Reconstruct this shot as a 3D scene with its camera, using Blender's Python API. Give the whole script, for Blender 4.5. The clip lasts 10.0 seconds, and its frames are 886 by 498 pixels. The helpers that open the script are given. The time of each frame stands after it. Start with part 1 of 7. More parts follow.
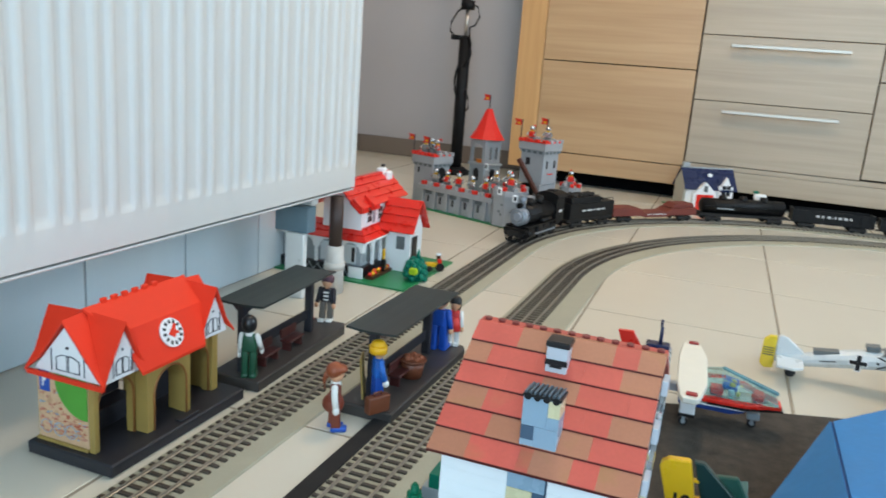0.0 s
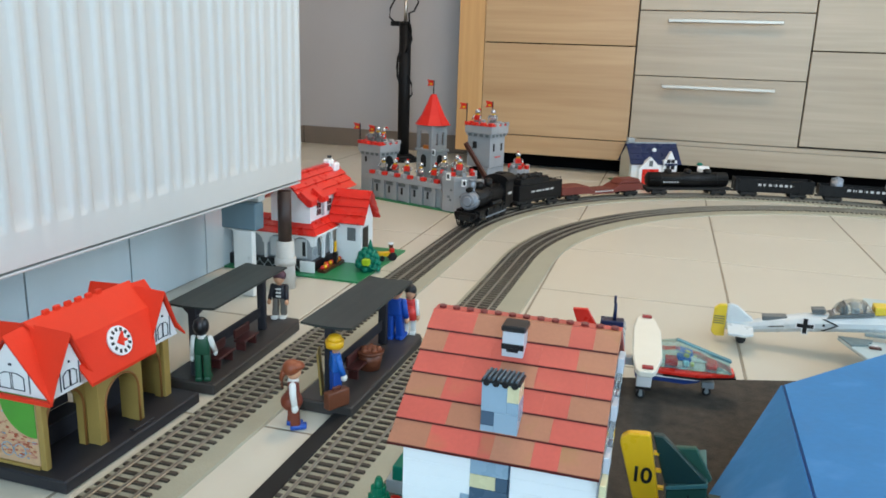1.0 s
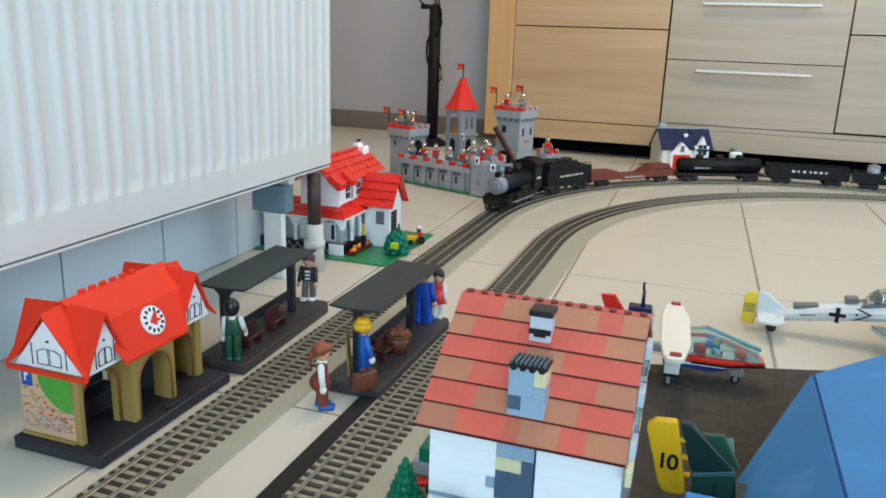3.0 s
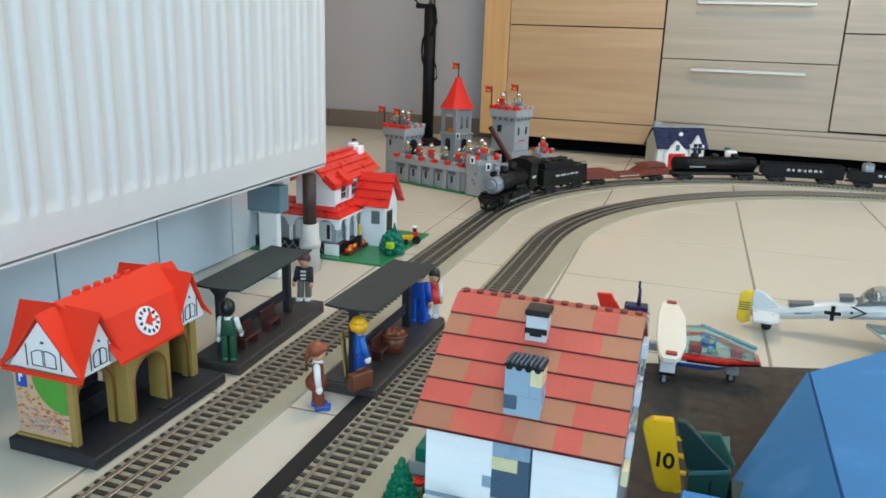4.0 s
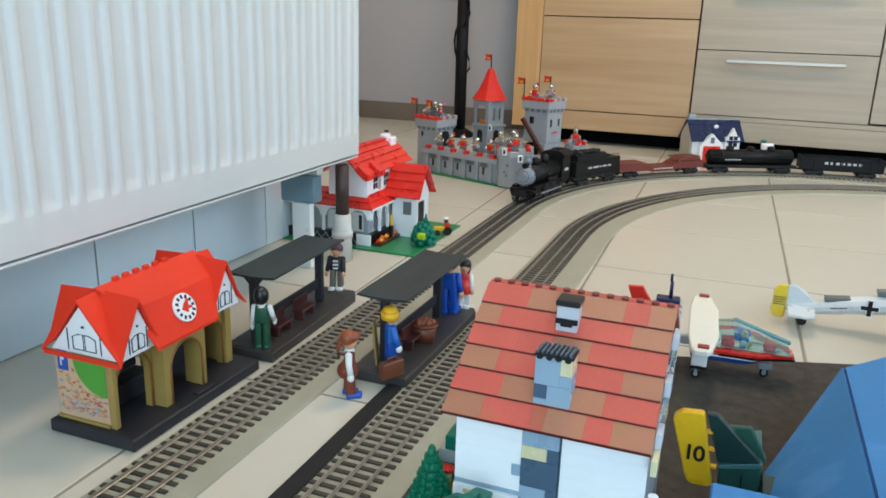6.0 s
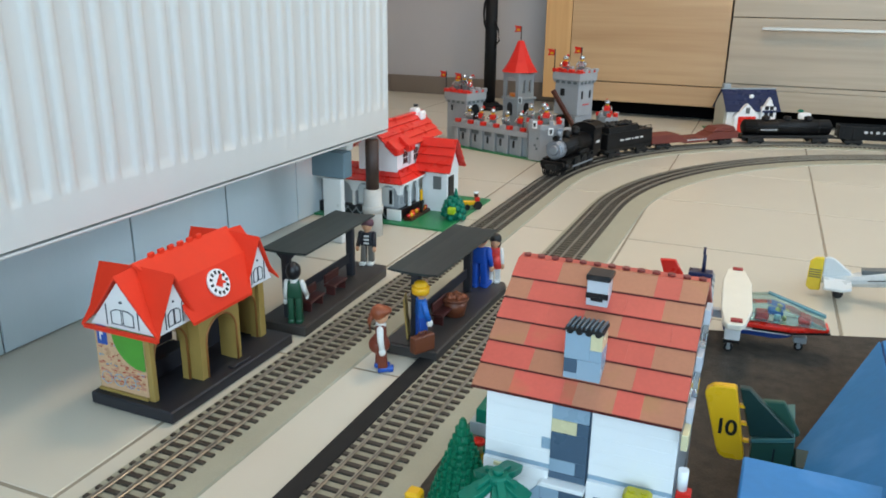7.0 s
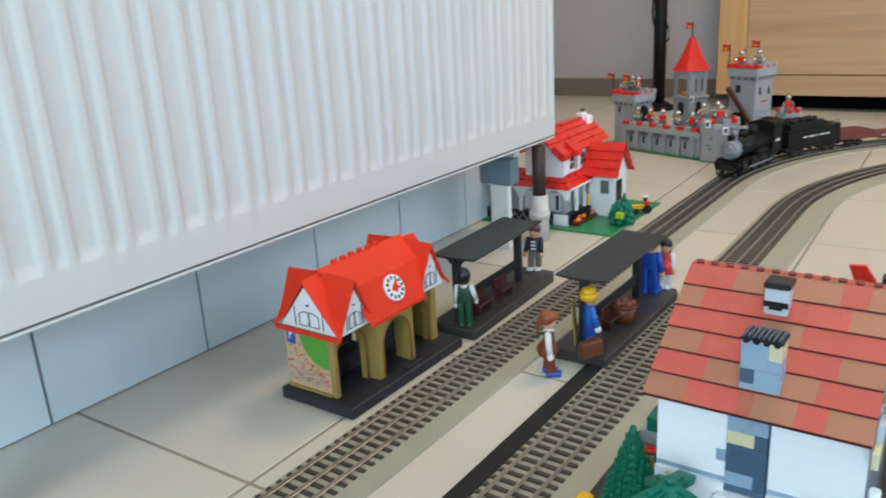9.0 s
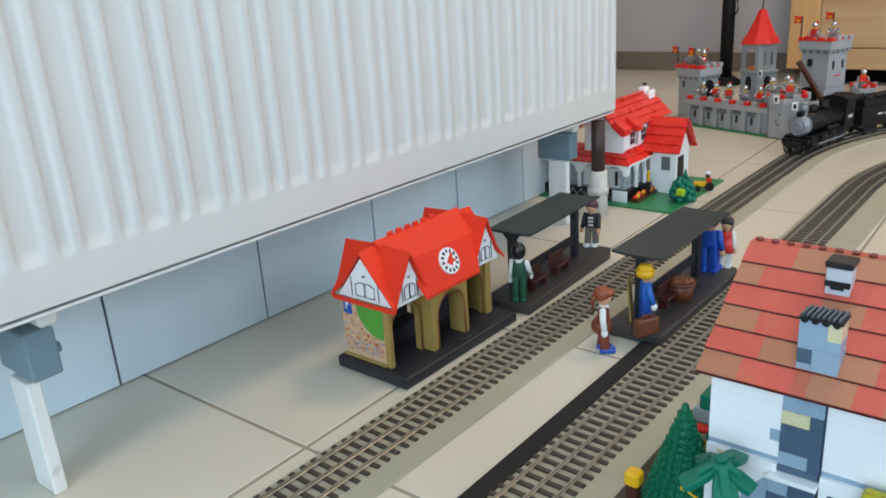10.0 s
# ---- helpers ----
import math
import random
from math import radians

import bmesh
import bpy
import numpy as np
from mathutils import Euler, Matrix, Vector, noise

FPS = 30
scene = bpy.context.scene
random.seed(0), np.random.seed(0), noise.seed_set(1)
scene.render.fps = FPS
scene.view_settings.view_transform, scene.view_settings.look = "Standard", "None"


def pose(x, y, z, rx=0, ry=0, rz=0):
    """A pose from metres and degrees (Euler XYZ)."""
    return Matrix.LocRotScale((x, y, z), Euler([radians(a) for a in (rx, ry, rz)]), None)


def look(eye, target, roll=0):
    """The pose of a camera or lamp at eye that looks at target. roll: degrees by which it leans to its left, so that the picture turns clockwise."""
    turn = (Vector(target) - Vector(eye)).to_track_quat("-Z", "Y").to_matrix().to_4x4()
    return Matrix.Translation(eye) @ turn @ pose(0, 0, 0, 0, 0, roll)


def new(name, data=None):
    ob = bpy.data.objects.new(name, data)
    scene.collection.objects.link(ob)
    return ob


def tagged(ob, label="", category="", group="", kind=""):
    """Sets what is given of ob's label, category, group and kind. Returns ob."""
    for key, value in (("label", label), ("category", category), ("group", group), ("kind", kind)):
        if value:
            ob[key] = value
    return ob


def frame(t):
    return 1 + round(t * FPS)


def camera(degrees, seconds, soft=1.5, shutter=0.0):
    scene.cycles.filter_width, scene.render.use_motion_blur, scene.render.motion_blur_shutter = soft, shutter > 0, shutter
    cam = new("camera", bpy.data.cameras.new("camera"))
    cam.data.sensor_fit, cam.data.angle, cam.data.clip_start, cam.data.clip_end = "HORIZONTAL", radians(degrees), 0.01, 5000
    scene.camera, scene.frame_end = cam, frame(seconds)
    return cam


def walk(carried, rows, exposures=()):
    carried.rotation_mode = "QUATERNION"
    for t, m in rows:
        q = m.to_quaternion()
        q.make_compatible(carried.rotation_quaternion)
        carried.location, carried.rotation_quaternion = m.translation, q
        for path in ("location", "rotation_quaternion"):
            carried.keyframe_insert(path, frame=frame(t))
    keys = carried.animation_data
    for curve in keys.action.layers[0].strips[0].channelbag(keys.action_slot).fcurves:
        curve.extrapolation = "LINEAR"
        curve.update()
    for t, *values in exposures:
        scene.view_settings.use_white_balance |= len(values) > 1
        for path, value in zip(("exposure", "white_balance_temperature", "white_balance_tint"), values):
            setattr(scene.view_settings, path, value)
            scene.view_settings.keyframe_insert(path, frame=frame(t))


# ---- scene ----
import itertools
cam = camera(59.2, 10.0, 1.7, 0.5)
PATH = [
    (0, (0.0333, 0.0074, 0.3902), (-0.6383, 1.8319, -0.0793), 4.37),
    (0.5, (0.0334, 0.0118, 0.3904), (-0.5435, 1.8650, -0.0921), 2.77),
    (1, (0.0333, 0.0131, 0.3910), (-0.5207, 1.8695, -0.1058), 1.92),
    (1.5, (0.0329, 0.0134, 0.3916), (-0.5299, 1.8601, -0.1309), 1.60),
    (2, (0.0331, 0.0133, 0.3920), (-0.5454, 1.8462, -0.1612), 1.34),
    (2.5, (0.0333, 0.0108, 0.3915), (-0.5870, 1.8344, -0.1467), 2.00),
    (4, (0.0332, 0.0116, 0.3915), (-0.5733, 1.8396, -0.1476), 1.88),
    (4.5, (0.0334, 0.0111, 0.3916), (-0.5759, 1.8357, -0.1556), 1.80),
    (5, (0.0332, 0.0115, 0.3919), (-0.5776, 1.8355, -0.1559), 1.87),
    (5.5, (0.0330, 0.0096, 0.3913), (-0.6053, 1.8206, -0.1679), 2.25),
    (5.7, (0.0340, 0.0080, 0.3910), (-0.6268, 1.8108, -0.1687), 2.02),
    (6.8, (0.0341, 0.0067, 0.3916), (-0.6732, 1.7779, -0.2104), 1.27),
    (7, (0.0350, 0.0066, 0.3922), (-0.7071, 1.7549, -0.2343), 0.73),
    (7.5, (0.0353, 0.0066, 0.3923), (-0.7125, 1.7473, -0.2486), 0.81),
    (8, (0.0330, 0.0057, 0.3940), (-0.7360, 1.7280, -0.2709), -0.04),
    (8.5, (0.0334, -0.0020, 0.3950), (-0.9132, 1.6555, -0.2021), -1.10),
    (9, (0.0390, -0.0062, 0.3989), (-1.0733, 1.5412, -0.2082), -3.40),
    (9.5, (0.0413, -0.0087, 0.3990), (-1.1524, 1.4693, -0.2260), -3.37),
    (10, (0.0439, -0.0081, 0.3985), (-1.1777, 1.4322, -0.2596), -3.90),
]
walk(cam, [(t, look(eye, target, roll)) for t, eye, target, roll in PATH],
     ((0.0, 0.0, 6500, 10), (6.0, -0.03, 6520, 10), (8.5, -0.06, 6650, 12), (10.0, -0.1, 6750, 14)))

# ---- light ----
world = bpy.data.worlds.new("world")
scene.world = world
world.use_nodes = True
_sky = world.node_tree.nodes.new("ShaderNodeTexSky")
_sky.sky_type, _sky.sun_disc = "NISHITA", False
_sky.sun_elevation, _sky.sun_rotation = radians(38), radians(110)
world.node_tree.links.new(_sky.outputs[0], world.node_tree.nodes["Background"].inputs[0])
world.node_tree.nodes["Background"].inputs[1].default_value = 0.12


def window_light(name, where, target, width, height, watts, colour):
    lamp = bpy.data.lights.new(name, "AREA")
    lamp.shape, lamp.size, lamp.size_y, lamp.energy, lamp.color = "RECTANGLE", width, height, watts, colour
    ob = new(name, lamp)
    ob.matrix_world = look(where, target)
    return ob


window_light("window_light_side", (2.72, 1.2, 1.45), (0, 1.2, 1.1), 2.6, 1.5, 48.5, (0.635, 0.85, 1.03))
window_light("door_light_rear", (0.7, -2.02, 1.1), (0.7, 0, 0.9), 1.7, 2.0, 62, (0.60, 0.85, 1.04))
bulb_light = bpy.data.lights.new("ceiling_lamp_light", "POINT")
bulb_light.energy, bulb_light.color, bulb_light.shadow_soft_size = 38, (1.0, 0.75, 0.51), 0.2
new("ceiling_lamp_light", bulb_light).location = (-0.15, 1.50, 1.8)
scene.view_settings.exposure = 0.0


# ---- mesh helpers ----
class Build:
    """Collects simple shaped solids, each with its material slot, into one mesh."""

    def __init__(self):
        self.v, self.f, self.m, self.s = [], [], [], []

    def take(self, bm, matrix=None, mi=0, smooth=False):
        base = len(self.v)
        bm.verts.index_update()
        for v in bm.verts:
            self.v.append((matrix @ v.co) if matrix is not None else v.co.copy())
        for f in bm.faces:
            self.f.append([base + v.index for v in f.verts])
            self.m.append(mi)
            self.s.append(bool(smooth) and (len(f.verts) < 5))
        bm.free()
        return self

    def box(self, lo, hi, mi=0, bevel=0.0, seg=1, taper=(1, 1), m=None, shear=(0, 0)):
        c = [(a + b) / 2 for a, b in zip(lo, hi)]
        d = [abs(b - a) for a, b in zip(lo, hi)]
        bm = bmesh.new()
        bmesh.ops.create_cube(bm, size=1)
        for v in bm.verts:
            up = v.co.z > 0
            v.co = Vector((v.co.x * d[0] * (taper[0] if up else 1) + (shear[0] if up else 0),
                           v.co.y * d[1] * (taper[1] if up else 1) + (shear[1] if up else 0), v.co.z * d[2]))
        if bevel:
            bmesh.ops.bevel(bm, geom=list(bm.edges), offset=bevel, segments=seg, affect="EDGES", profile=0.6)
        mm = Matrix.Translation(c)
        return self.take(bm, (m @ mm) if m is not None else mm, mi, seg > 1)

    def cyl(self, at, r, h, axis="z", seg=16, r2=None, mi=0, m=None, smooth=True):
        bm = bmesh.new()
        bmesh.ops.create_cone(bm, cap_ends=True, segments=seg, radius1=r, radius2=r if r2 is None else r2, depth=h)
        turn = {"z": pose(0, 0, 0), "x": pose(0, 0, 0, 0, 90, 0), "y": pose(0, 0, 0, -90, 0, 0)}[axis]
        mm = Matrix.Translation(at) @ turn @ Matrix.Translation((0, 0, h / 2))
        return self.take(bm, (m @ mm) if m is not None else mm, mi, smooth)

    def ball(self, at, r, mi=0, scale=(1, 1, 1), seg=12, m=None):
        bm = bmesh.new()
        bmesh.ops.create_uvsphere(bm, u_segments=seg, v_segments=max(6, seg * 2 // 3), radius=r)
        mm = Matrix.Translation(at) @ Matrix.Diagonal((*scale, 1))
        return self.take(bm, (m @ mm) if m is not None else mm, mi, True)

    def prism(self, pts, lo, hi, axis="y", mi=0, bevel=0.0, m=None, smooth=False):
        """A flat outline, drawn in the plane across axis, drawn out from lo to hi."""
        put = {"x": lambda a, b, c: (c, a, b), "y": lambda a, b, c: (a, c, b), "z": lambda a, b, c: (a, b, c)}[axis]
        bm = bmesh.new()
        one = [bm.verts.new(put(a, b, lo)) for a, b in pts]
        two = [bm.verts.new(put(a, b, hi)) for a, b in pts]
        n = len(pts)
        bm.faces.new(one)
        bm.faces.new(two[::-1])
        for i in range(n):
            bm.faces.new((one[i], two[i], two[(i + 1) % n], one[(i + 1) % n]))
        bmesh.ops.recalc_face_normals(bm, faces=bm.faces)
        if bevel:
            bmesh.ops.bevel(bm, geom=list(bm.edges), offset=bevel, segments=1, affect="EDGES")
        return self.take(bm, m, mi, smooth)

    def tube(self, pts, r, mi=0, seg=8, m=None, r_end=None):
        bm = bmesh.new()
        rings = []
        n = len(pts)
        for i, p in enumerate(pts):
            d = (Vector(pts[min(i + 1, n - 1)]) - Vector(pts[max(i - 1, 0)])).normalized()
            q = d.to_track_quat("Z", "Y")
            rr = r if r_end is None else r + (r_end - r) * i / (n - 1)
            rings.append([bm.verts.new(Vector(p) + q @ Vector((rr * math.cos(k * math.tau / seg), rr * math.sin(k * math.tau / seg), 0))) for k in range(seg)])
        for a, b in zip(rings, rings[1:]):
            for k in range(seg):
                bm.faces.new((a[k], a[(k + 1) % seg], b[(k + 1) % seg], b[k]))
        bm.faces.new(rings[0][::-1])
        bm.faces.new(rings[-1])
        return self.take(bm, m, mi, True)

    def strip(self, pts, mi=0, closed_profile=True, path=None):
        """A profile of (offset, height) points swept along a path of (x, y, normal_x, normal_y)."""
        base, n, k = len(self.v), len(pts), len(path)
        for x, y, nx, ny in path:
            for o, z in pts:
                self.v.append(Vector((x + nx * o, y + ny * o, z)))
        for i in range(k - 1):
            for j in range(n if closed_profile else n - 1):
                a, b = base + i * n + j, base + i * n + (j + 1) % n
                self.f.append([a, b, b + n, a + n])
                self.m.append(mi)
                self.s.append(False)
        if closed_profile:
            self.f += [[base + j for j in range(n)][::-1], [base + (k - 1) * n + j for j in range(n)]]
            self.m += [mi, mi]
            self.s += [False, False]
        return self

    def weld(self):
        """Joins corners that lie on one spot."""
        seen, keep, to = {}, [], []
        for v in self.v:
            k = (round(v[0], 5), round(v[1], 5), round(v[2], 5))
            if k not in seen:
                seen[k] = len(keep)
                keep.append(v)
            to.append(seen[k])
        self.v, self.f = keep, [[to[i] for i in f] for f in self.f]
        return self

    def mesh(self, name, mats):
        me = bpy.data.meshes.new(name)
        me.from_pydata([tuple(v) for v in self.v], [], self.f)
        for mt in (mats if isinstance(mats, (list, tuple)) else [mats]):
            me.materials.append(mt)
        me.polygons.foreach_set("material_index", self.m)
        me.polygons.foreach_set("use_smooth", self.s)
        me.update()
        return me


def thing(name, m, label, category, group="", kind=""):
    ob = new(name)
    ob.empty_display_size = 0.01
    ob.matrix_world = m
    return tagged(ob, label, category, group, kind)


def part(name, b, mats, parent, label="", at=None):
    ob = new(name, b.mesh(name, mats) if isinstance(b, Build) else b)
    ob.parent = parent
    if at is not None:
        ob.matrix_local = at
    return tagged(ob, label)


def single(name, b, mats, m, label, category, group="", kind=""):
    ob = new(name, b.mesh(name, mats) if isinstance(b, Build) else b)
    ob.matrix_world = m
    return tagged(ob, label, category, group, kind)


def lettering(name, text, size, thick, material, parent, at, label=""):
    cu = bpy.data.curves.new(name, "FONT")
    cu.body, cu.size, cu.extrude, cu.align_x, cu.align_y = text, size, thick, "CENTER", "CENTER"
    cu.offset, cu.space_character = size * 0.02, 0.86
    tmp = bpy.data.objects.new(name, cu)
    me = bpy.data.meshes.new_from_object(tmp)
    bpy.data.objects.remove(tmp)
    me.materials.clear()
    me.materials.append(material)
    return part(name, me, None, parent, label, at)


# ---- materials ----
def rgb(code):
    c = [int(code[i:i + 2], 16) / 255 for i in (0, 2, 4)]
    return tuple(x / 12.92 if x <= 0.04045 else ((x + 0.055) / 1.055) ** 2.4 for x in c) + (1,)


def surface(name, colour, rough=0.4, metal=0.0, var=0.08, scale=30.0, bump=0.0, fine=400.0, rand=0.0, stretch=(1, 1, 1),
            dark=None, dark_at=0.62, coat=0.0, spec=0.5, rough_var=0.12):
    """A painted, moulded or stone surface with broad and fine variation, optional darker stains and fine relief."""
    mt = bpy.data.materials.new(name)
    mt.use_nodes = True
    nt, col = mt.node_tree, (rgb(colour) if isinstance(colour, str) else colour)
    b = nt.nodes["Principled BSDF"]
    b.inputs["Metallic"].default_value = metal
    b.inputs["Coat Weight"].default_value = coat
    b.inputs["Specular IOR Level"].default_value = spec
    tc = nt.nodes.new("ShaderNodeTexCoord")
    mp = nt.nodes.new("ShaderNodeMapping")
    mp.inputs["Scale"].default_value = stretch
    nt.links.new(tc.outputs["Object"], mp.inputs[0])
    last = mp.outputs[0]
    if rand:
        oi = nt.nodes.new("ShaderNodeObjectInfo")
        add = nt.nodes.new("ShaderNodeVectorMath")
        add.operation = "MULTIPLY_ADD"
        add.inputs[1].default_value = (1, 1, 1)
        sc = nt.nodes.new("ShaderNodeVectorMath")
        sc.operation = "SCALE"
        sc.inputs[0].default_value = (3.1, 5.7, 2.3)
        nt.links.new(oi.outputs["Random"], sc.inputs["Scale"])
        nt.links.new(last, add.inputs[0])
        nt.links.new(sc.outputs[0], add.inputs[2])
        last = add.outputs[0]
    big = nt.nodes.new("ShaderNodeTexNoise")
    big.inputs["Scale"].default_value, big.inputs["Detail"].default_value = scale, 4
    small = nt.nodes.new("ShaderNodeTexNoise")
    small.inputs["Scale"].default_value, small.inputs["Detail"].default_value = fine, 3
    nt.links.new(last, big.inputs["Vector"])
    nt.links.new(last, small.inputs["Vector"])
    mix = nt.nodes.new("ShaderNodeMath")
    mix.operation = "MULTIPLY_ADD"
    nt.links.new(small.outputs[0], mix.inputs[0])
    mix.inputs[1].default_value = 0.4
    nt.links.new(big.outputs[0], mix.inputs[2])
    amt = nt.nodes.new("ShaderNodeMapRange")
    amt.inputs[1].default_value, amt.inputs[2].default_value = 0.1, 1.3
    amt.inputs[3].default_value, amt.inputs[4].default_value = 1 - 2 * var, 1 + 2 * var
    nt.links.new(mix.outputs[0], amt.inputs[0])
    val = amt.outputs[0]
    if rand:
        rr = nt.nodes.new("ShaderNodeMapRange")
        rr.inputs[3].default_value, rr.inputs[4].default_value = 1 - rand, 1 + rand
        nt.links.new(oi.outputs["Random"], rr.inputs[0])
        mu = nt.nodes.new("ShaderNodeMath")
        mu.operation = "MULTIPLY"
        nt.links.new(val, mu.inputs[0])
        nt.links.new(rr.outputs[0], mu.inputs[1])
        val = mu.outputs[0]
    sc2 = nt.nodes.new("ShaderNodeVectorMath")
    sc2.operation = "SCALE"
    sc2.inputs[0].default_value = col[:3]
    nt.links.new(val, sc2.inputs["Scale"])
    out = sc2.outputs[0]
    if dark:
        ramp = nt.nodes.new("ShaderNodeMapRange")
        ramp.inputs[1].default_value, ramp.inputs[2].default_value = dark_at, dark_at + 0.12
        nt.links.new(big.outputs[0], ramp.inputs[0])
        mx = nt.nodes.new("ShaderNodeMix")
        mx.data_type = "RGBA"
        mx.inputs["B"].default_value = rgb(dark)
        nt.links.new(ramp.outputs[0], mx.inputs["Factor"])
        nt.links.new(out, mx.inputs["A"])
        out = mx.outputs["Result"]
    nt.links.new(out, b.inputs["Base Color"])
    rg = nt.nodes.new("ShaderNodeMapRange")
    rg.inputs[1].default_value, rg.inputs[2].default_value = 0.05, 0.95
    rg.inputs[3].default_value, rg.inputs[4].default_value = max(0.03, rough * (1 - rough_var)), min(1, rough * (1 + rough_var))
    nt.links.new(big.outputs[0], rg.inputs[0])
    nt.links.new(rg.outputs[0], b.inputs["Roughness"])
    if bump:
        bp = nt.nodes.new("ShaderNodeBump")
        bp.inputs["Strength"].default_value, bp.inputs["Distance"].default_value = bump, 0.001
        nt.links.new(small.outputs[0], bp.inputs["Height"])
        nt.links.new(bp.outputs[0], b.inputs["Normal"])
    return mt


def oak(name, light, darker, along=0, rough=0.42):
    """Light oak veneer: long streaks of grain along one axis, with broad shade differences from board to board."""
    mt = bpy.data.materials.new(name)
    mt.use_nodes = True
    nt = mt.node_tree
    b = nt.nodes["Principled BSDF"]
    tc, mp, oi = nt.nodes.new("ShaderNodeTexCoord"), nt.nodes.new("ShaderNodeMapping"), nt.nodes.new("ShaderNodeObjectInfo")
    st = [38, 38, 38]
    st[along] = 1.6
    mp.inputs["Scale"].default_value = st
    off = nt.nodes.new("ShaderNodeVectorMath")
    off.operation = "SCALE"
    off.inputs[0].default_value = (9, 17, 31)
    nt.links.new(oi.outputs["Random"], off.inputs["Scale"])
    nt.links.new(off.outputs[0], mp.inputs["Location"])
    nt.links.new(tc.outputs["Object"], mp.inputs[0])
    grain, broad = nt.nodes.new("ShaderNodeTexNoise"), nt.nodes.new("ShaderNodeTexNoise")
    grain.inputs["Scale"].default_value, grain.inputs["Detail"].default_value, grain.inputs["Distortion"].default_value = 1.6, 7, 0.4
    broad.inputs["Scale"].default_value, broad.inputs["Detail"].default_value = 0.35, 2
    nt.links.new(mp.outputs[0], grain.inputs["Vector"])
    nt.links.new(mp.outputs[0], broad.inputs["Vector"])
    add = nt.nodes.new("ShaderNodeMath")
    add.operation = "ADD"
    nt.links.new(grain.outputs[0], add.inputs[0])
    nt.links.new(broad.outputs[0], add.inputs[1])
    ramp = nt.nodes.new("ShaderNodeMapRange")
    ramp.inputs[1].default_value, ramp.inputs[2].default_value = 0.65, 1.35
    nt.links.new(add.outputs[0], ramp.inputs[0])
    mx = nt.nodes.new("ShaderNodeMix")
    mx.data_type = "RGBA"
    mx.inputs["A"].default_value, mx.inputs["B"].default_value = rgb(darker), rgb(light)
    nt.links.new(ramp.outputs[0], mx.inputs["Factor"])
    nt.links.new(mx.outputs["Result"], b.inputs["Base Color"])
    b.inputs["Roughness"].default_value = rough
    bp = nt.nodes.new("ShaderNodeBump")
    bp.inputs["Strength"].default_value, bp.inputs["Distance"].default_value = 0.15, 0.0006
    nt.links.new(grain.outputs[0], bp.inputs["Height"])
    nt.links.new(bp.outputs[0], b.inputs["Normal"])
    return mt


def glass(name, colour, rough=0.03):
    mt = bpy.data.materials.new(name)
    mt.use_nodes = True
    b = mt.node_tree.nodes["Principled BSDF"]
    b.inputs["Base Color"].default_value = rgb(colour)
    b.inputs["Transmission Weight"].default_value = 0.9
    b.inputs["Roughness"].default_value = rough
    b.inputs["IOR"].default_value = 1.2
    return mt


M_TILE = surface("floor_tile_beige", "cfc8b8", 0.28, var=0.03, scale=2.5, fine=25, rand=0.02, rough_var=0.0)
M_GROUT = surface("grout_brown", "968c7b", 0.85, var=0.15, scale=20, bump=0.3)
M_WTILE = surface("wall_tile_glazed", "ccdbe2", 0.12, var=0.03, scale=4, fine=120, rand=0.02, rough_var=0.3)
M_WGROUT = surface("wall_grout", "5c6268", 0.8, var=0.1, scale=30)
M_PLASTER = surface("plaster_grey", "b9b8bb", 0.9, var=0.03, scale=3, fine=160, bump=0.15)
M_CEIL = surface("ceiling_white", "e8e6e2", 0.9, var=0.02, scale=3, bump=0.1)
M_SKIRT = surface("skirting_tile_taupe", "7d7268", 0.45, var=0.08, scale=9, rand=0.05)
M_RAD = surface("radiator_enamel", "d4d2ce", 0.42, var=0.015, scale=5, fine=80, rough_var=0.1)
M_BRKT = surface("bracket_grey_blue", "6c838e", 0.45, var=0.05, scale=40)
M_WHITE = surface("white_paint", "e2e2de", 0.45, var=0.04, scale=18, dark="8d877c", dark_at=0.66)
M_PIPE = surface("pipe_brown", "3b2a24", 0.5, var=0.12, scale=40)
M_PIPEG = surface("pipe_cement_grey", "c6c4be", 0.8, var=0.12, scale=45, bump=0.4)
M_OAKH = oak("oak_greyed", "bdae99", "a79782", 0, 0.34)
M_OAKW = oak("oak_warm", "c7a67f", "b08d67", 0, 0.36)
M_OAKV = oak("oak_upright", "d1a570", "bb8d58", 2)
M_DARK = surface("cabinet_shadow_gap", "2a211a", 0.8, var=0.1)
M_STEEL = surface("brushed_steel", "c2bab0", 0.45, 1.0, var=0.04, fine=600)
M_UNDERSHADE = surface("under_sideboard_shade", "08080a", 0.9, var=0.1, scale=10, spec=0.1)
M_POST = surface("black_lacquer", "0d0d0f", 0.6, var=0.15, scale=25, spec=0.25)
M_MAT = surface("felt_mat_brown", "443d35", 0.97, var=0.5, scale=75, fine=420, bump=0.9)
M_BED = surface("track_bed_grey", "a5a28f", 0.55, var=0.08, scale=25, fine=500, bump=0.4)
M_SLEEPER = surface("sleeper_brown_black", "3f372f", 0.5, var=0.2, scale=60)
M_RAIL = surface("rail_nickel", "a29a8d", 0.38, 0.6, var=0.12, scale=30)
M_STRIP = surface("black_rubber_strip", "0c0c0e", 0.75, var=0.15, scale=30)
M_RED = surface("plastic_orange_red", "e2371d", 0.55, spec=0.25, var=0.05, scale=25)
M_BRED = surface("brick_red", "dd2d22", 0.28, var=0.05, scale=40)
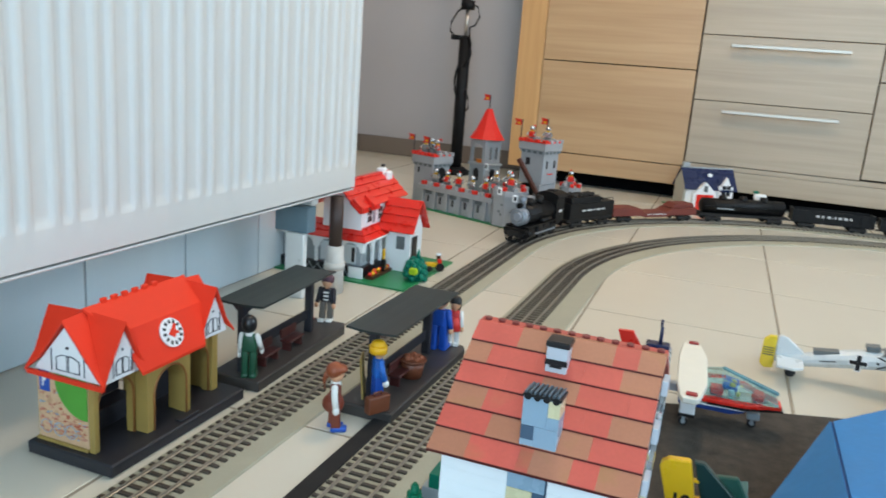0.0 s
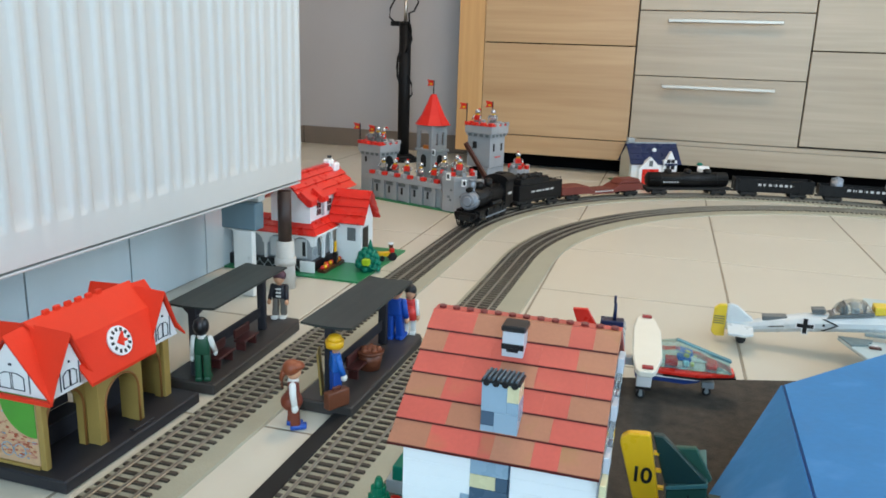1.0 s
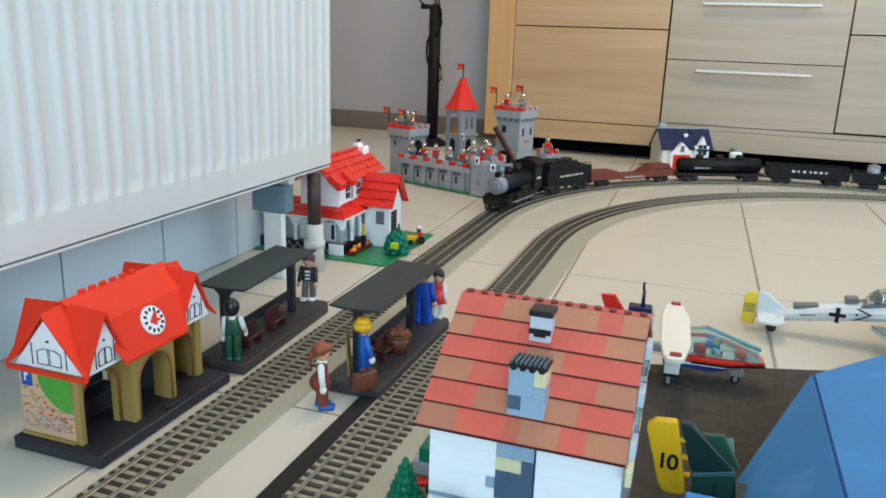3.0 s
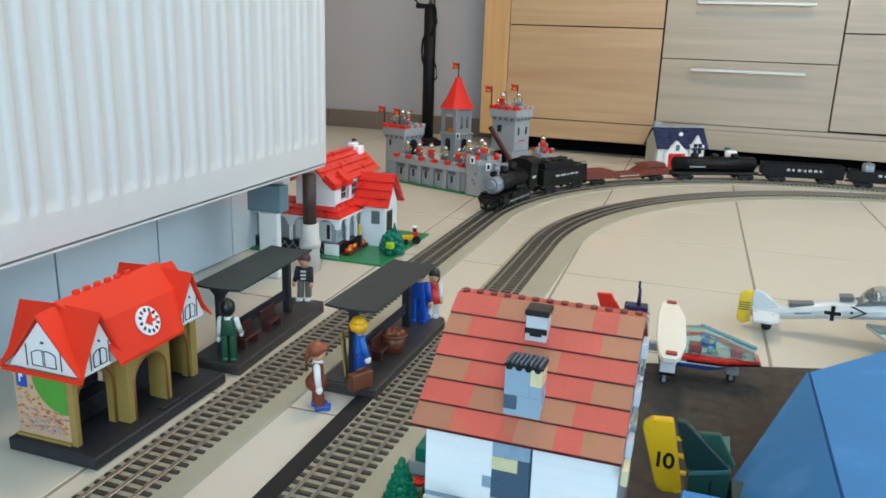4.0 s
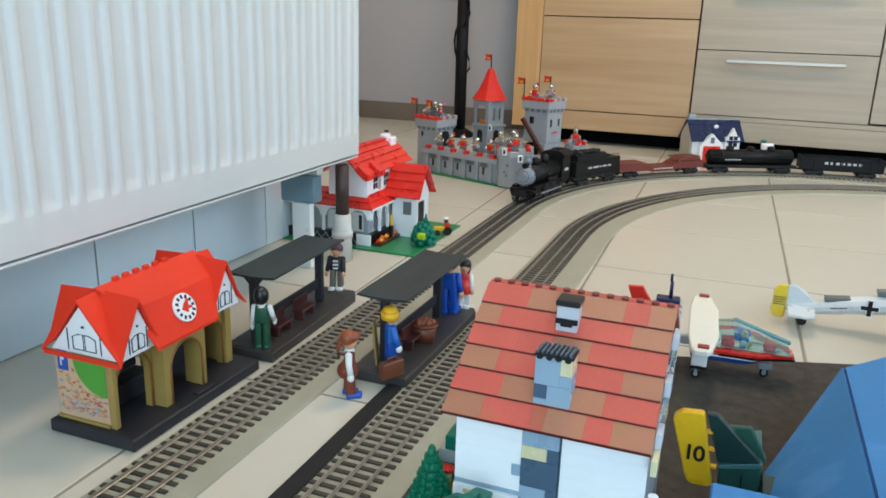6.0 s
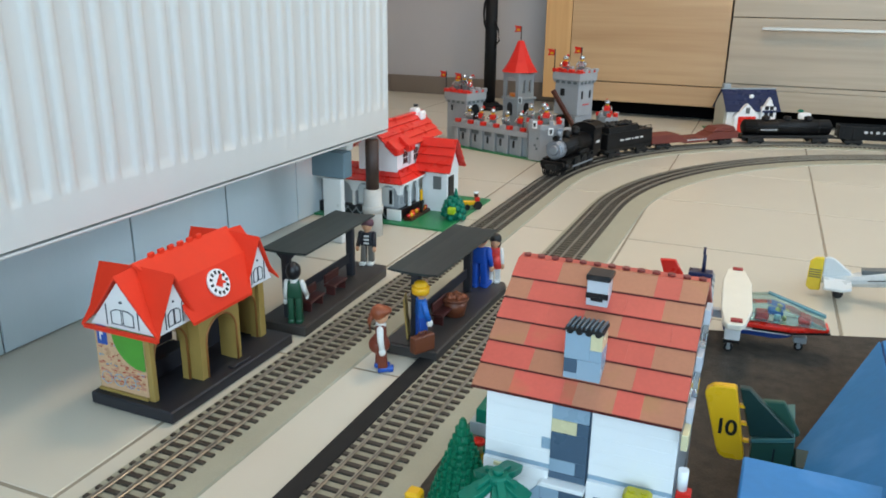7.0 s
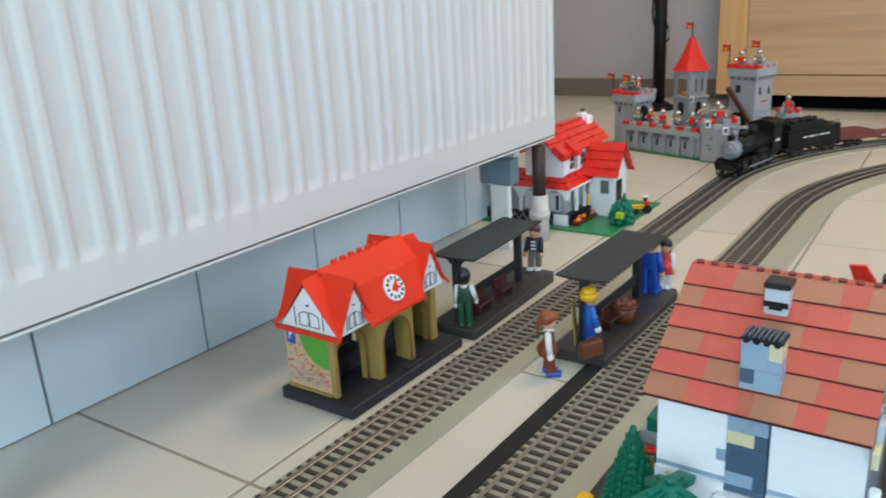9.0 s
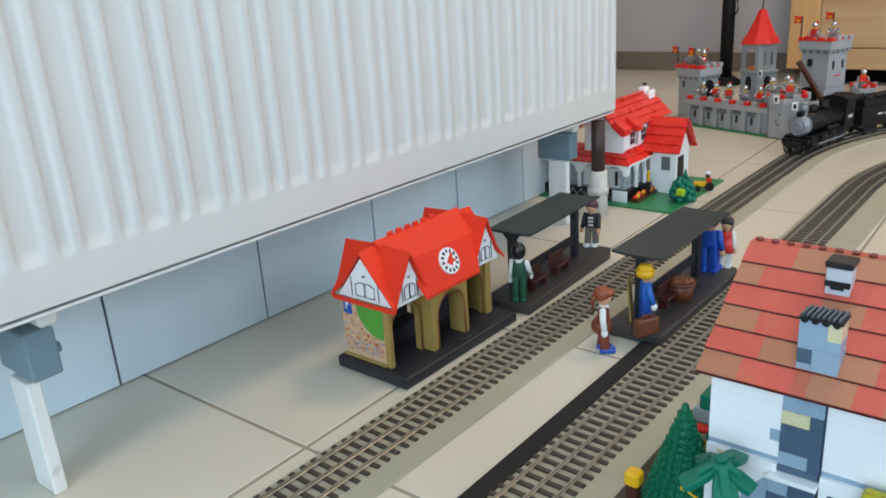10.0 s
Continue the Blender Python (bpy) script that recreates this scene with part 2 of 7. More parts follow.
M_BASE = surface("plastic_charcoal", "25252b", 0.5, var=0.12, scale=22)
M_PLAT = surface("plastic_dark_brown_grey", "3d3937", 0.42, var=0.1, scale=22)
M_ROOFB = surface("plastic_black_green", "252f2f", 0.42, var=0.1, scale=18)
M_YELL = surface("plastic_ochre", "a08548", 0.45, var=0.08, scale=25)
M_OFFW = surface("plastic_offwhite", "e9e9ea", 0.4, var=0.03, scale=30)
M_TRIM = surface("timber_line_dark", "3d4450", 0.5, var=0.1)
M_BROWN = surface("plastic_brown", "6d3a23", 0.45, var=0.1, scale=30)
M_MAROON = surface("plastic_maroon", "4b2320", 0.4, var=0.1, scale=30)
M_BLUE = surface("plastic_blue", "1c4fa8", 0.4, var=0.06, scale=30)
M_SKIN = surface("plastic_skin", "d8a27e", 0.4, var=0.03)
M_BLACK = surface("plastic_black", "17171a", 0.35, var=0.12, scale=30)
M_GREEN = surface("plastic_dark_green", "184a33", 0.35, var=0.06, scale=30)
M_LEAF = surface("brick_green", "04705a", 0.42, spec=0.3, var=0.06, scale=40)
M_GRASS = surface("baseplate_green", "25814f", 0.35, var=0.05, scale=40)
M_BWHITE = surface("brick_white", "f4f5f5", 0.22, var=0.02, scale=40)
M_BGREY = surface("brick_light_grey", "a0a7ab", 0.28, var=0.04, scale=40)
M_BLGREY = surface("brick_sand_blue", "93abbd", 0.28, var=0.04, scale=40)
M_BLGREY2 = surface("brick_very_pale_grey", "c3c8cf", 0.3, var=0.04, scale=40)
M_BDGREY = surface("brick_dark_grey", "4c6175", 0.28, var=0.04, scale=40)
M_BTAN = surface("brick_tan", "ddd2a8", 0.28, var=0.04, scale=40)
M_BYELL = surface("brick_yellow", "e8b21d", 0.28, var=0.04, scale=40)
M_TROOF = surface("brick_roof_red", "c95a4d", 0.42, var=0.12, scale=22, rand=0.06, dark="b9694c", dark_at=0.62)
M_TROOFB = surface("brick_roof_brown", "b07459", 0.42, var=0.12, scale=22, rand=0.06, dark="a87850", dark_at=0.58)
M_BDGREYN = surface("brick_stone_grey", "6a6f70", 0.3, var=0.05, scale=40)
M_DKRED2 = surface("brick_ridge_red", "7c2f2a", 0.4, var=0.05, scale=40)
M_SLATE = surface("brick_slate", "55626c", 0.35, var=0.05, scale=40)
M_ROWSHADE = surface("row_shade_red", "521a18", 0.35, var=0.05, scale=40)
M_NAVY = surface("brick_navy", "152147", 0.28, var=0.05, scale=40)
M_BROWNB = surface("brick_reddish_brown", "51291d", 0.3, var=0.06, scale=40)
M_SILVER = surface("silver_plastic", "c7c9cb", 0.2, 0.85, var=0.05)
M_SMOKE = surface("graphite_silver", "9299a3", 0.4, 0.4, var=0.1, scale=30)
M_LOCO = surface("loco_black", "0a0a0c", 0.5, var=0.2, scale=30, spec=0.3)
M_LOCOM = surface("loco_black_matt", "0f0e0e", 0.6, var=0.2, scale=40)
M_RUST = surface("car_oxide_red", "6e2f24", 0.6, var=0.15, scale=30)
M_LETTER = surface("lettering_white", "c9c9c9", 0.6, var=0.05)
M_CANOPY = glass("canopy_teal", "bfe3e6")
M_CLEAR = glass("clear_plastic", "eef4f4")
M_CLOTH = surface("blue_card", "307ebb", 0.6, var=0.12, scale=14, fine=160, bump=0.15, dark="4a8cc8", dark_at=0.58)
M_CLOTH_D = surface("blue_card_edge", "1d4c8a", 0.6, var=0.05)

# ---- room ----
ROOM = dict(x0=-1.75, x1=2.78, y0=-2.1, y1=2.93, top=2.5)


def slab(name, lo, hi, material, label, category):
    return single(name, Build().box(lo, hi), material, pose(0, 0, 0), label, category, "", "structure")


def build_room():
    r = ROOM
    floor = slab("floor", (r["x0"] - 0.1, r["y0"] - 0.1, -0.06), (r["x1"] + 0.1, r["y1"] + 0.1, -0.0007), M_GROUT, "beige square floor tiles with brown joints", "floor")
    slab("ceiling", (r["x0"] - 0.1, r["y0"] - 0.1, r["top"]), (r["x1"] + 0.1, r["y1"] + 0.1, r["top"] + 0.1), M_CEIL, "plain white ceiling", "ceiling")
    slab("wall_north", (r["x0"], r["y1"], -0.05), (r["x1"], r["y1"] + 0.1, r["top"]), M_PLASTER, "grey plastered wall behind the cupboards", "wall")
    slab("wall_alcove", (r["x0"] - 0.1, 1.24, -0.05), (r["x0"], r["y1"], r["top"]), M_PLASTER, "grey plastered alcove wall", "wall")
    slab("wall_alcove_return", (r["x0"], 1.20, -0.05), (-0.74, 1.26, r["top"]), M_PLASTER, "grey plastered wall return", "wall")
    # the wall behind the radiator, tiled
    west = slab("wall_west", (-0.86, r["y0"], -0.05), (-0.7265, 1.262, r["top"]), M_WGROUT, "wall covered with pale glazed tiles, grey joints", "wall")
    # the walls with the two windows, each built of four pieces round its opening
    e = Build()
    for lo, hi in (((r["x1"], r["y0"], -0.05), (r["x1"] + 0.12, r["y1"], 0.7)), ((r["x1"], r["y0"], 2.2), (r["x1"] + 0.12, r["y1"], r["top"])),
                   ((r["x1"], r["y0"], 0.7), (r["x1"] + 0.12, -0.1, 2.2)), ((r["x1"], 2.5, 0.7), (r["x1"] + 0.12, r["y1"], 2.2))):
        e.box(lo, hi)
    single("wall_east", e, M_PLASTER, pose(0, 0, 0), "grey plastered wall with a wide window", "wall", "", "structure")
    s = Build()
    for lo, hi in (((-0.72, r["y0"] - 0.12, -0.05), (r["x1"], r["y0"], 0.06)), ((-0.72, r["y0"] - 0.12, 2.12), (r["x1"], r["y0"], r["top"])),
                   ((1.6, r["y0"] - 0.12, 0.06), (r["x1"], r["y0"], 2.12)), ((-0.72, r["y0"] - 0.12, 0.06), (-0.2, r["y0"], 2.12))):
        s.box(lo, hi)
    single("wall_south", s, M_PLASTER, pose(0, 0, 0), "grey plastered wall with a glazed door opening", "wall", "", "structure")
    # skirting of taupe tiles along the far wall
    sk = tagged(new("baseboard"), "taupe tile skirting along the far wall", "skirting", "", "structure")
    for i in range(4):
        x = r["x0"] + 0.004 + i * 0.303
        b = Build().box((0, 0, 0), (0.3 if i < 3 else 0.12, 0.01, 0.069), bevel=0.001)
        part("skirting_tile", b, M_SKIRT, sk, at=pose(x, r["y1"] - 0.0105, 0.0005))
    return floor, west


FLOOR, WALL_WEST = build_room()


# ---- sideboard with doors and drawers ----
def build_sideboard():
    y = 2.66
    th = thing("sideboard", pose(0, y, 0), "long pale oak sideboard with drawers and steel bar handles", "sideboard")
    part("carcass", Build().box((-0.722, 0.022, 0.05), (1.9, 0.26, 0.86)), M_DARK, th, "dark carcass in the gaps")
    # Matt black panel puts the shade under the sideboard into colour.
    part("plinth", Build().box((-0.70, 0.09, 0.0), (1.88, 0.25, 0.05)), M_UNDERSHADE, th, "black recessed panel painting the shade under the sideboard")
    part("worktop", Build().box((-0.73, -0.01, 0.861), (1.91, 0.265, 0.89), bevel=0.002), M_OAKH, th)
    part("stile", Build().box((-0.725, 0, 0.05), (-0.636, 0.0215, 0.86), bevel=0.0015), M_OAKV, th, "warm upright-grained oak stile")
    part("bottom_rail", Build().box((-0.635, 0.001, 0.05), (-0.1335, 0.0215, 0.112), bevel=0.0015), M_OAKW, th)
    part("bottom_rail", Build().box((-0.1325, 0.001, 0.05), (1.9, 0.0215, 0.112), bevel=0.0015), M_OAKH, th)

    def front(name, x0, x1, z0, z1, handle=False, wood=M_OAKH):
        p = part(name, Build().box((x0 + 0.0012, 0, z0 + 0.0012), (x1 - 0.0012, 0.0215, z1 - 0.0012), bevel=0.0012), wood, th)
        if handle:
            c, z = (x0 + x1) / 2, z1 - 0.03
            h = Build().box((c - 0.168, -0.032, z - 0.006), (c + 0.168, -0.022, z + 0.006), bevel=0.002)
            for s in (-0.13, 0.13):
                h.cyl((c + s, -0.0225, z), 0.004, 0.0222, "y", 10)
            part("handle", h, M_STEEL, p, "brushed steel bar handle")

    front("door", -0.635, -0.135, 0.114, 0.418, wood=M_OAKW)
    front("door", -0.635, -0.135, 0.419, 0.859, wood=M_OAKW)
    for z0, z1 in ((0.128, 0.329), (0.329, 0.53), (0.53, 0.73), (0.73, 0.859)):
        front("drawer", -0.132, 0.382, z0, z1, z1 < 0.8)
    part("drawer_rail", Build().box((-0.132, 0.0012, 0.1135), (1.9, 0.0212, 0.127)), M_OAKH, th)
    front("door", 0.384, 0.90, 0.132, 0.42)
    front("door", 0.384, 0.90, 0.421, 0.859)
    for z0, z1 in ((0.128, 0.329), (0.329, 0.53), (0.53, 0.73), (0.73, 0.859)):
        front("drawer", 0.902, 1.41, z0, z1, z1 < 0.8)
    front("door", 1.412, 1.9, 0.132, 0.42)
    front("door", 1.412, 1.9, 0.421, 0.859)
    return th


build_sideboard()


# ---- radiator ----
def build_radiator():
    y0, y1, z0, z1, xf, xb = 0.02, 1.168, 0.1742, 0.79, -0.56, -0.665
    th = thing("radiator", pose(0, 0, 0), "white enamelled steel panel radiator with pressed upright ribs", "radiator")
    # front and back panel: softly pressed channels between flat bands at the foot and head
    pitch, first = 0.0533, 0.2755 - 4 * 0.0533

    def panel(x, sign):
        b = Build()
        line = [(y0, 0.0), (y0 + 0.003, 0.0)]
        k = 0
        while first + k * pitch + 0.036 < y1:
            c = first + k * pitch
            for u, d in ((-0.0155, 0), (-0.0138, 0.1), (-0.012, 0.5), (-0.0102, 0.9), (-0.0085, 1), (0.0055, 1), (0.0072, 0.9), (0.009, 0.5), (0.0108, 0.1), (0.0125, 0), (0.0175, 0), (0.019, 0.15), (0.0205, 0.5), (0.022, 0.85), (0.0235, 0.9), (0.0275, 0.9), (0.029, 0.85), (0.0305, 0.5), (0.032, 0.15), (0.0335, 0)):
                line.append((c + u, d))
            k += 1
        line += [(y1 - 0.002, 0.0), (y1, 0.0)]
        rows = [(z0, 0.0), (z0 + 0.0338, 0.0), (z0 + 0.0358, 0.1), (z0 + 0.0398, 0.5), (z0 + 0.0448, 0.9), (z0 + 0.0488, 1.0), (z1 - 0.045, 1.0), (z1 - 0.034, 0.1), (z1 - 0.03, 0.0), (z1, 0.0)]
        for z, q in rows:
            for y, d in line:
                b.v.append(Vector((x - sign * 0.0034 * d * q, y, z)))
        m = len(line)
        for r in range(len(rows) - 1):
            for i in range(m - 1):
                a = r * m + i
                f = [a, a + 1, a + m + 1, a + m]
                b.f.append(f if sign > 0 else f[::-1])
                b.m.append(0)
                b.s.append(True)
        back = Build().box((x - sign * 0.012 - 0.001, y0, z0), (x - sign * 0.012 + 0.001, y1, z1))
        base = len(b.v)
        b.v += back.v
        b.f += [[j + base for j in f] for f in back.f]
        b.m += back.m
        b.s += back.s
        return b

    part("front_panel", panel(xf, 1), M_RAD, th)
    part("back_panel", panel(xb, -1), M_RAD, th)
    part("bottom_rim", Build().box((xf - 0.013, y0, 0.168), (xf - 0.0008, y1, 0.1712), bevel=0.0012, seg=2).box((xb + 0.001, y0, z0 - 0.004), (xf - 0.0135, y1, z0 + 0.004)), M_RAD, th)
    part("side_cover", Build().box((xb - 0.001, y1 + 0.0005, z0 - 0.002), (xf - 0.001, y1 + 0.003, z1), bevel=0.001), M_RAD, th)
    part("side_cover", Build().box((xb - 0.001, y0 - 0.003, z0 - 0.002), (xf - 0.001, y0 - 0.0005, z1), bevel=0.001), M_RAD, th)
    part("top_grille", Build().box((xb, y0, z1 + 0.0005), (xf, y1, z1 + 0.004), bevel=0.001), M_RAD, th)
    # feet: grey clamp on a white post
    for y in (0.222, 1.075):
        f = part("foot_post", Build().box((-0.622, y - 0.0195, 0.0), (-0.588, y - 0.0075, 0.1065), bevel=0.0015), M_WHITE, th, "white painted scuffed foot post")
        c = Build().box((-0.645, y - 0.0145, 0.107), (-0.584, y + 0.0108, 0.1492), bevel=0.0015)
        c.box((-0.64, y - 0.004, 0.1494), (-0.615, y + 0.01, 0.173), bevel=0.002)
        c.cyl((-0.60, y + 0.0118, 0.124), 0.005, 0.006, "y", 8)
        part("clamp", c, M_BRKT, f, "grey-blue clamp under the radiator")
        part("clamp_block", Build().box((-0.612, y + 0.0, 0.1494), (-0.584, y + 0.018, 0.1675), bevel=0.003), M_WHITE, f)
    return th


build_radiator()

pp = thing("heating_pipe", pose(-0.567, 1.122, 0), "dark brown pipe in a grey cement collar", "pipe")
part("riser", Build().cyl((0, 0, 0.079), 0.011, 0.083, seg=18), M_PIPE, pp)
part("collar", Build().cyl((0, 0, 0), 0.0165, 0.08, seg=18, r2=0.0145).cyl((0, 0, 0.04), 0.0175, 0.012, seg=18), M_PIPEG, pp, "rough grey cement collar")


# ---- black stand behind the castle ----
def build_stand():
    th = thing("lamp_stand", pose(-0.905, 2.62, 0), "black floor stand with a wound cable and steel upper rod", "stand")
    part("base", Build().cyl((0, 0, 0), 0.05, 0.014, seg=32).cyl((0, 0, 0.014), 0.045, 0.012, seg=24, r2=0.03), M_POST, th)
    part("pole", Build().cyl((0, 0, 0.026), 0.0205, 0.44, seg=20).cyl((0, 0, 0.466), 0.02, 0.012, seg=20, r2=0.012), M_POST, th)
    part("rod", Build().cyl((0, 0, 0.478), 0.0065, 0.085, seg=12), M_STEEL, th, "bare steel rod")
    part("clip", Build().box((-0.05, -0.014, 0.462), (-0.018, 0.014, 0.478), bevel=0.003), M_POST, th)
    part("upper_pole", Build().cyl((0, 0, 0.563), 0.024, 0.03, seg=16).cyl((0, 0, 0.593), 0.012, 0.9, seg=16), M_POST, th)
    for k, (pts, r) in enumerate((([(-0.04, 0, 0.475), (-0.058, 0, 0.49), (-0.056, 0, 0.52), (-0.035, 0, 0.556), (-0.01, 0, 0.575)], 0.0032),
                                  ([(0.01, 0, 0.58), (0.036, 0, 0.575), (0.045, 0, 0.54), (0.03, 0, 0.512), (0.012, 0, 0.505), (0.018, -0.01, 0.47)], 0.0032),
                                  ([(0.018, -0.014, 0.3), (0.03, -0.012, 0.27), (0.034, -0.012, 0.235), (0.02, -0.012, 0.22)], 0.003),
                                  ([(0.016, -0.014, 0.475), (0.024, -0.010, 0.45), (0.026, -0.008, 0.42), (0.020, -0.013, 0.395), (0.010, -0.020, 0.375)], 0.0042),
                                  ([(-0.010, -0.020, 0.375), (-0.021, -0.012, 0.355), (-0.0245, -0.010, 0.325), (-0.021, -0.012, 0.295), (-0.008, -0.021, 0.27)], 0.0042))):
        part("cable_loop", Build().tube(pts, r), M_POST, th, "black cable loop")


build_stand()


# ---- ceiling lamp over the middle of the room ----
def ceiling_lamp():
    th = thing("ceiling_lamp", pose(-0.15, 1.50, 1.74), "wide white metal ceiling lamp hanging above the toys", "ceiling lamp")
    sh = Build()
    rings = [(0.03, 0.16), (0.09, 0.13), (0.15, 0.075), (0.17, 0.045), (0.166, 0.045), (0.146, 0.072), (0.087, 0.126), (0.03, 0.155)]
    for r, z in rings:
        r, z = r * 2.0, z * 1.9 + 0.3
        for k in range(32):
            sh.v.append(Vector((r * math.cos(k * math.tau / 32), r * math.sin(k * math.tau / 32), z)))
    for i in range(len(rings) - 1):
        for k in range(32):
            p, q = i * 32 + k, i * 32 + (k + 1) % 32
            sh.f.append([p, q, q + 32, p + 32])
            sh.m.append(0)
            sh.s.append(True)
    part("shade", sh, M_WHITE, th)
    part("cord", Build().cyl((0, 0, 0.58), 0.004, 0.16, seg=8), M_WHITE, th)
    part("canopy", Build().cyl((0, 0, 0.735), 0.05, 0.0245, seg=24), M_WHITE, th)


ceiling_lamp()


# ---- model railway tracks ----
class Line:
    """A track's middle line: straight along y, then a quarter circle to the right, then straight on along x."""

    def __init__(self, x, y_turn, radius, y_start=0.08, run_out=0.5, lean=0.0, lean_to=99.0):
        self.lean, self.lean_to = lean, min(lean_to, y_turn)
        self.x, self.yt, self.r, self.y0 = x, y_turn, radius, y_start
        self.arc = radius * math.pi / 2
        self.length = (y_turn - y_start) + self.arc + run_out

    def at(self, y_along):
        """Place and forward tangent at a distance along, counted so that it equals y on the straight."""
        s = y_along - self.yt
        if s < 0:
            d = min(0.0, y_along - self.lean_to)
            k = self.lean if d < 0 else 0.0
            n = math.hypot(1, k)
            return (self.x + self.lean * d, y_along), (k / n, 1 / n)
        if s < self.arc:
            a = s / self.r
            return (self.x + self.r * (1 - math.cos(a)), self.yt + self.r * math.sin(a)), (math.sin(a), math.cos(a))
        return (self.x + self.r + s - self.arc, self.yt + self.r), (1, 0)

    def path(self, step=0.025):
        n = int(self.length / step)
        out = []
        for i in range(n + 1):
            (x, y), (tx, ty) = self.at(self.y0 + self.length * i / n)
            out.append((x, y, ty, -tx))
        return out


OUTER = Line(-0.4035, 1.6, 0.83, lean=0.004)
INNER = Line(-0.2428, 1.4496, 0.8704, run_out=0.35, lean=0.0186, lean_to=0.86)
RAILS = (-0.0195, 0.0, 0.0192)
RAIL_TOP = 0.0075


def build_track(line, bed_lo, bed_hi, label):
    th = thing("railway_track", pose(0, 0, 0), label, "toy track", "model railway tracks")
    path = line.path()
    part("track_bed", Build().strip([(bed_lo, 0.0002), (bed_lo + 0.001, 0.0025), (bed_hi - 0.0015, 0.0025), (bed_hi, 0.0002)], path=path), M_BED, th, "flat grey bed mat")
    for o in RAILS:
        prof = [(o - 0.0013, 0.0042), (o - 0.0013, 0.0049), (o - 0.0004, 0.0053), (o - 0.0007, 0.0067), (o - 0.0007, RAIL_TOP), (o + 0.0007, RAIL_TOP), (o + 0.0007, 0.0067), (o + 0.0004, 0.0053), (o + 0.0013, 0.0049), (o + 0.0013, 0.0042)]
        part("rail", Build().strip(prof, path=path), M_RAIL, th, "dull nickel rail")
    sl = Build().box((-0.0292, -0.0026, 0), (0.0292, 0.0026, 0.0022), taper=(0.98, 0.8)).mesh("sleeper", M_SLEEPER)
    n = int(line.length / 0.0125)
    for i in range(n):
        (x, y), (tx, ty) = line.at(line.y0 + (i + 0.5) * 0.0125)
        part("sleeper", sl, None, th, at=pose(x, y, 0.0022, 0, 0, math.degrees(math.atan2(ty, tx)) - 90))
    return th


build_track(OUTER, -0.0325, 0.053, "three-rail toy railway track with dark sleepers on beige bed")
build_track(INNER, -0.0362, 0.068, "three-rail toy railway track with dark sleepers on grey bed")
single("rubber_strip", Build().box((-0.0098, -0.32, 0.0004), (0.0098, 0.318, 0.004), bevel=0.001), M_STRIP, pose(-0.2885, 0.41, 0, 0, 0, -0.15), "narrow black rubber strip beside the track", "strip")

# dark felt under the toys in the foreground
b = Build().prism([(-0.1955, -0.25), (-0.1955, 0.881), (-0.004, 0.942), (0.182, 1.004), (0.62, 1.15), (0.62, -0.25)], 0.0003, 0.0032, "z")
single("felt_mat", b, M_MAT, pose(0, 0, 0), "dark brown felt mat on the tiled floor", "mat")


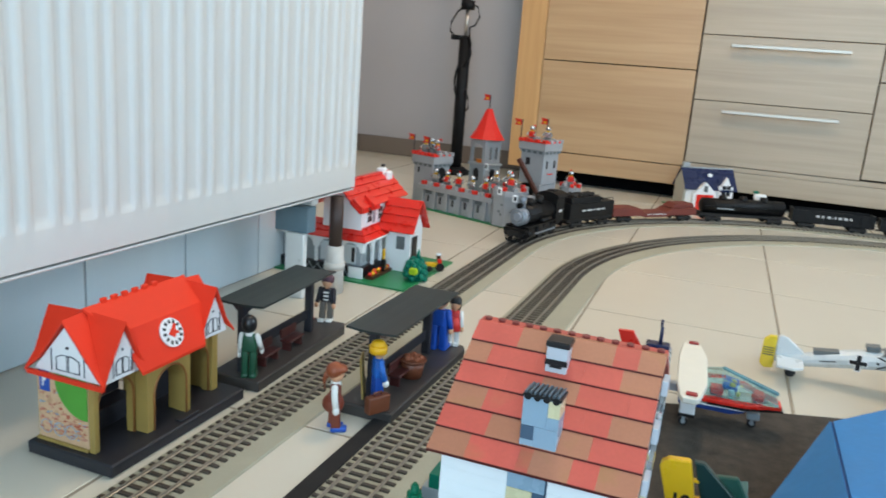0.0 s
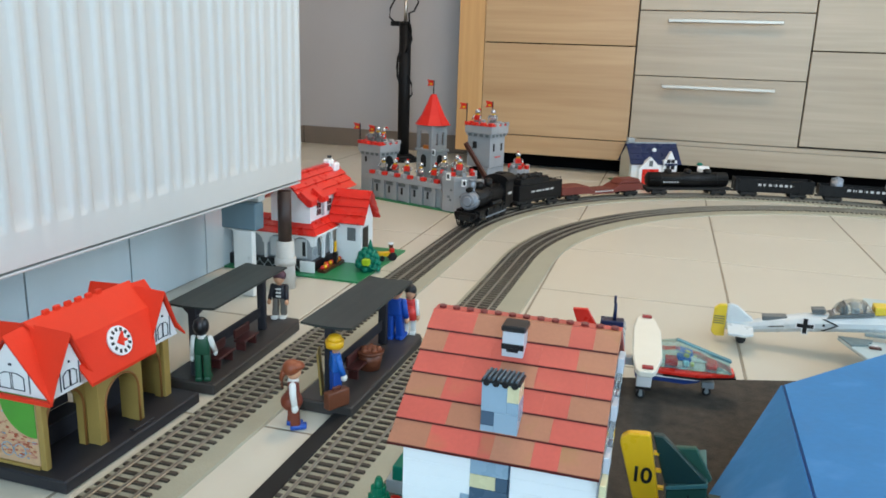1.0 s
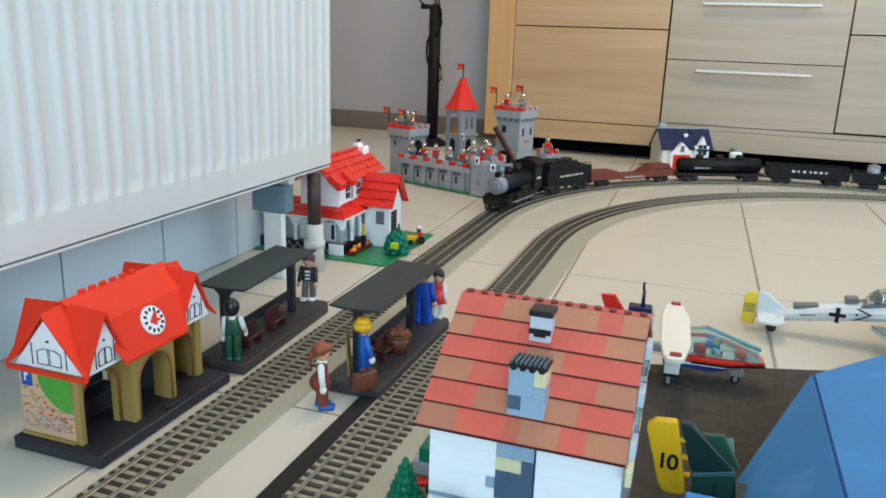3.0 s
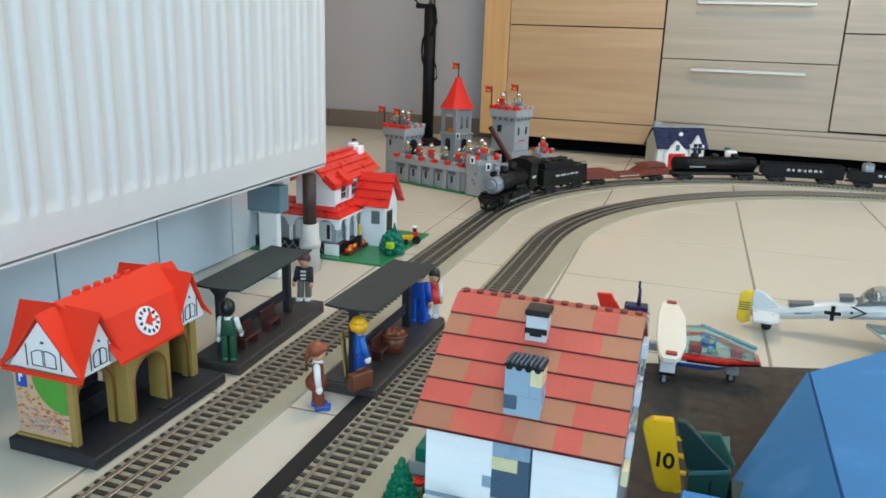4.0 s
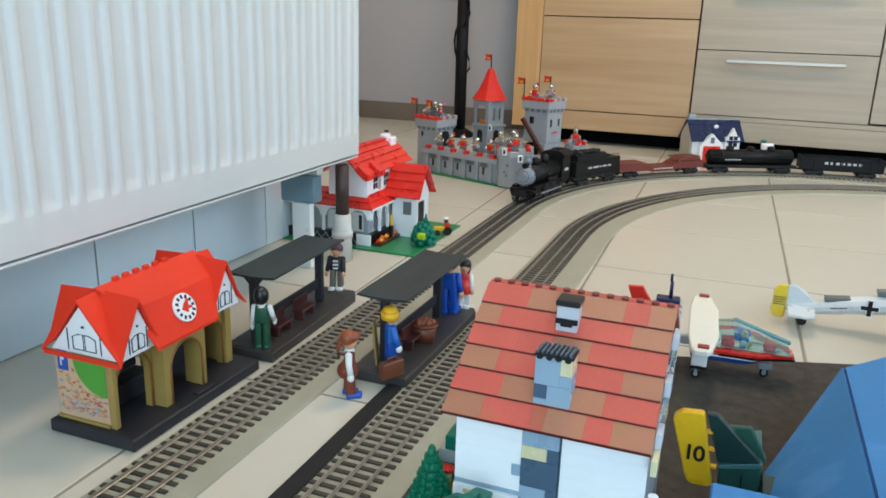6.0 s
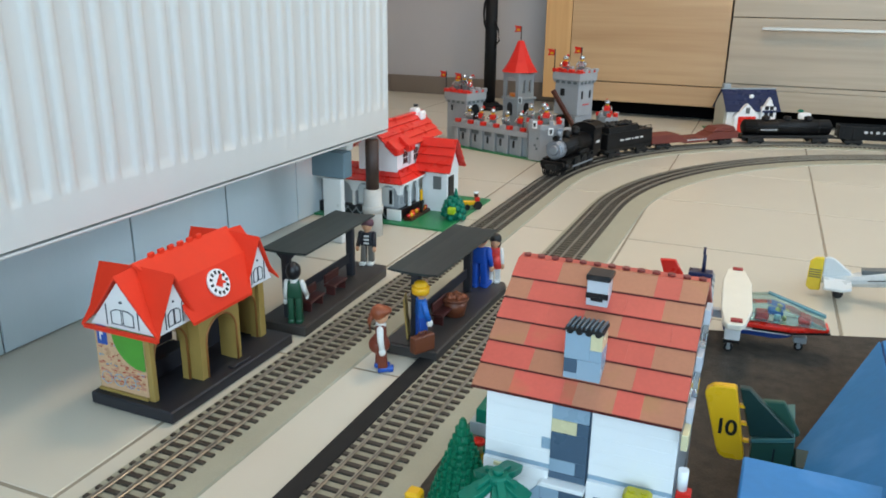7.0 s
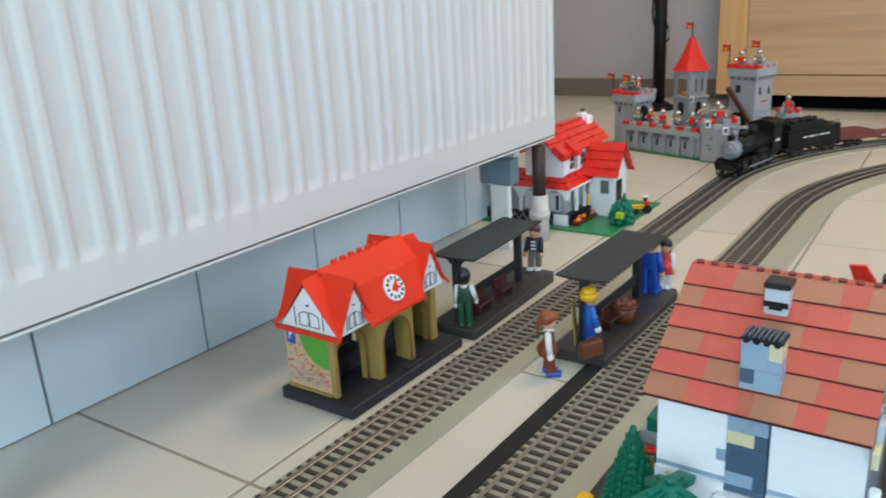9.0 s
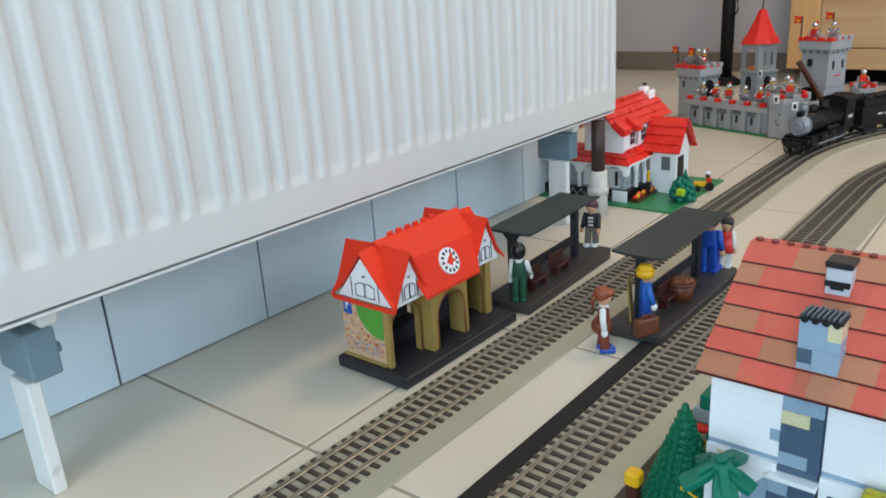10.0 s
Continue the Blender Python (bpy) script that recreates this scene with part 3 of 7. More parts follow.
# ---- toy figures: each one plain mesh ----
def toy_figure(label, m, hair, top, arms, legs, shoes, hand, skirt=False, hair_style="cap", height=0.0735, slim=1.0, front="", swing=(0, 0), stride=0.0):
    b = Build()
    # slots: 0 skin, 1 hair, 2 top, 3 arms, 4 legs, 5 shoes, 6 hands, 7 white trim
    for s in (-1, 1):
        lean = pose(s * 0.0058, 0, 0.034, s * stride, 0, 0)
        b.box((-0.0047, -0.0058, -0.031), (0.0047, 0.0058, 0.0), 4, 0.002, 2, m=lean)
        b.box((-0.0050, -0.0128, -0.0345), (0.0050, 0.0064, -0.0290), 5, 0.0018, 2, m=lean)
    if skirt == "straight":
        b.cyl((0, 0, 0.0235), 0.0165, 0.019, seg=18, r2=0.0095, mi=2)
    elif skirt:
        b.ball((0, 0.0022, 0.0285), 0.0122, 2, (1.0, 1.08, 0.86), 18)
        b.cyl((0, 0.001, 0.0285), 0.0112, 0.010, seg=18, r2=0.0085, mi=2)
    b.box((-0.0112, -0.0068, 0.0305), (0.0112, 0.0068, 0.0518), 2, 0.003, 2, taper=(0.80, 0.84))
    for s, a in zip((-1, 1), swing):
        d = Vector((s * 0.17, -math.sin(math.radians(a)), -math.cos(math.radians(a)))).normalized()
        sh_ = Vector((s * 0.0112, 0, 0.0486))
        el, hd = sh_ + d * 0.011, sh_ + d * 0.0205 + Vector((0, -0.0012, 0))
        b.ball(tuple(sh_), 0.0044, 3, seg=10)
        b.tube([tuple(sh_), tuple(el), tuple(hd)], 0.0043, 3, 10, r_end=0.0035)
        b.ball(tuple(hd + d * 0.0030), 0.0040, 6, (0.85, 1.1, 1.15), 10)
    if front == "stripes":
        for k in range(3):
            b.box((-0.0045, -0.0076, 0.0335 + k * 0.0056), (0.0045, -0.0058, 0.0363 + k * 0.0056), 7, 0.0004)
    if front == "collar":
        b.cyl((0, 0, 0.0500), 0.0072, 0.0034, seg=16, r2=0.0055, mi=7)
    b.cyl((0, 0, 0.0510), 0.0042, 0.004, seg=12, mi=0)
    b.ball((0, -0.0006, 0.0615), 0.0090, 0, (1, 1, 1.02), 16)
    if hair_style == "bowl":
        b.cyl((0, 0.0012, 0.0582), 0.0112, 0.0080, seg=18, r2=0.0118, mi=1).cyl((0, 0.0012, 0.0662), 0.0104, 0.0042, seg=18, r2=0.0082, mi=1)
        b.ball((0, 0.0012, 0.0700), 0.0083, 1, (1, 1, 0.35), 14)
    else:
        b.ball((0, 0.0016, 0.0648), 0.0106, 1, (1.04, 1.04, 0.84), 16)
    if hair_style == "long":
        b.ball((0, 0.0055, 0.058), 0.0090, 1, (1.1, 0.75, 1.15), 14)
    if hair_style == "round":
        b.ball((0, 0.0024, 0.0636), 0.0110, 1, (1.02, 1.0, 0.98), 16)
    if hair_style == "plait":
        b.ball((0, -0.0040, 0.0668), 0.0088, 1, (1.1, 1.1, 0.55), 14)
        b.tube([(0, 0.010, 0.062), (0, 0.0140, 0.054), (0, 0.0130, 0.0435)], 0.0036, 1, 8, r_end=0.0018)
    k = height / 0.0735
    return single("toy_figure", b, [M_SKIN, hair, top, arms, legs, shoes, hand, M_WPL], m @ Matrix.Diagonal((k * slim, k * slim, k, 1)), label, "toy figure")


M_HAIRB = surface("hair_brown", "8a4526", 0.45, var=0.1)
M_HAIRY = surface("hair_blond", "eeb31a", 0.4, var=0.06)
M_DRESS = surface("dress_brown", "75331f", 0.45, var=0.08)
M_DRESSR = surface("dress_red", "dd3a34", 0.4, var=0.05)
M_JACKET = surface("jacket_black", "22212a", 0.5, var=0.1)
M_TROUS = surface("trousers_grey", "6f6860", 0.5, var=0.08)
M_SUIT = surface("suit_blue", "1750b4", 0.42, var=0.06)
M_COAT = surface("coat_mid_blue", "1b63b8", 0.4, var=0.06)
M_PURPLE = surface("hair_plum", "55333f", 0.5, var=0.1)
M_WPL = surface("plastic_white", "e6e4de", 0.4, var=0.03)

P1 = 0.0135
toy_figure("toy woman with brown hair, brown dress and blue shoes", pose(-0.3255, 0.688, 0.0004, 0, 0, 112), M_HAIRB, M_DRESS, M_WPL, M_DRESS, M_BLUE, M_WPL, True, "plait", 0.0755, 0.86, "collar", (4, 4), 5)
toy_figure("toy figure with black hair, green clothes and white sleeves", pose(-0.4625, 0.7305, P1, 0, 0, 202), M_BLACK, M_GREEN, M_WPL, M_GREEN, M_GREEN, M_WPL, False, "round", 0.0765, 0.78, "collar", (32, 5))
toy_figure("toy boy in black jacket, striped shirt and grey trousers", pose(-0.4855, 0.9527, P1, 0, 0, 12), M_PURPLE, M_JACKET, M_JACKET, M_TROUS, M_WPL, M_SKIN, False, "cap", 0.0700, 0.90, "stripes", (20, 26), 8)
toy_figure("toy man with blond hair and blue jacket", pose(-0.3045, 0.7465, P1, 0, 0, 130), M_HAIRY, M_COAT, M_COAT, M_BLUE, M_BLUE, M_WPL, False, "bowl", 0.0735, 0.88, "", (14, 14))
toy_figure("toy man in a plain blue suit", pose(-0.3045, 0.9355, P1, 0, 0, 175), M_BLACK, M_SUIT, M_SUIT, M_SUIT, M_SUIT, M_SKIN, False, "cap", 0.081, 0.92, "", (4, 4), 6)
toy_figure("toy woman with black hair and red dress", pose(-0.2935, 0.9625, P1, 0, 0, 10), M_BLACK, M_DRESSR, M_WPL, M_WPL, M_WPL, M_SKIN, "straight", "long", 0.0695, 0.80, "", (10, 10), 4)


# ---- platform shelters ----
def platform_shelter(m, length, width, over, shift, roof_y0, roof_y1, posts, benches, label):
    th = thing("platform_shelter", m, label, "toy shelter", "toy platform shelters")
    c = 0.006
    part("platform", Build().prism([(-width, 0), (over, 0), (over, length - c * 2), (over - c, length), (-width, length)], 0.0003, 0.0132, "z", bevel=0.0012), M_PLAT, th)
    h = 0.0985
    part("platform_edge", Build().prism([(-width + 0.003, 0.003), (over - 0.003, 0.003), (over - 0.003, length - c * 2), (over - c - 0.002, length - 0.003), (-width + 0.003, length - 0.003)], 0.0133, 0.0138, "z"), M_PLAT, th)
    mid = -width / 2
    for y in posts:
        p = Build().box((mid - 0.0055, y - 0.004, 0.0138), (mid + 0.0055, y + 0.004, h - 0.001), bevel=0.0012)
        p.prism([(mid - 0.0055, h - 0.010), (mid + 0.0055, h - 0.010), (mid + 0.013, h - 0.0022), (mid - 0.013, h - 0.0022)], y - 0.0025, y + 0.0025, "y")
        part("post", p, M_BASE, th)
    part("back_screen", Build().box((mid - 0.001, posts[0] + 0.0045, 0.034), (mid + 0.001, posts[1] - 0.0045, 0.047)), M_BASE, th)
    # nearly flat butterfly roof with a shallow valley
    w = 0.0302
    mid_r = mid + shift
    prof = [(mid_r - w, h - 0.0004), (mid_r - w * 0.5, h - 0.0016), (mid_r, h - 0.0018), (mid_r + w * 0.5, h - 0.0012), (mid_r + w, h),
            (mid_r + w, h + 0.0026), (mid_r + w * 0.5, h + 0.0014), (mid_r, h + 0.0008), (mid_r - w * 0.5, h + 0.0010), (mid_r - w, h + 0.0022)]
    part("roof", Build().prism(prof, roof_y0, roof_y1, "y"), M_ROOFB, th, "black-green canopy roof")
    for y in benches:
        be = Build().box((mid + 0.002, y - 0.019, 0.025), (mid + 0.018, y + 0.019, 0.028), bevel=0.001)
        be.box((mid + 0.002, y - 0.019, 0.029), (mid + 0.005, y + 0.019, 0.041), bevel=0.001)
        for s in (-0.014, 0.014):
            be.box((mid + 0.004, y + s - 0.0015, 0.0138), (mid + 0.016, y + s + 0.0015, 0.0255))
        part("bench", be, M_MAROON, th, "maroon plastic bench")
    return th


platform_shelter(pose(-0.444, 0.722, 0, 0, 0, 2.2), 0.238, 0.066, 0.0, 0.0, 0.0125, 0.1965, (0.018, 0.180), (0.058, 0.118), "dark toy platform with black canopy and maroon benches")
platform_shelter(pose(-0.286, 0.724, 0, 0, 0, -0.5), 0.243, 0.058, 0.0105, 0.0055, 0.0085, 0.2, (0.03, 0.188), (0.085,), "dark toy platform with green-black canopy")

bk = thing("toy_basket", pose(-0.298, 0.8315, 0.0138) @ Matrix.Scale(1.13, 4), "round brown toy basket filled with brown goods", "basket")
part("tub", Build().cyl((0, 0, 0), 0.0105, 0.02, seg=20, r2=0.014).cyl((0, 0, 0.018), 0.0148, 0.003, seg=20), M_BROWN, bk)
fill = Build()
for i in range(9):
    a = i * 2.4
    fill.ball((0.003 * math.sqrt(i) * math.cos(a), 0.003 * math.sqrt(i) * math.sin(a), 0.0215), 0.0038, 0, seg=8)
part("filling", fill, surface("basket_filling", "8a4a2c", 0.6, var=0.2), bk)

su = thing("toy_suitcase", pose(-0.292, 0.722, 0.0138, 0, 0, 62), "brown toy suitcase on the platform", "suitcase")
part("case", Build().box((-0.014, -0.0052, 0), (0.014, 0.0052, 0.0195), bevel=0.0018, seg=2), M_BROWN, su)
part("handle", Build().tube([(-0.005, 0, 0.0195), (-0.005, 0, 0.0225), (0.005, 0, 0.0225), (0.005, 0, 0.0195)], 0.0012, seg=6), M_BROWN, su)
bp = Build().box((-0.0012, -0.012, 0.0), (0.0012, 0.012, 0.05), bevel=0.001)
single("toy_guitar_case", bp, M_YELL, pose(-0.3225, 0.7505, 0.0138, 0, -5, 20), "upright ochre toy board behind the blond figure", "toy board")


# ---- station building ----
def station():
    th = thing("toy_station", pose(-0.4500, 0.5022, 0, 0, 0, -0.3), "toy station with orange-red roof, clock and ochre arches", "toy building")
    part("base", Build().box((-0.102, 0, 0.0003), (0, 0.2, 0.0132), bevel=0.0015), M_BASE, th, "charcoal plinth")
    z0, z1 = 0.0132, 0.087

    def arch_wall(y0, y1, openings, x0, x1, zt):
        """An arcade in the plane x: a comb outline with round-headed openings."""
        pts = [(y0, z0)]
        for a, b, top in openings:
            r = (b - a) / 2
            c = (a + b) / 2
            pts += [(a, z0), (a, top - r)]
            pts += [(c - r * math.cos(k * math.pi / 12), top - r + r * math.sin(k * math.pi / 12)) for k in range(1, 12)]
            pts += [(b, top - r), (b, z0)]
        pts += [(y1, z0), (y1, zt), (y0, zt)]
        return Build().prism(pts, x0, x1, "x")

    part("arcade_wall", arch_wall(0.0152, 0.184, [(0.0165, 0.0605, 0.0778), (0.074, 0.1205, 0.0745), (0.132, 0.1735, 0.0725)], -0.0385, -0.0305, z1), M_YELL, th)
    part("bay_wall", arch_wall(0.064, 0.1268, [(0.0738, 0.1198, 0.0735)], -0.0304, -0.0158, z1 - 0.001), M_YELL, th)
    for a, b_, x, tp in ((0.0165, 0.0605, -0.0302, 0.0778), (0.132, 0.1735, -0.0302, 0.0725), (0.0738, 0.1198, -0.0156, 0.0735)):
        c, r = (a + b_) / 2, (b_ - a) / 2 + 0.0008
        top = tp - (b_ - a) / 2
        ring = Build().tube([(x, c - r, z0)] + [(x, c - r * math.cos(k * math.pi / 14), top + r * math.sin(k * math.pi / 14)) for k in range(0, 15)] + [(x, c + r, z0)], 0.0013, seg=6)
        part("arch_trim", ring, M_BROWNT, th, "brown line round the arch")
    part("end_wall", Build().box((-0.097, 0.0102, z0), (-0.0345, 0.0162, z1)), M_YELL, th)
    part("corner_pillar", Build().box((-0.0343, 0.0090, z0), (-0.0278, 0.0150, z1), bevel=0.0005), M_YELL, th)
    part("corner_pillar", Build().box((-0.0304, 0.1755, z0), (-0.0258, 0.1855, z1), bevel=0.0005), M_YELL, th)
    part("wall_foot", Build().box((-0.0975, 0.0070, z0 + 0.0001), (-0.0346, 0.0100, z0 + 0.0032), bevel=0.0006), M_YELL, th)
    part("end_wall", Build().box((-0.097, 0.178, z0), (-0.0388, 0.184, z1)), M_YELL, th)
    part("back_wall", arch_wall(0.0165, 0.1775, [(0.021, 0.064, 0.083), (0.074, 0.118, 0.083), (0.128, 0.172, 0.083)], -0.097, -0.091, z1), M_YELL, th)
    # Dark sheet added behind the arches for the shade inside.
    part("interior_shade", Build().box((-0.066, 0.098, z0), (-0.062, 0.168, z1)), M_BASE, th, "added dark sheet standing for the shaded interior")
    part("inner_bench", Build().box((-0.084, 0.034, z0), (-0.060, 0.0972, z0 + 0.020), bevel=0.001).box((-0.086, 0.034, z0 + 0.0202), (-0.082, 0.0972, z0 + 0.034), bevel=0.001), M_BASE, th, "dark inner bench")
    part("crossing_plate", Build().box((-0.0125, 0.098, z0 + 0.0001), (-0.0045, 0.128, z0 + 0.0022), bevel=0.0008), M_BASE, th)
    # printed mural on the end wall
    mu = part("mural", Build().box((-0.0955, 0.0092, z0 + 0.0036), (-0.0347, 0.0100, 0.0862)), M_MURAL, th, "printed mural with green tree, bicycles and brick pattern")
    tree = [(min(-0.0352, -0.0375 + 0.036 * math.cos(k * math.tau / 40)), min(0.0858, 0.0800 + 0.036 * math.sin(k * math.tau / 40))) for k in range(40)]
    part("tree_print", Build().prism(tree, 0.0085, 0.0091, "y"), M_GRASSP, mu, "round green tree")
    part("sign_print", Build().box((-0.0925, 0.0085, 0.064), (-0.0800, 0.0091, 0.0845), bevel=0.0002), M_BLUE, mu, "small blue sign")
    part("sign_mark", Build().box((-0.0885, 0.0081, 0.069), (-0.0870, 0.0084, 0.080)).box((-0.0868, 0.0081, 0.0745), (-0.0840, 0.0084, 0.080)), M_OFFW, mu)
    random.seed(4)
    bits = Build()
    for i in range(120):
        x, z = random.uniform(-0.0945, -0.040), random.uniform(0.022, 0.045)
        bits.box((x, 0.0087, z), (x + random.uniform(0.0015, 0.0048), 0.0091, z + random.uniform(0.0005, 0.0016)), mi=random.choice((0, 0, 1, 2, 2)))
    for i in range(26):
        x, z = random.uniform(-0.094, -0.066), random.uniform(0.046, 0.080)
        bits.box((x, 0.0087, z), (x + random.uniform(0.001, 0.0035), 0.0091, z + random.uniform(0.0005, 0.0024)), mi=random.randrange(3))
    for c in (-0.086, -0.070, -0.056):
        bits.tube([(c + 0.0066 * math.cos(k * math.tau / 16), 0.0087, 0.0285 + 0.0066 * math.sin(k * math.tau / 16)) for k in range(17)], 0.0004, 1, 5)
    part("mural_print", bits, [M_PINK, M_BLGREY, M_REDP], mu)
    # roof: two cross-gabled ends with flared eaves and a steep middle with the clock
    zl, zp = 0.0872, 0.1412
    X0, X1 = -0.1005, -0.0060

    def helm(y0, y1, x0=X0, x1=X1):
        xm, ym = (x0 + x1) / 2, (y0 + y1) / 2
        b = Build()
        C = [Vector(p) for p in ((x0, y0, zl), (x1, y0, zl), (x1, y1, zl), (x0, y1, zl))]
        P = [Vector(p) for p in ((xm, y0 + 0.001, zp), (x1 - 0.001, ym, zp), (xm, y1 - 0.001, zp), (x0 + 0.001, ym, zp))]
        top = Vector((xm, ym, zp + 0.002))
        def flare(c, p):
            """A point a quarter of the way up, drawn in a little so that the eave kicks out."""
            q = c.lerp(p, 0.3)
            return q + (Vector((xm, ym, q.z)) - q) * 0.05 + Vector((0, 0, -0.0015))
        for dz in (0.0, -0.0028):
            d = Vector((0, 0, dz))
            for k in range(4):
                for p in (P[k], P[k - 1]):
                    base = len(b.v)
                    b.v += [C[k] + d, flare(C[k], p) + d, p + d, top + d, flare(C[k], top) + d]
                    b.f += [[base, base + 1, base + 4], [base + 1, base + 2, base + 3, base + 4]]
                    b.m += [0, 0]
                    b.s += [False, False]
        for k in range(4):
            for c, p in ((C[k], P[k]), (P[k], C[(k + 1) % 4])):
                lo, hi = (c, p) if c.z < p.z else (p, c)
                run = [lo, flare(lo, hi), hi]
                base = len(b.v)
                for v in run:
                    b.v += [v, v + Vector((0, 0, -0.0028))]
                b.f += [[base, base + 2, base + 3, base + 1], [base + 2, base + 4, base + 5, base + 3]]
                b.m += [0, 0]
                b.s += [False, False]
        return b.weld()

    def gable(a, c, nrm):
        b = Build()
        n = Vector((nrm[0], nrm[1], 0)) * 0.002
        A, B_ = Vector((*a, zl - 0.001)), Vector((*c, zl - 0.001))
        T = (A + B_) / 2 + Vector((0, 0, zp - zl - 0.004))
        for p in (A, B_, T):
            b.v += [p, p + n]
        b.f += [[0, 2, 4], [1, 5, 3], [0, 1, 3, 2], [2, 3, 5, 4], [4, 5, 1, 0]]
        b.m += [0] * 5
        b.s += [False] * 5
        g = part("gable", b, M_OFFW, th, "white gable with dark timber lines")
        d = (B_ - A).normalized()
        o = (A + B_) / 2 - n * 0.25
        k = (B_ - A).length / 0.1

        def bar(*pts, r=0.00055):
            part("timber_line", Build().tube([tuple(o + d * (u * k) + Vector((0, 0, z))) for u, z in pts], r, seg=5), M_TRIM, g)
        bar((-0.0165, 0.0045), (-0.0165, 0.0165), (-0.0085, 0.0195), (-0.0012, 0.0200), (-0.0012, 0.0045), (-0.0165, 0.0045))
        bar((0.0165, 0.0045), (0.0165, 0.0165), (0.0085, 0.0195), (0.0012, 0.0200), (0.0012, 0.0045), (0.0165, 0.0045))
        bar((-0.0235, 0.003), (-0.0235, 0.024))
        bar((0.0235, 0.003), (0.0235, 0.024))
        bar((-0.0015, 0.0275), (0.0015, 0.0275), r=0.0012)
        return g

    part("end_roof", helm(0.0, 0.058), M_RED, th)
    part("end_roof", helm(0.130, 0.188), M_RED, th)
    part("fascia", Build().box((X0 + 0.002, -0.0006, zl - 0.0046), (X1 - 0.002, 0.0036, zl - 0.0004), bevel=0.0006), M_RED, th)
    gable((X0 + 0.006, 0.0060), (X1 - 0.006, 0.0060), (0, 1))
    gable((X1 - 0.0065, 0.0050), (X1 - 0.0065, 0.0530), (-1, 0))
    gable((X1 - 0.0065, 0.1350), (X1 - 0.0065, 0.1830), (-1, 0))
    zr, xr = 0.1465, (X0 + X1) / 2
    mid = Build()
    for s, xe, ze in ((1, -0.0035, 0.0868), (-1, -0.103, 0.0868)):
        base = len(mid.v)
        y0, y1 = 0.024, 0.163
        mid.v += [Vector(p) for p in ((xr, y0, zr), (xr, y1, zr), (xe - 0.0185 * s, y1 - 0.010, zr - 0.0215), (xe - 0.0185 * s, y0 + 0.011, zr - 0.0215), (xe, y1 - 0.027, ze), (xe, y0 + 0.021, ze))]
        mid.v += [v + Vector((0, 0, -0.003)) for v in mid.v[base:base + 6]]
        fs = [[0, 1, 2, 3], [3, 2, 4, 5], [6, 9, 8, 7], [9, 11, 10, 8], [5, 4, 10, 11], [0, 3, 9, 6], [3, 5, 11, 9], [1, 7, 8, 2], [2, 8, 10, 4]]
        mid.f += [[base + k for k in f] for f in fs]
        mid.m += [0] * len(fs)
        mid.s += [False] * len(fs)
    for i in range(6):
        y = 0.046 + i * 0.0135
        mid.box((xr - 0.002, y, zr - 0.002), (xr + 0.002, y + 0.0075, zr + 0.0035), bevel=0.0008)
    part("main_roof", mid, M_RED, th)
    # clock on the steep lower slope
    n = Vector((0.0382, 0.0, 0.0185)).normalized()
    q = n.to_track_quat("Z", "Y").to_matrix().to_4x4()
    at = Matrix.Translation((-0.0140, 0.0955, 0.1090)) @ q
    ck = part("clock", Build().cyl((0, 0, 0), 0.0147, 0.0022, seg=36).cyl((0, 0, 0.0022), 0.0142, 0.0004, seg=36), M_OFFW, th, "round white clock with dark marks", at)
    for k in range(12):
        part("dial_mark", Build().box((-0.0014, 0.0090, 0.0027), (0.0014, 0.0128, 0.0030), m=pose(0, 0, 0, 0, 0, k * 30)), M_BLACK, ck)
    hd = Build().prism([(-0.0045, -0.0045), (0.0045, -0.0045), (0.0010, 0.0095), (-0.0010, 0.0095)], 0.0031, 0.0036, "z", m=pose(0, 0, 0, 0, 0, -38)).prism([(-0.0032, -0.003), (0.0032, -0.003), (0.0008, 0.0078), (-0.0008, 0.0078)], 0.0037, 0.0041, "z", m=pose(0, 0, 0, 0, 0, -105))
    part("clock_pointers", hd, M_RED, ck, "red clock pointers")
    return th


M_BROWNT = surface("arch_brown", "8a5a2c", 0.5, var=0.1)
M_GRASSP = surface("print_green", "4f9a34", 0.5, var=0.06, scale=60)
M_PINK = surface("print_pink", "c98a74", 0.5, var=0.1)
M_REDP = surface("print_rust", "b4573e", 0.5, var=0.1)
M_MURAL = surface("print_cream", "cfa985", 0.5, var=0.14, scale=90, dark="b98d6a", dark_at=0.55)
station()


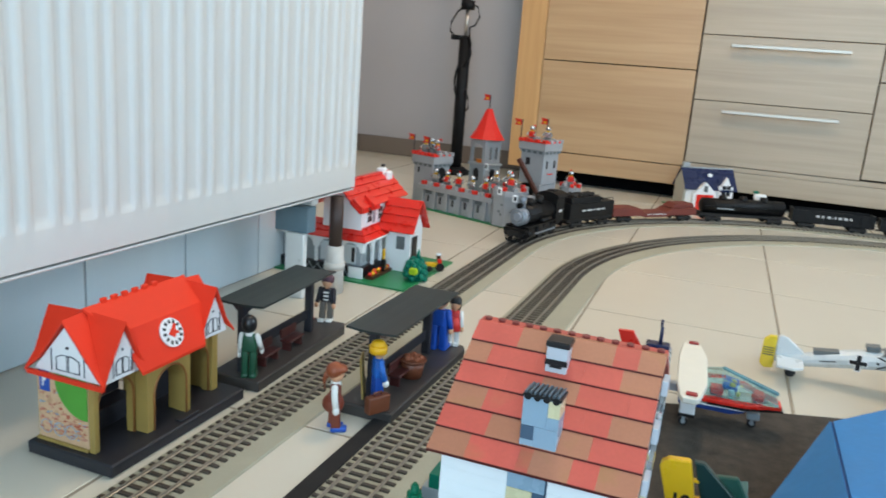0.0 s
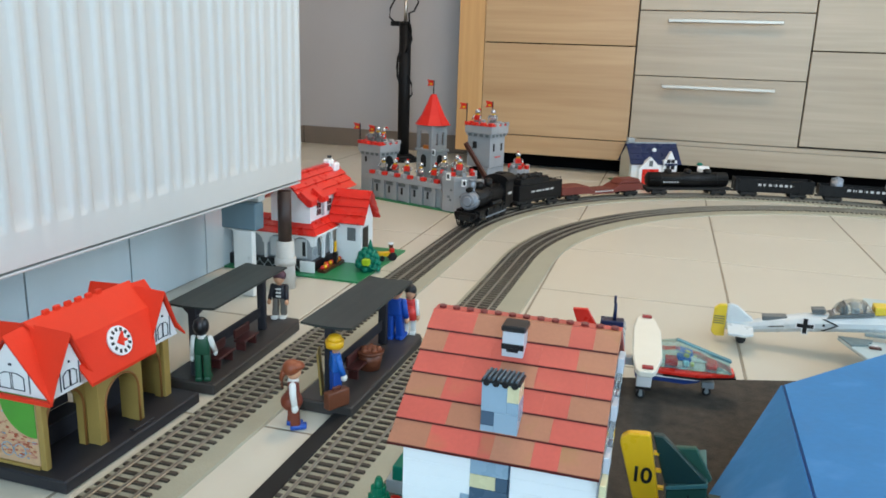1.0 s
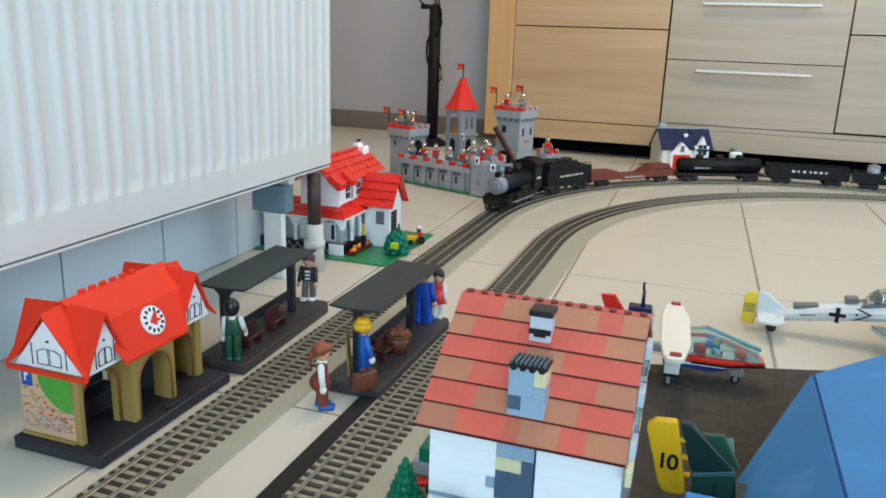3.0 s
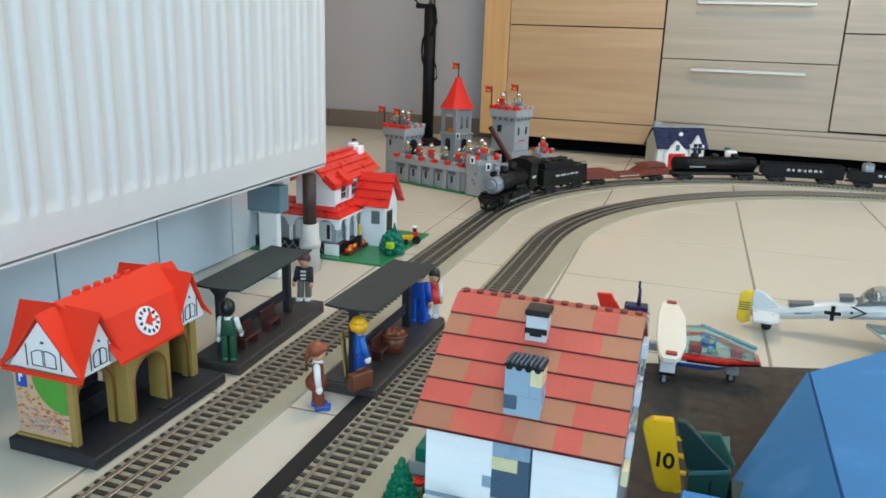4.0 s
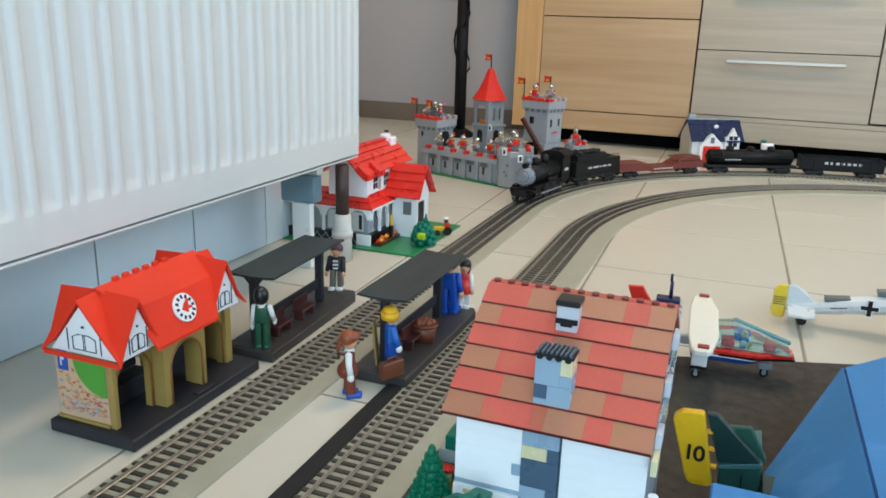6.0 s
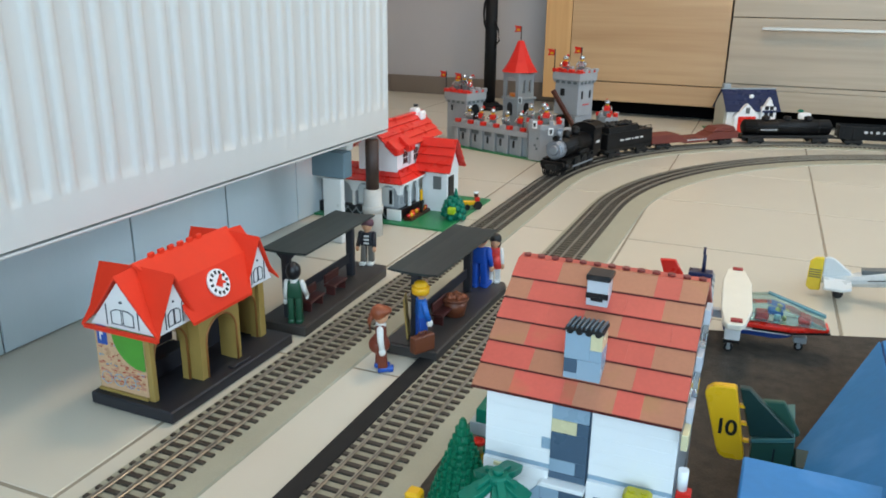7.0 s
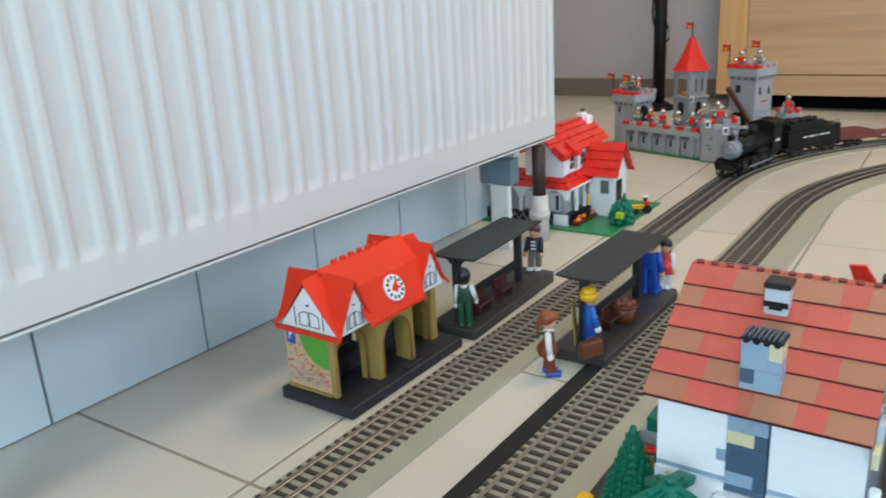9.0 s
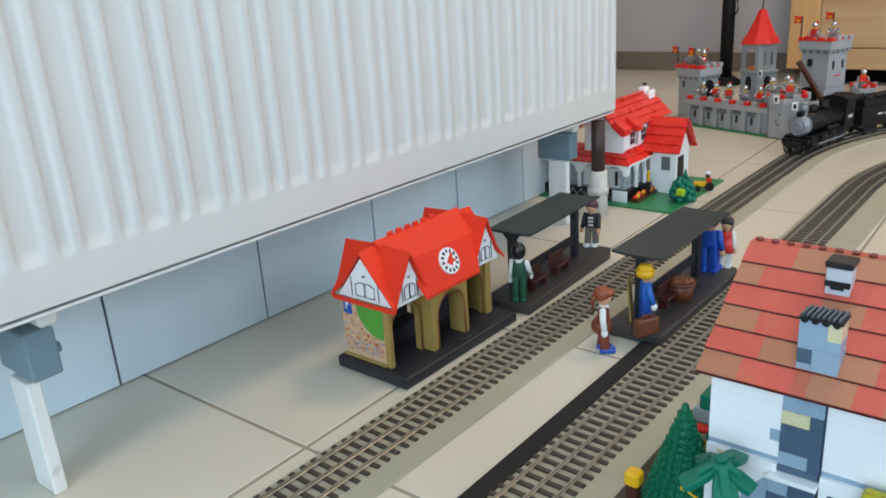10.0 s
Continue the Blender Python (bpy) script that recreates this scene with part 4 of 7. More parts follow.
# ---- brick house with the tiled roof, in the foreground ----
def brick_house():
    x0, x1, ridge, eave = -0.1235, 0.0085, (0.521, 0.2069), (0.430, 0.1471)
    th = thing("brick_house", pose(0, 0, 0.0034), "white toy brick house with red and brown stepped roof", "toy house")
    rows, run, drop = 6, (ridge[0] - eave[0]) / 6, (ridge[1] - eave[1]) / 6
    W = x1 - x0
    courses = ("RRRRBBBBBBBBRRBB", "BBRRRRRRRRRRRBBB", "RRRRRRRBBBRRRRRR", "BBBRRRRRRRRRRBBB", "RRRRBBBBBBBBRRRR", "BBBRRRRRBBBRRBBB")
    for r, course in enumerate(courses):
        zt, yt = ridge[1] - r * drop, ridge[0] - r * run
        x = x0
        for colour, studs in itertools.groupby(course):
            left = len(list(studs))
            while left:
                w = min(4, left)
                left -= w
                xe = x + w * W / 16
                b = Build().prism([(yt + 0.004, zt - 0.006), (yt + 0.004, zt), (yt, zt), (yt - run, zt - drop + 0.0013), (yt - run, zt - drop - 0.0002), (yt - run + 0.003, zt - drop - 0.0006)], x + 0.00003, xe - 0.00003, "x")
                part("roof_brick", b, M_TROOF if colour == "R" else M_TROOFB, th)
                x = xe
        # Thin dark red strip paints the shaded lip of each roof course.
        part("row_shade", Build().box((x0, yt - run - 0.0003, zt - drop - 0.0008), (x1, yt - run - 0.0001, zt - drop + 0.0009)), M_ROWSHADE, th)
    for i in range(13):
        part("stud", Build().cyl((x0 + 0.005 + i * 0.0102, ridge[0] + 0.006, ridge[1]), 0.0026, 0.0019, seg=12), M_DKRED2, th)
    part("roof_ridge", Build().box((x0, ridge[0] + 0.0045, ridge[1] - 0.0096), (x1, ridge[0] + 0.012, ridge[1])), M_TROOF, th)
    part("rear_roof", Build().prism([(ridge[0] + 0.0122, ridge[1]), (ridge[0] + 0.105, eave[1]), (ridge[0] + 0.105, eave[1] - 0.004), (ridge[0] + 0.0122, ridge[1] - 0.005)], x0, x1, "x"), M_TROOF, th)
    # front wall of stacked white bricks with a grey band, parted by the chimney column
    yf = 0.441
    wl, wr, cl, cr = -0.1165, 0.0065, -0.0716, -0.0474
    for a, c in ((wl, cl - 0.0001), (cr + 0.0012, wr)):
        z = 0.0
        while z < 0.138:
            band = 0.0918 < z < 0.0925
            h = 0.0033 if band else 0.0092
            part("brick_course", Build().box((a, yf - (0.003 if z < 0.09 else 0), z), (c, yf + 0.008, min(z + h, 0.1455) - 0.00004), bevel=0.00012), M_BLGREY if band else M_BWHITE, th)
            z += h
    part("downpipe", Build().box((cr + 0.0002, yf + 0.001, 0), (cr + 0.0010, yf + 0.006, 0.145)), M_BDGREY, th)

    def brick(x, y, z, xe, ze, depth, mt):
        part("brick", Build().box((x, y, z), (xe, y + depth, ze - 0.0001), bevel=0.0003), mt, th)

    y = yf - 0.0015
    for k in range(8):
        brick(cl - 0.004, y - 0.005, k * 0.0104, cl + 0.0085, (k + 1) * 0.0104, 0.016, (M_BLGREY, M_BDGREY, M_BLGREY)[(k + 1) % 3])
        brick(cl + 0.0086, y - 0.005, k * 0.0104, cr, (k + 1) * 0.0104, 0.016, (M_BDGREY, M_BLGREY, M_BLGREY)[(k + 2) % 3])
    part("flared_brick", Build().prism([(cl - 0.0042, 0.083), (cl - 0.0042, 0.055), (cl - 0.021, 0.055), (cl - 0.019, 0.066)], y - 0.004, y + 0.001, "y", bevel=0.0003), M_BLGREY, th)
    part("column_ledge", Build().prism([(cl - 0.006, 0.0834), (cr + 0.001, 0.0834), (cr + 0.001, 0.0866), (cl - 0.003, 0.0866)], y - 0.0075, y + 0.009, "y", bevel=0.0004), M_BWHITE, th)
    brick(cl, y, 0.0867, cr, 0.0918, 0.012, M_BDGREY)
    brick(cl, y, 0.0919, cl + 0.0171, 0.1013, 0.012, M_BLGREY)
    brick(cl + 0.0172, y, 0.0919, cr, 0.1013, 0.012, M_BDGREY)
    brick(cl, y, 0.1014, cr, 0.1212, 0.012, M_BDGREY)
    brick(cl, y, 0.1213, cl + 0.0165, 0.1306, 0.012, M_BTAN)
    brick(cl + 0.0166, y, 0.1213, cr, 0.1306, 0.012, M_BDGREY)
    brick(cl, y, 0.1307, cr, 0.1425, 0.012, M_BLGREY)
    brick(cl - 0.0062, y + 0.0008, 0.1068, cl - 0.0002, 0.1151, 0.006, M_BLGREY)
    brick(-0.109, yf - 0.0042, 0.0875, -0.1005, 0.0905, 0.006, M_BTAN)
    brick(-0.041, yf - 0.0042, 0.070, -0.0305, 0.0815, 0.006, M_BDGREY)
    # chimney above the roof
    c0, c1, yc = -0.0678, -0.0444, 0.4452
    brick(c0, yc, 0.150, c0 + 0.0084, 0.1623, 0.016, M_BLGREY)
    brick(c0, yc, 0.1623, c0 + 0.0084, 0.1718, 0.016, M_BDGREY)
    brick(c0 + 0.0084, yc, 0.150, c1, 0.1718, 0.016, M_BLGREY)
    brick(c0, yc, 0.1718, c0 + 0.0160, 0.1908, 0.016, M_BLGREY)
    brick(c0 + 0.0160, yc, 0.1718, c1, 0.1796, 0.016, M_BLGREY)
    brick(c0 + 0.0160, yc, 0.1796, c1, 0.1908, 0.016, M_BTAN)
    brick(c0 + 0.0160, yc, 0.1908, c1, 0.1908, 0.016, M_BLGREY)
    g = part("chimney_grille", Build().box((c0 - 0.0008, yc - 0.0008, 0.1909), (c1 + 0.0008, yc + 0.0168, 0.1926), bevel=0.0005), M_BLACK, th, "dark slotted grille with wavy rim")
    for i in range(4):
        x = c0 + 0.0029 + i * 0.0059
        part("rim_lobe", Build().cyl((x, yc - 0.0012, 0.1913), 0.0022, 0.0182, "y", 10), M_BLACK, g)
    for i in range(8):
        x = c0 + 0.0004 + i * 0.0029
        part("slat", Build().prism([(x, yc), (x + 0.0014, yc), (x + 0.0026, yc + 0.016), (x + 0.0012, yc + 0.016)], 0.1927, 0.1947, "z", bevel=0.0003), M_SLATE, g)
    v = Build().box((-0.0668, 0.4935, 0.18), (-0.0522, 0.507, 0.2075), 0, 0.0006).box((-0.0676, 0.492, 0.2076), (-0.0512, 0.509, 0.2118), 1, 0.0008)
    v.box((-0.0670, 0.4926, 0.1952), (-0.0520, 0.4934, 0.1990), 1).box((-0.0635, 0.4924, 0.1935), (-0.0555, 0.4934, 0.1962), 1)
    part("roof_vent", v, [M_BLGREY2, M_BLACK], th, "pale grey roof vent with black cap")
    # gable ends and rear
    part("gable_wall", Build().prism([(yf + 0.009, 0.0), (yf + 0.009, 0.147), (ridge[0] + 0.006, ridge[1] - 0.008), (0.60, 0.147), (0.60, 0)], wr - 0.0045, wr - 0.0012, "x"), M_BGREY, th)
    part("gable_wall", Build().prism([(yf + 0.009, 0.0), (yf + 0.009, 0.144), (ridge[0] + 0.006, ridge[1] - 0.012), (0.60, 0.144), (0.60, 0)], wl + 0.001, wl + 0.008, "x"), M_BWHITE, th)
    part("rear_wall", Build().box((wl + 0.0085, 0.592, 0), (wr - 0.005, 0.6, 0.144)), M_BWHITE, th)
    tr = Build()
    for i in range(6):
        yy, zz = ridge[0] - 0.010 - i * 0.0152, ridge[1] - 0.010 - i * 0.00997
        tr.box((x1 + 0.0003, yy - 0.0076, zz - 0.012), (x1 + 0.0042, yy + 0.0074, zz - 0.0015), mi=(0, 1, 0, 1, 0, 2)[i], bevel=0.0004)
    part("verge_bricks", tr, [M_BLGREY2, M_CLEAR, M_BTAN], th, "grey, clear and tan bricks along the verge")
    lamp = Build().cyl((x1 + 0.003, yf + 0.004, 0.098), 0.0032, 0.014, seg=12, mi=0).box((x1, yf, 0.092), (x1 + 0.009, yf + 0.008, 0.0978), 1, 0.0005)
    part("wall_lamp", lamp, [M_BWHITE, M_BRED], th, "white and red wall lamp")
    return th


brick_house()


def pine(m, h, label):
    """Moulded toy fir: a fluted cone with close rows of stubby needles."""
    th = thing("toy_fir_tree", m, label, "toy tree")
    b = Build()
    rows, low = 15, 0.2
    for r in range(rows):
        z = h * (low + (0.96 - low) * r / rows)
        rad = 0.255 * h * (1 - r / rows) ** 0.95 + 0.0017
        b.cyl((0, 0, z), rad, h * 0.075, seg=16, r2=rad * 0.72)
        n = max(6, int(rad * math.tau / 0.0062))
        for k in range(n):
            a = (k + 0.5 * (r % 2)) * math.tau / n
            b.box((rad - 0.004, -0.0016, z - 0.0028), (rad + 0.0017, 0.0016, z + 0.0026), bevel=0.0006, m=pose(0, 0, 0, 0, 0, math.degrees(a)))
    b.cyl((0, 0, h * 0.95), 0.0028, h * 0.05, seg=10, r2=0.0016)
    part("crown", b, M_FIR, th)
    part("trunk", Build().cyl((0, 0, 0), 0.008, h * 0.21, seg=12), M_BROWNB, th)
    return th


M_FIR = surface("fir_green", "066a4c", 0.4, spec=0.3, var=0.08, scale=40)
pine(pose(-0.1405, 0.46, 0.0034), 0.1028, "dark green moulded toy fir tree")


def leaf_plant():
    """A toy plant: a knobbed hub on a stem with stiff drooping fronds."""
    hub = Vector((-0.0945, 0.404, 0.1070))
    th = thing("toy_plant", pose(hub.x, hub.y, 0.0034), "green moulded toy plant with broad stiff leaves and yellow blossoms", "toy plant")
    top = hub.z - 0.0034
    part("stem", Build().cyl((0, 0, 0), 0.0045, top - 0.004, seg=10), M_LEAF, th)
    part("hub", Build().cyl((0, 0, top - 0.004), 0.008, 0.006, seg=12, r2=0.0062).cyl((0, 0, top + 0.002), 0.0035, 0.003, seg=10), M_LEAF, th)
    for q, w in (((-0.1135, 0.389, 0.0935), 0.0068), ((-0.0735, 0.402, 0.0975), 0.0060), ((-0.0795, 0.379, 0.0880), 0.0076), ((-0.1105, 0.416, 0.1000), 0.0066), ((-0.091, 0.428, 0.102), 0.0066)):
        d = Vector(q) - hub
        L = d.length
        X = d.normalized()
        Y = Vector((0, 0, 1)).cross(X).normalized()
        Z = X.cross(Y)
        mm = Matrix.Translation((0, 0, top)) @ Matrix((X, Y, Z)).transposed().to_4x4()
        leaf = Build().prism([(0.004, -w * 0.5), (L * 0.45, -w * 0.95), (L * 0.8, -w), (L, -w * 0.85), (L * 1.0, w * 0.85), (L * 0.8, w), (L * 0.45, w * 0.95), (0.004, w * 0.5)], -0.0034, 0.0012, "z", bevel=0.0004, m=mm)
        leaf.prism([(0.004, 0.0012), (L * 0.6, 0.0012), (L * 0.5, 0.0034), (0.004, 0.0036)], -w * 0.35, w * 0.35, "y", bevel=0.0004, m=mm)
        part("leaf", leaf, M_LEAF, th)
    for x, y, z in ((-0.016, -0.014, 0.086), (0.004, -0.02, 0.087), (0.012, 0.006, 0.089)):
        part("blossom", Build().box((x - 0.003, y - 0.003, z), (x + 0.003, y + 0.003, z + 0.0035), bevel=0.0012).cyl((x * 0.4, y * 0.4, z - 0.012), 0.0006, 0.002, seg=6).tube([(0, 0, z - 0.02), (x, y, z)], 0.0008, seg=6), M_BYELL, th, "small yellow blossom")


leaf_plant()
fl = thing("toy_flower_box", pose(-0.0125, 0.428, 0.0034), "yellow toy flower block by the white wall", "toy flowers")
part("box", Build().box((-0.006, -0.005, 0), (0.006, 0.005, 0.088), bevel=0.0006), M_BGREY, fl)
part("bloom", Build().box((-0.0085, -0.006, 0.0882), (0.0085, 0.006, 0.1), bevel=0.002).cyl((-0.004, 0, 0.1), 0.0025, 0.0012, seg=10).cyl((0.004, 0, 0.1), 0.0025, 0.0012, seg=10), surface("brick_olive_yellow", "b3a91a", 0.35, var=0.06), fl)
gd = thing("toy_garden_wall", pose(-0.13, 0.51, 0.0034), "green and grey toy bricks beside the white house", "toy bricks")
for z0, z1, xl, mt, nm in ((0, 0.032, -0.012, M_LEAF, "green_brick"), (0.0322, 0.048, -0.012, M_BWHITE, "white_brick"), (0.0482, 0.0655, -0.0135, M_LEAF, "green_brick"), (0.0657, 0.0765, -0.0205, M_BGREY, "grey_brick"), (0.0767, 0.0885, -0.0155, M_LEAF, "green_brick")):
    part(nm, Build().box((xl, -0.010, z0), (0.0118, 0.012, z1), bevel=0.0006), mt, gd)
single("toy_figure", Build().box((-0.004, -0.003, 0), (0.004, 0.003, 0.012), 0, 0.0006).box((-0.0048, -0.003, 0.0122), (0.0048, 0.003, 0.0215), 1, 0.0008, taper=(0.7, 1)).cyl((0, 0, 0.0216), 0.0036, 0.0075, seg=12, mi=2).cyl((0, 0, 0.0292), 0.0052, 0.0025, seg=12, mi=3).box((-0.004, -0.004, -0.0375), (0.004, 0.004, -0.0005), 0),
       [M_BLACK, M_BYELL, M_BTAN, M_BRED], pose(-0.1385, 0.4885, 0.0410), "tiny brick figure with red hat and yellow jacket", "toy figure")
yb = thing("toy_lamp_post", pose(-0.1675, 0.437, 0.0034), "dark toy post with a yellow block on top", "toy post")
part("post", Build().box((-0.004, -0.004, 0), (0.004, 0.004, 0.0385)), M_BROWNB, yb)
part("block", Build().box((-0.0058, -0.006, 0.0387), (0.0058, 0.006, 0.0505), bevel=0.002), M_BYELL, yb)


# ---- toy aeroplanes ----
M_HULL = surface("brick_medium_blue", "25468f", 0.28, var=0.05, scale=40)


M_TIP = surface("brick_tip_red", "9c2b2c", 0.3, var=0.05, scale=40)
M_PALEC = surface("brick_pale_cyan", "b7dcdc", 0.35, var=0.05)
M_PALEY = surface("brick_pale_yellow", "cfc46a", 0.35, var=0.05)
M_TEALF = surface("frame_teal", "5f8f97", 0.25, var=0.04, scale=40)


def white_plane():
    th = thing("toy_seaplane", pose(0.02, 0.915, 0.0034, 0, 0, 3), "white, red and blue brick aeroplane with teal canopy", "toy aeroplane")
    part("hull", Build().prism([(-0.012, 0.027), (-0.010, 0.018), (0.046, 0.017), (0.060, 0.0205), (0.066, 0.0270)], -0.012, 0.012, "y", bevel=0.001), M_HULL, th, "blue lower hull")
    part("red_deck", Build().prism([(-0.01, -0.024), (0.06, -0.024), (0.1, -0.01), (0.1, 0.01), (0.06, 0.024), (-0.01, 0.024)], 0.0315, 0.0362, "z", bevel=0.0008), M_BRED, th)
    part("dark_trim", Build().prism([(0.02, -0.0245), (0.06, -0.0245), (0.102, -0.01), (0.102, 0.01), (0.06, 0.0245), (0.02, 0.0245)], 0.0295, 0.0312, "z"), M_BLACK, th)
    part("white_keel", Build().prism([(-0.01, -0.0225), (0.056, -0.0225), (0.070, -0.014), (0.070, 0.014), (0.056, 0.0225), (-0.01, 0.0225)], 0.0273, 0.0293, "z"), M_BWHITE, th)
    part("canopy", Build().prism([(0.012, 0.0378), (0.012, 0.058), (0.034, 0.062), (0.096, 0.0405), (0.096, 0.0378)], -0.019, 0.019, "y", bevel=0.001), M_CANOPY, th, "clear teal canopy")
    part("seat", Build().box((0.022, -0.009, 0.038), (0.036, 0.009, 0.046), bevel=0.001), M_BRED, th)
    part("pilot", Build().box((0.042, -0.006, 0.038), (0.049, 0.006, 0.0455), 0, 0.0015).ball((0.0455, 0, 0.0490), 0.0036, 1, seg=10).box((0.051, -0.004, 0.038), (0.055, 0.004, 0.0425), 1, 0.001), [M_PALEC, M_PALEY], th, "pale cyan and yellow pilot bricks")
    part("blue_panel", Build().box((0.030, -0.004, 0.0480), (0.046, 0.012, 0.0530), bevel=0.001, m=pose(0, 0, 0, 0, 6, 0)), M_COAT, th)
    part("nose_brick", Build().box((0.068, -0.008, 0.0380), (0.080, 0.008, 0.0425), bevel=0.0008), M_BRED, th)
    part("canopy_bar", Build().prism([(0.033, 0.0605), (0.035, 0.0632), (0.0985, 0.0428), (0.0975, 0.0395)], 0.0125, 0.0195, "y", bevel=0.0006), M_TEALF, th, "teal canopy edge")
    pts = [(-0.0165, -0.045), (-0.0125, -0.086), (-0.009, -0.094), (0.005, -0.094), (0.0095, -0.086), (0.0165, -0.045), (0.0165, 0.045), (0.0095, 0.088), (0.005, 0.097), (-0.009, 0.097), (-0.0125, 0.088), (-0.0165, 0.045)]
    wing = part("wing", Build().prism(pts, 0.0535, 0.0605, "z", bevel=0.0012), surface("brick_cream", "ece7d8", 0.3, var=0.03, scale=40), th, "cream-white wing slab")
    for y in (-0.084, 0.09):
        part("tip_light", Build().box((-0.006, y - 0.004, 0.0607), (0.006, y + 0.004, 0.063), bevel=0.0006), M_TIP, wing)
    part("pylon", Build().box((-0.010, -0.012, 0.0376), (0.008, 0.012, 0.0534), bevel=0.001), M_BWHITE, th)
    part("wheel_strut", Build().box((-0.009, -0.034, 0.0165), (0.008, -0.018, 0.0533), 0, 0.001), M_BWHITE, th)
    part("strut_band", Build().box((-0.0093, -0.0343, 0.0135), (0.0083, -0.0177, 0.0163)), M_BLACK, th)
    part("wheel_strut", Build().box((0.066, -0.004, 0.012), (0.080, 0.008, 0.0198), 0, 0.001), M_BGREY, th)
    for x, y in ((-0.003, -0.026), (-0.003, 0.03), (0.073, 0.006)):
        w = part("wheel", Build().cyl((x, y - 0.0030, 0.0052), 0.0050, 0.006, "y", 16), M_BLACK, th)
        part("hub", Build().cyl((x, y - 0.0034, 0.0052), 0.0026, 0.0068, "y", 12).box((x - 0.0018, y - 0.0045, 0.0040), (x + 0.0018, y - 0.0036, 0.0150)).box((x - 0.0018, y + 0.0036, 0.0040), (x + 0.0018, y + 0.0045, 0.0150)).box((x - 0.0018, y - 0.0045, 0.0151), (x + 0.0018, y + 0.0045, 0.0195)), M_BGREY, w, "light grey fork and hub")
    part("tail_boom", Build().box((-0.056, -0.009, 0.066), (-0.029, 0.009, 0.0835), bevel=0.001).box((-0.058, -0.006, 0.062), (-0.03, 0.006, 0.0655)), M_NAVY, th)
    part("boom_base", Build().box((-0.052, -0.006, 0.036), (-0.0345, 0.006, 0.0618), bevel=0.001), M_BLGREY2, th)
    part("tail_mast", Build().cyl((-0.040, 0, 0.0837), 0.0024, 0.020, seg=8, r2=0.0018).cyl((-0.041, 0, 0.1037), 0.0016, 0.009, seg=8).box((-0.046, -0.004, 0.0797), (-0.036, 0.004, 0.083)), M_NAVY, th, "dark mast")
    part("tail_fin", Build().prism([(-0.080, 0.066), (-0.0565, 0.0685), (-0.072, 0.0935), (-0.0895, 0.0925)], -0.003, 0.003, "y", bevel=0.0006), M_BRED, th, "red swept tail fin")
    part("tail_spar", Build().box((-0.082, -0.004, 0.058), (-0.0565, 0.004, 0.0678)), M_NAVY, th)
    jt = Build()
    for z in (0.045, 0.062):
        jt.cyl((-0.030, -0.05, z), 0.0042, 0.1, "y", 12)
    part("engine_tubes", jt, M_BGREY, th)
    part("tail_beam", Build().box((-0.036, -0.005, 0.0300), (-0.0105, 0.005, 0.0400), bevel=0.001), M_BLGREY2, th)
    part("engine_cap", Build().cyl((-0.03, -0.0535, 0.045), 0.005, 0.003, "y", 12).cyl((-0.03, -0.0535, 0.062), 0.005, 0.003, "y", 12), M_BRED, th)


white_plane()


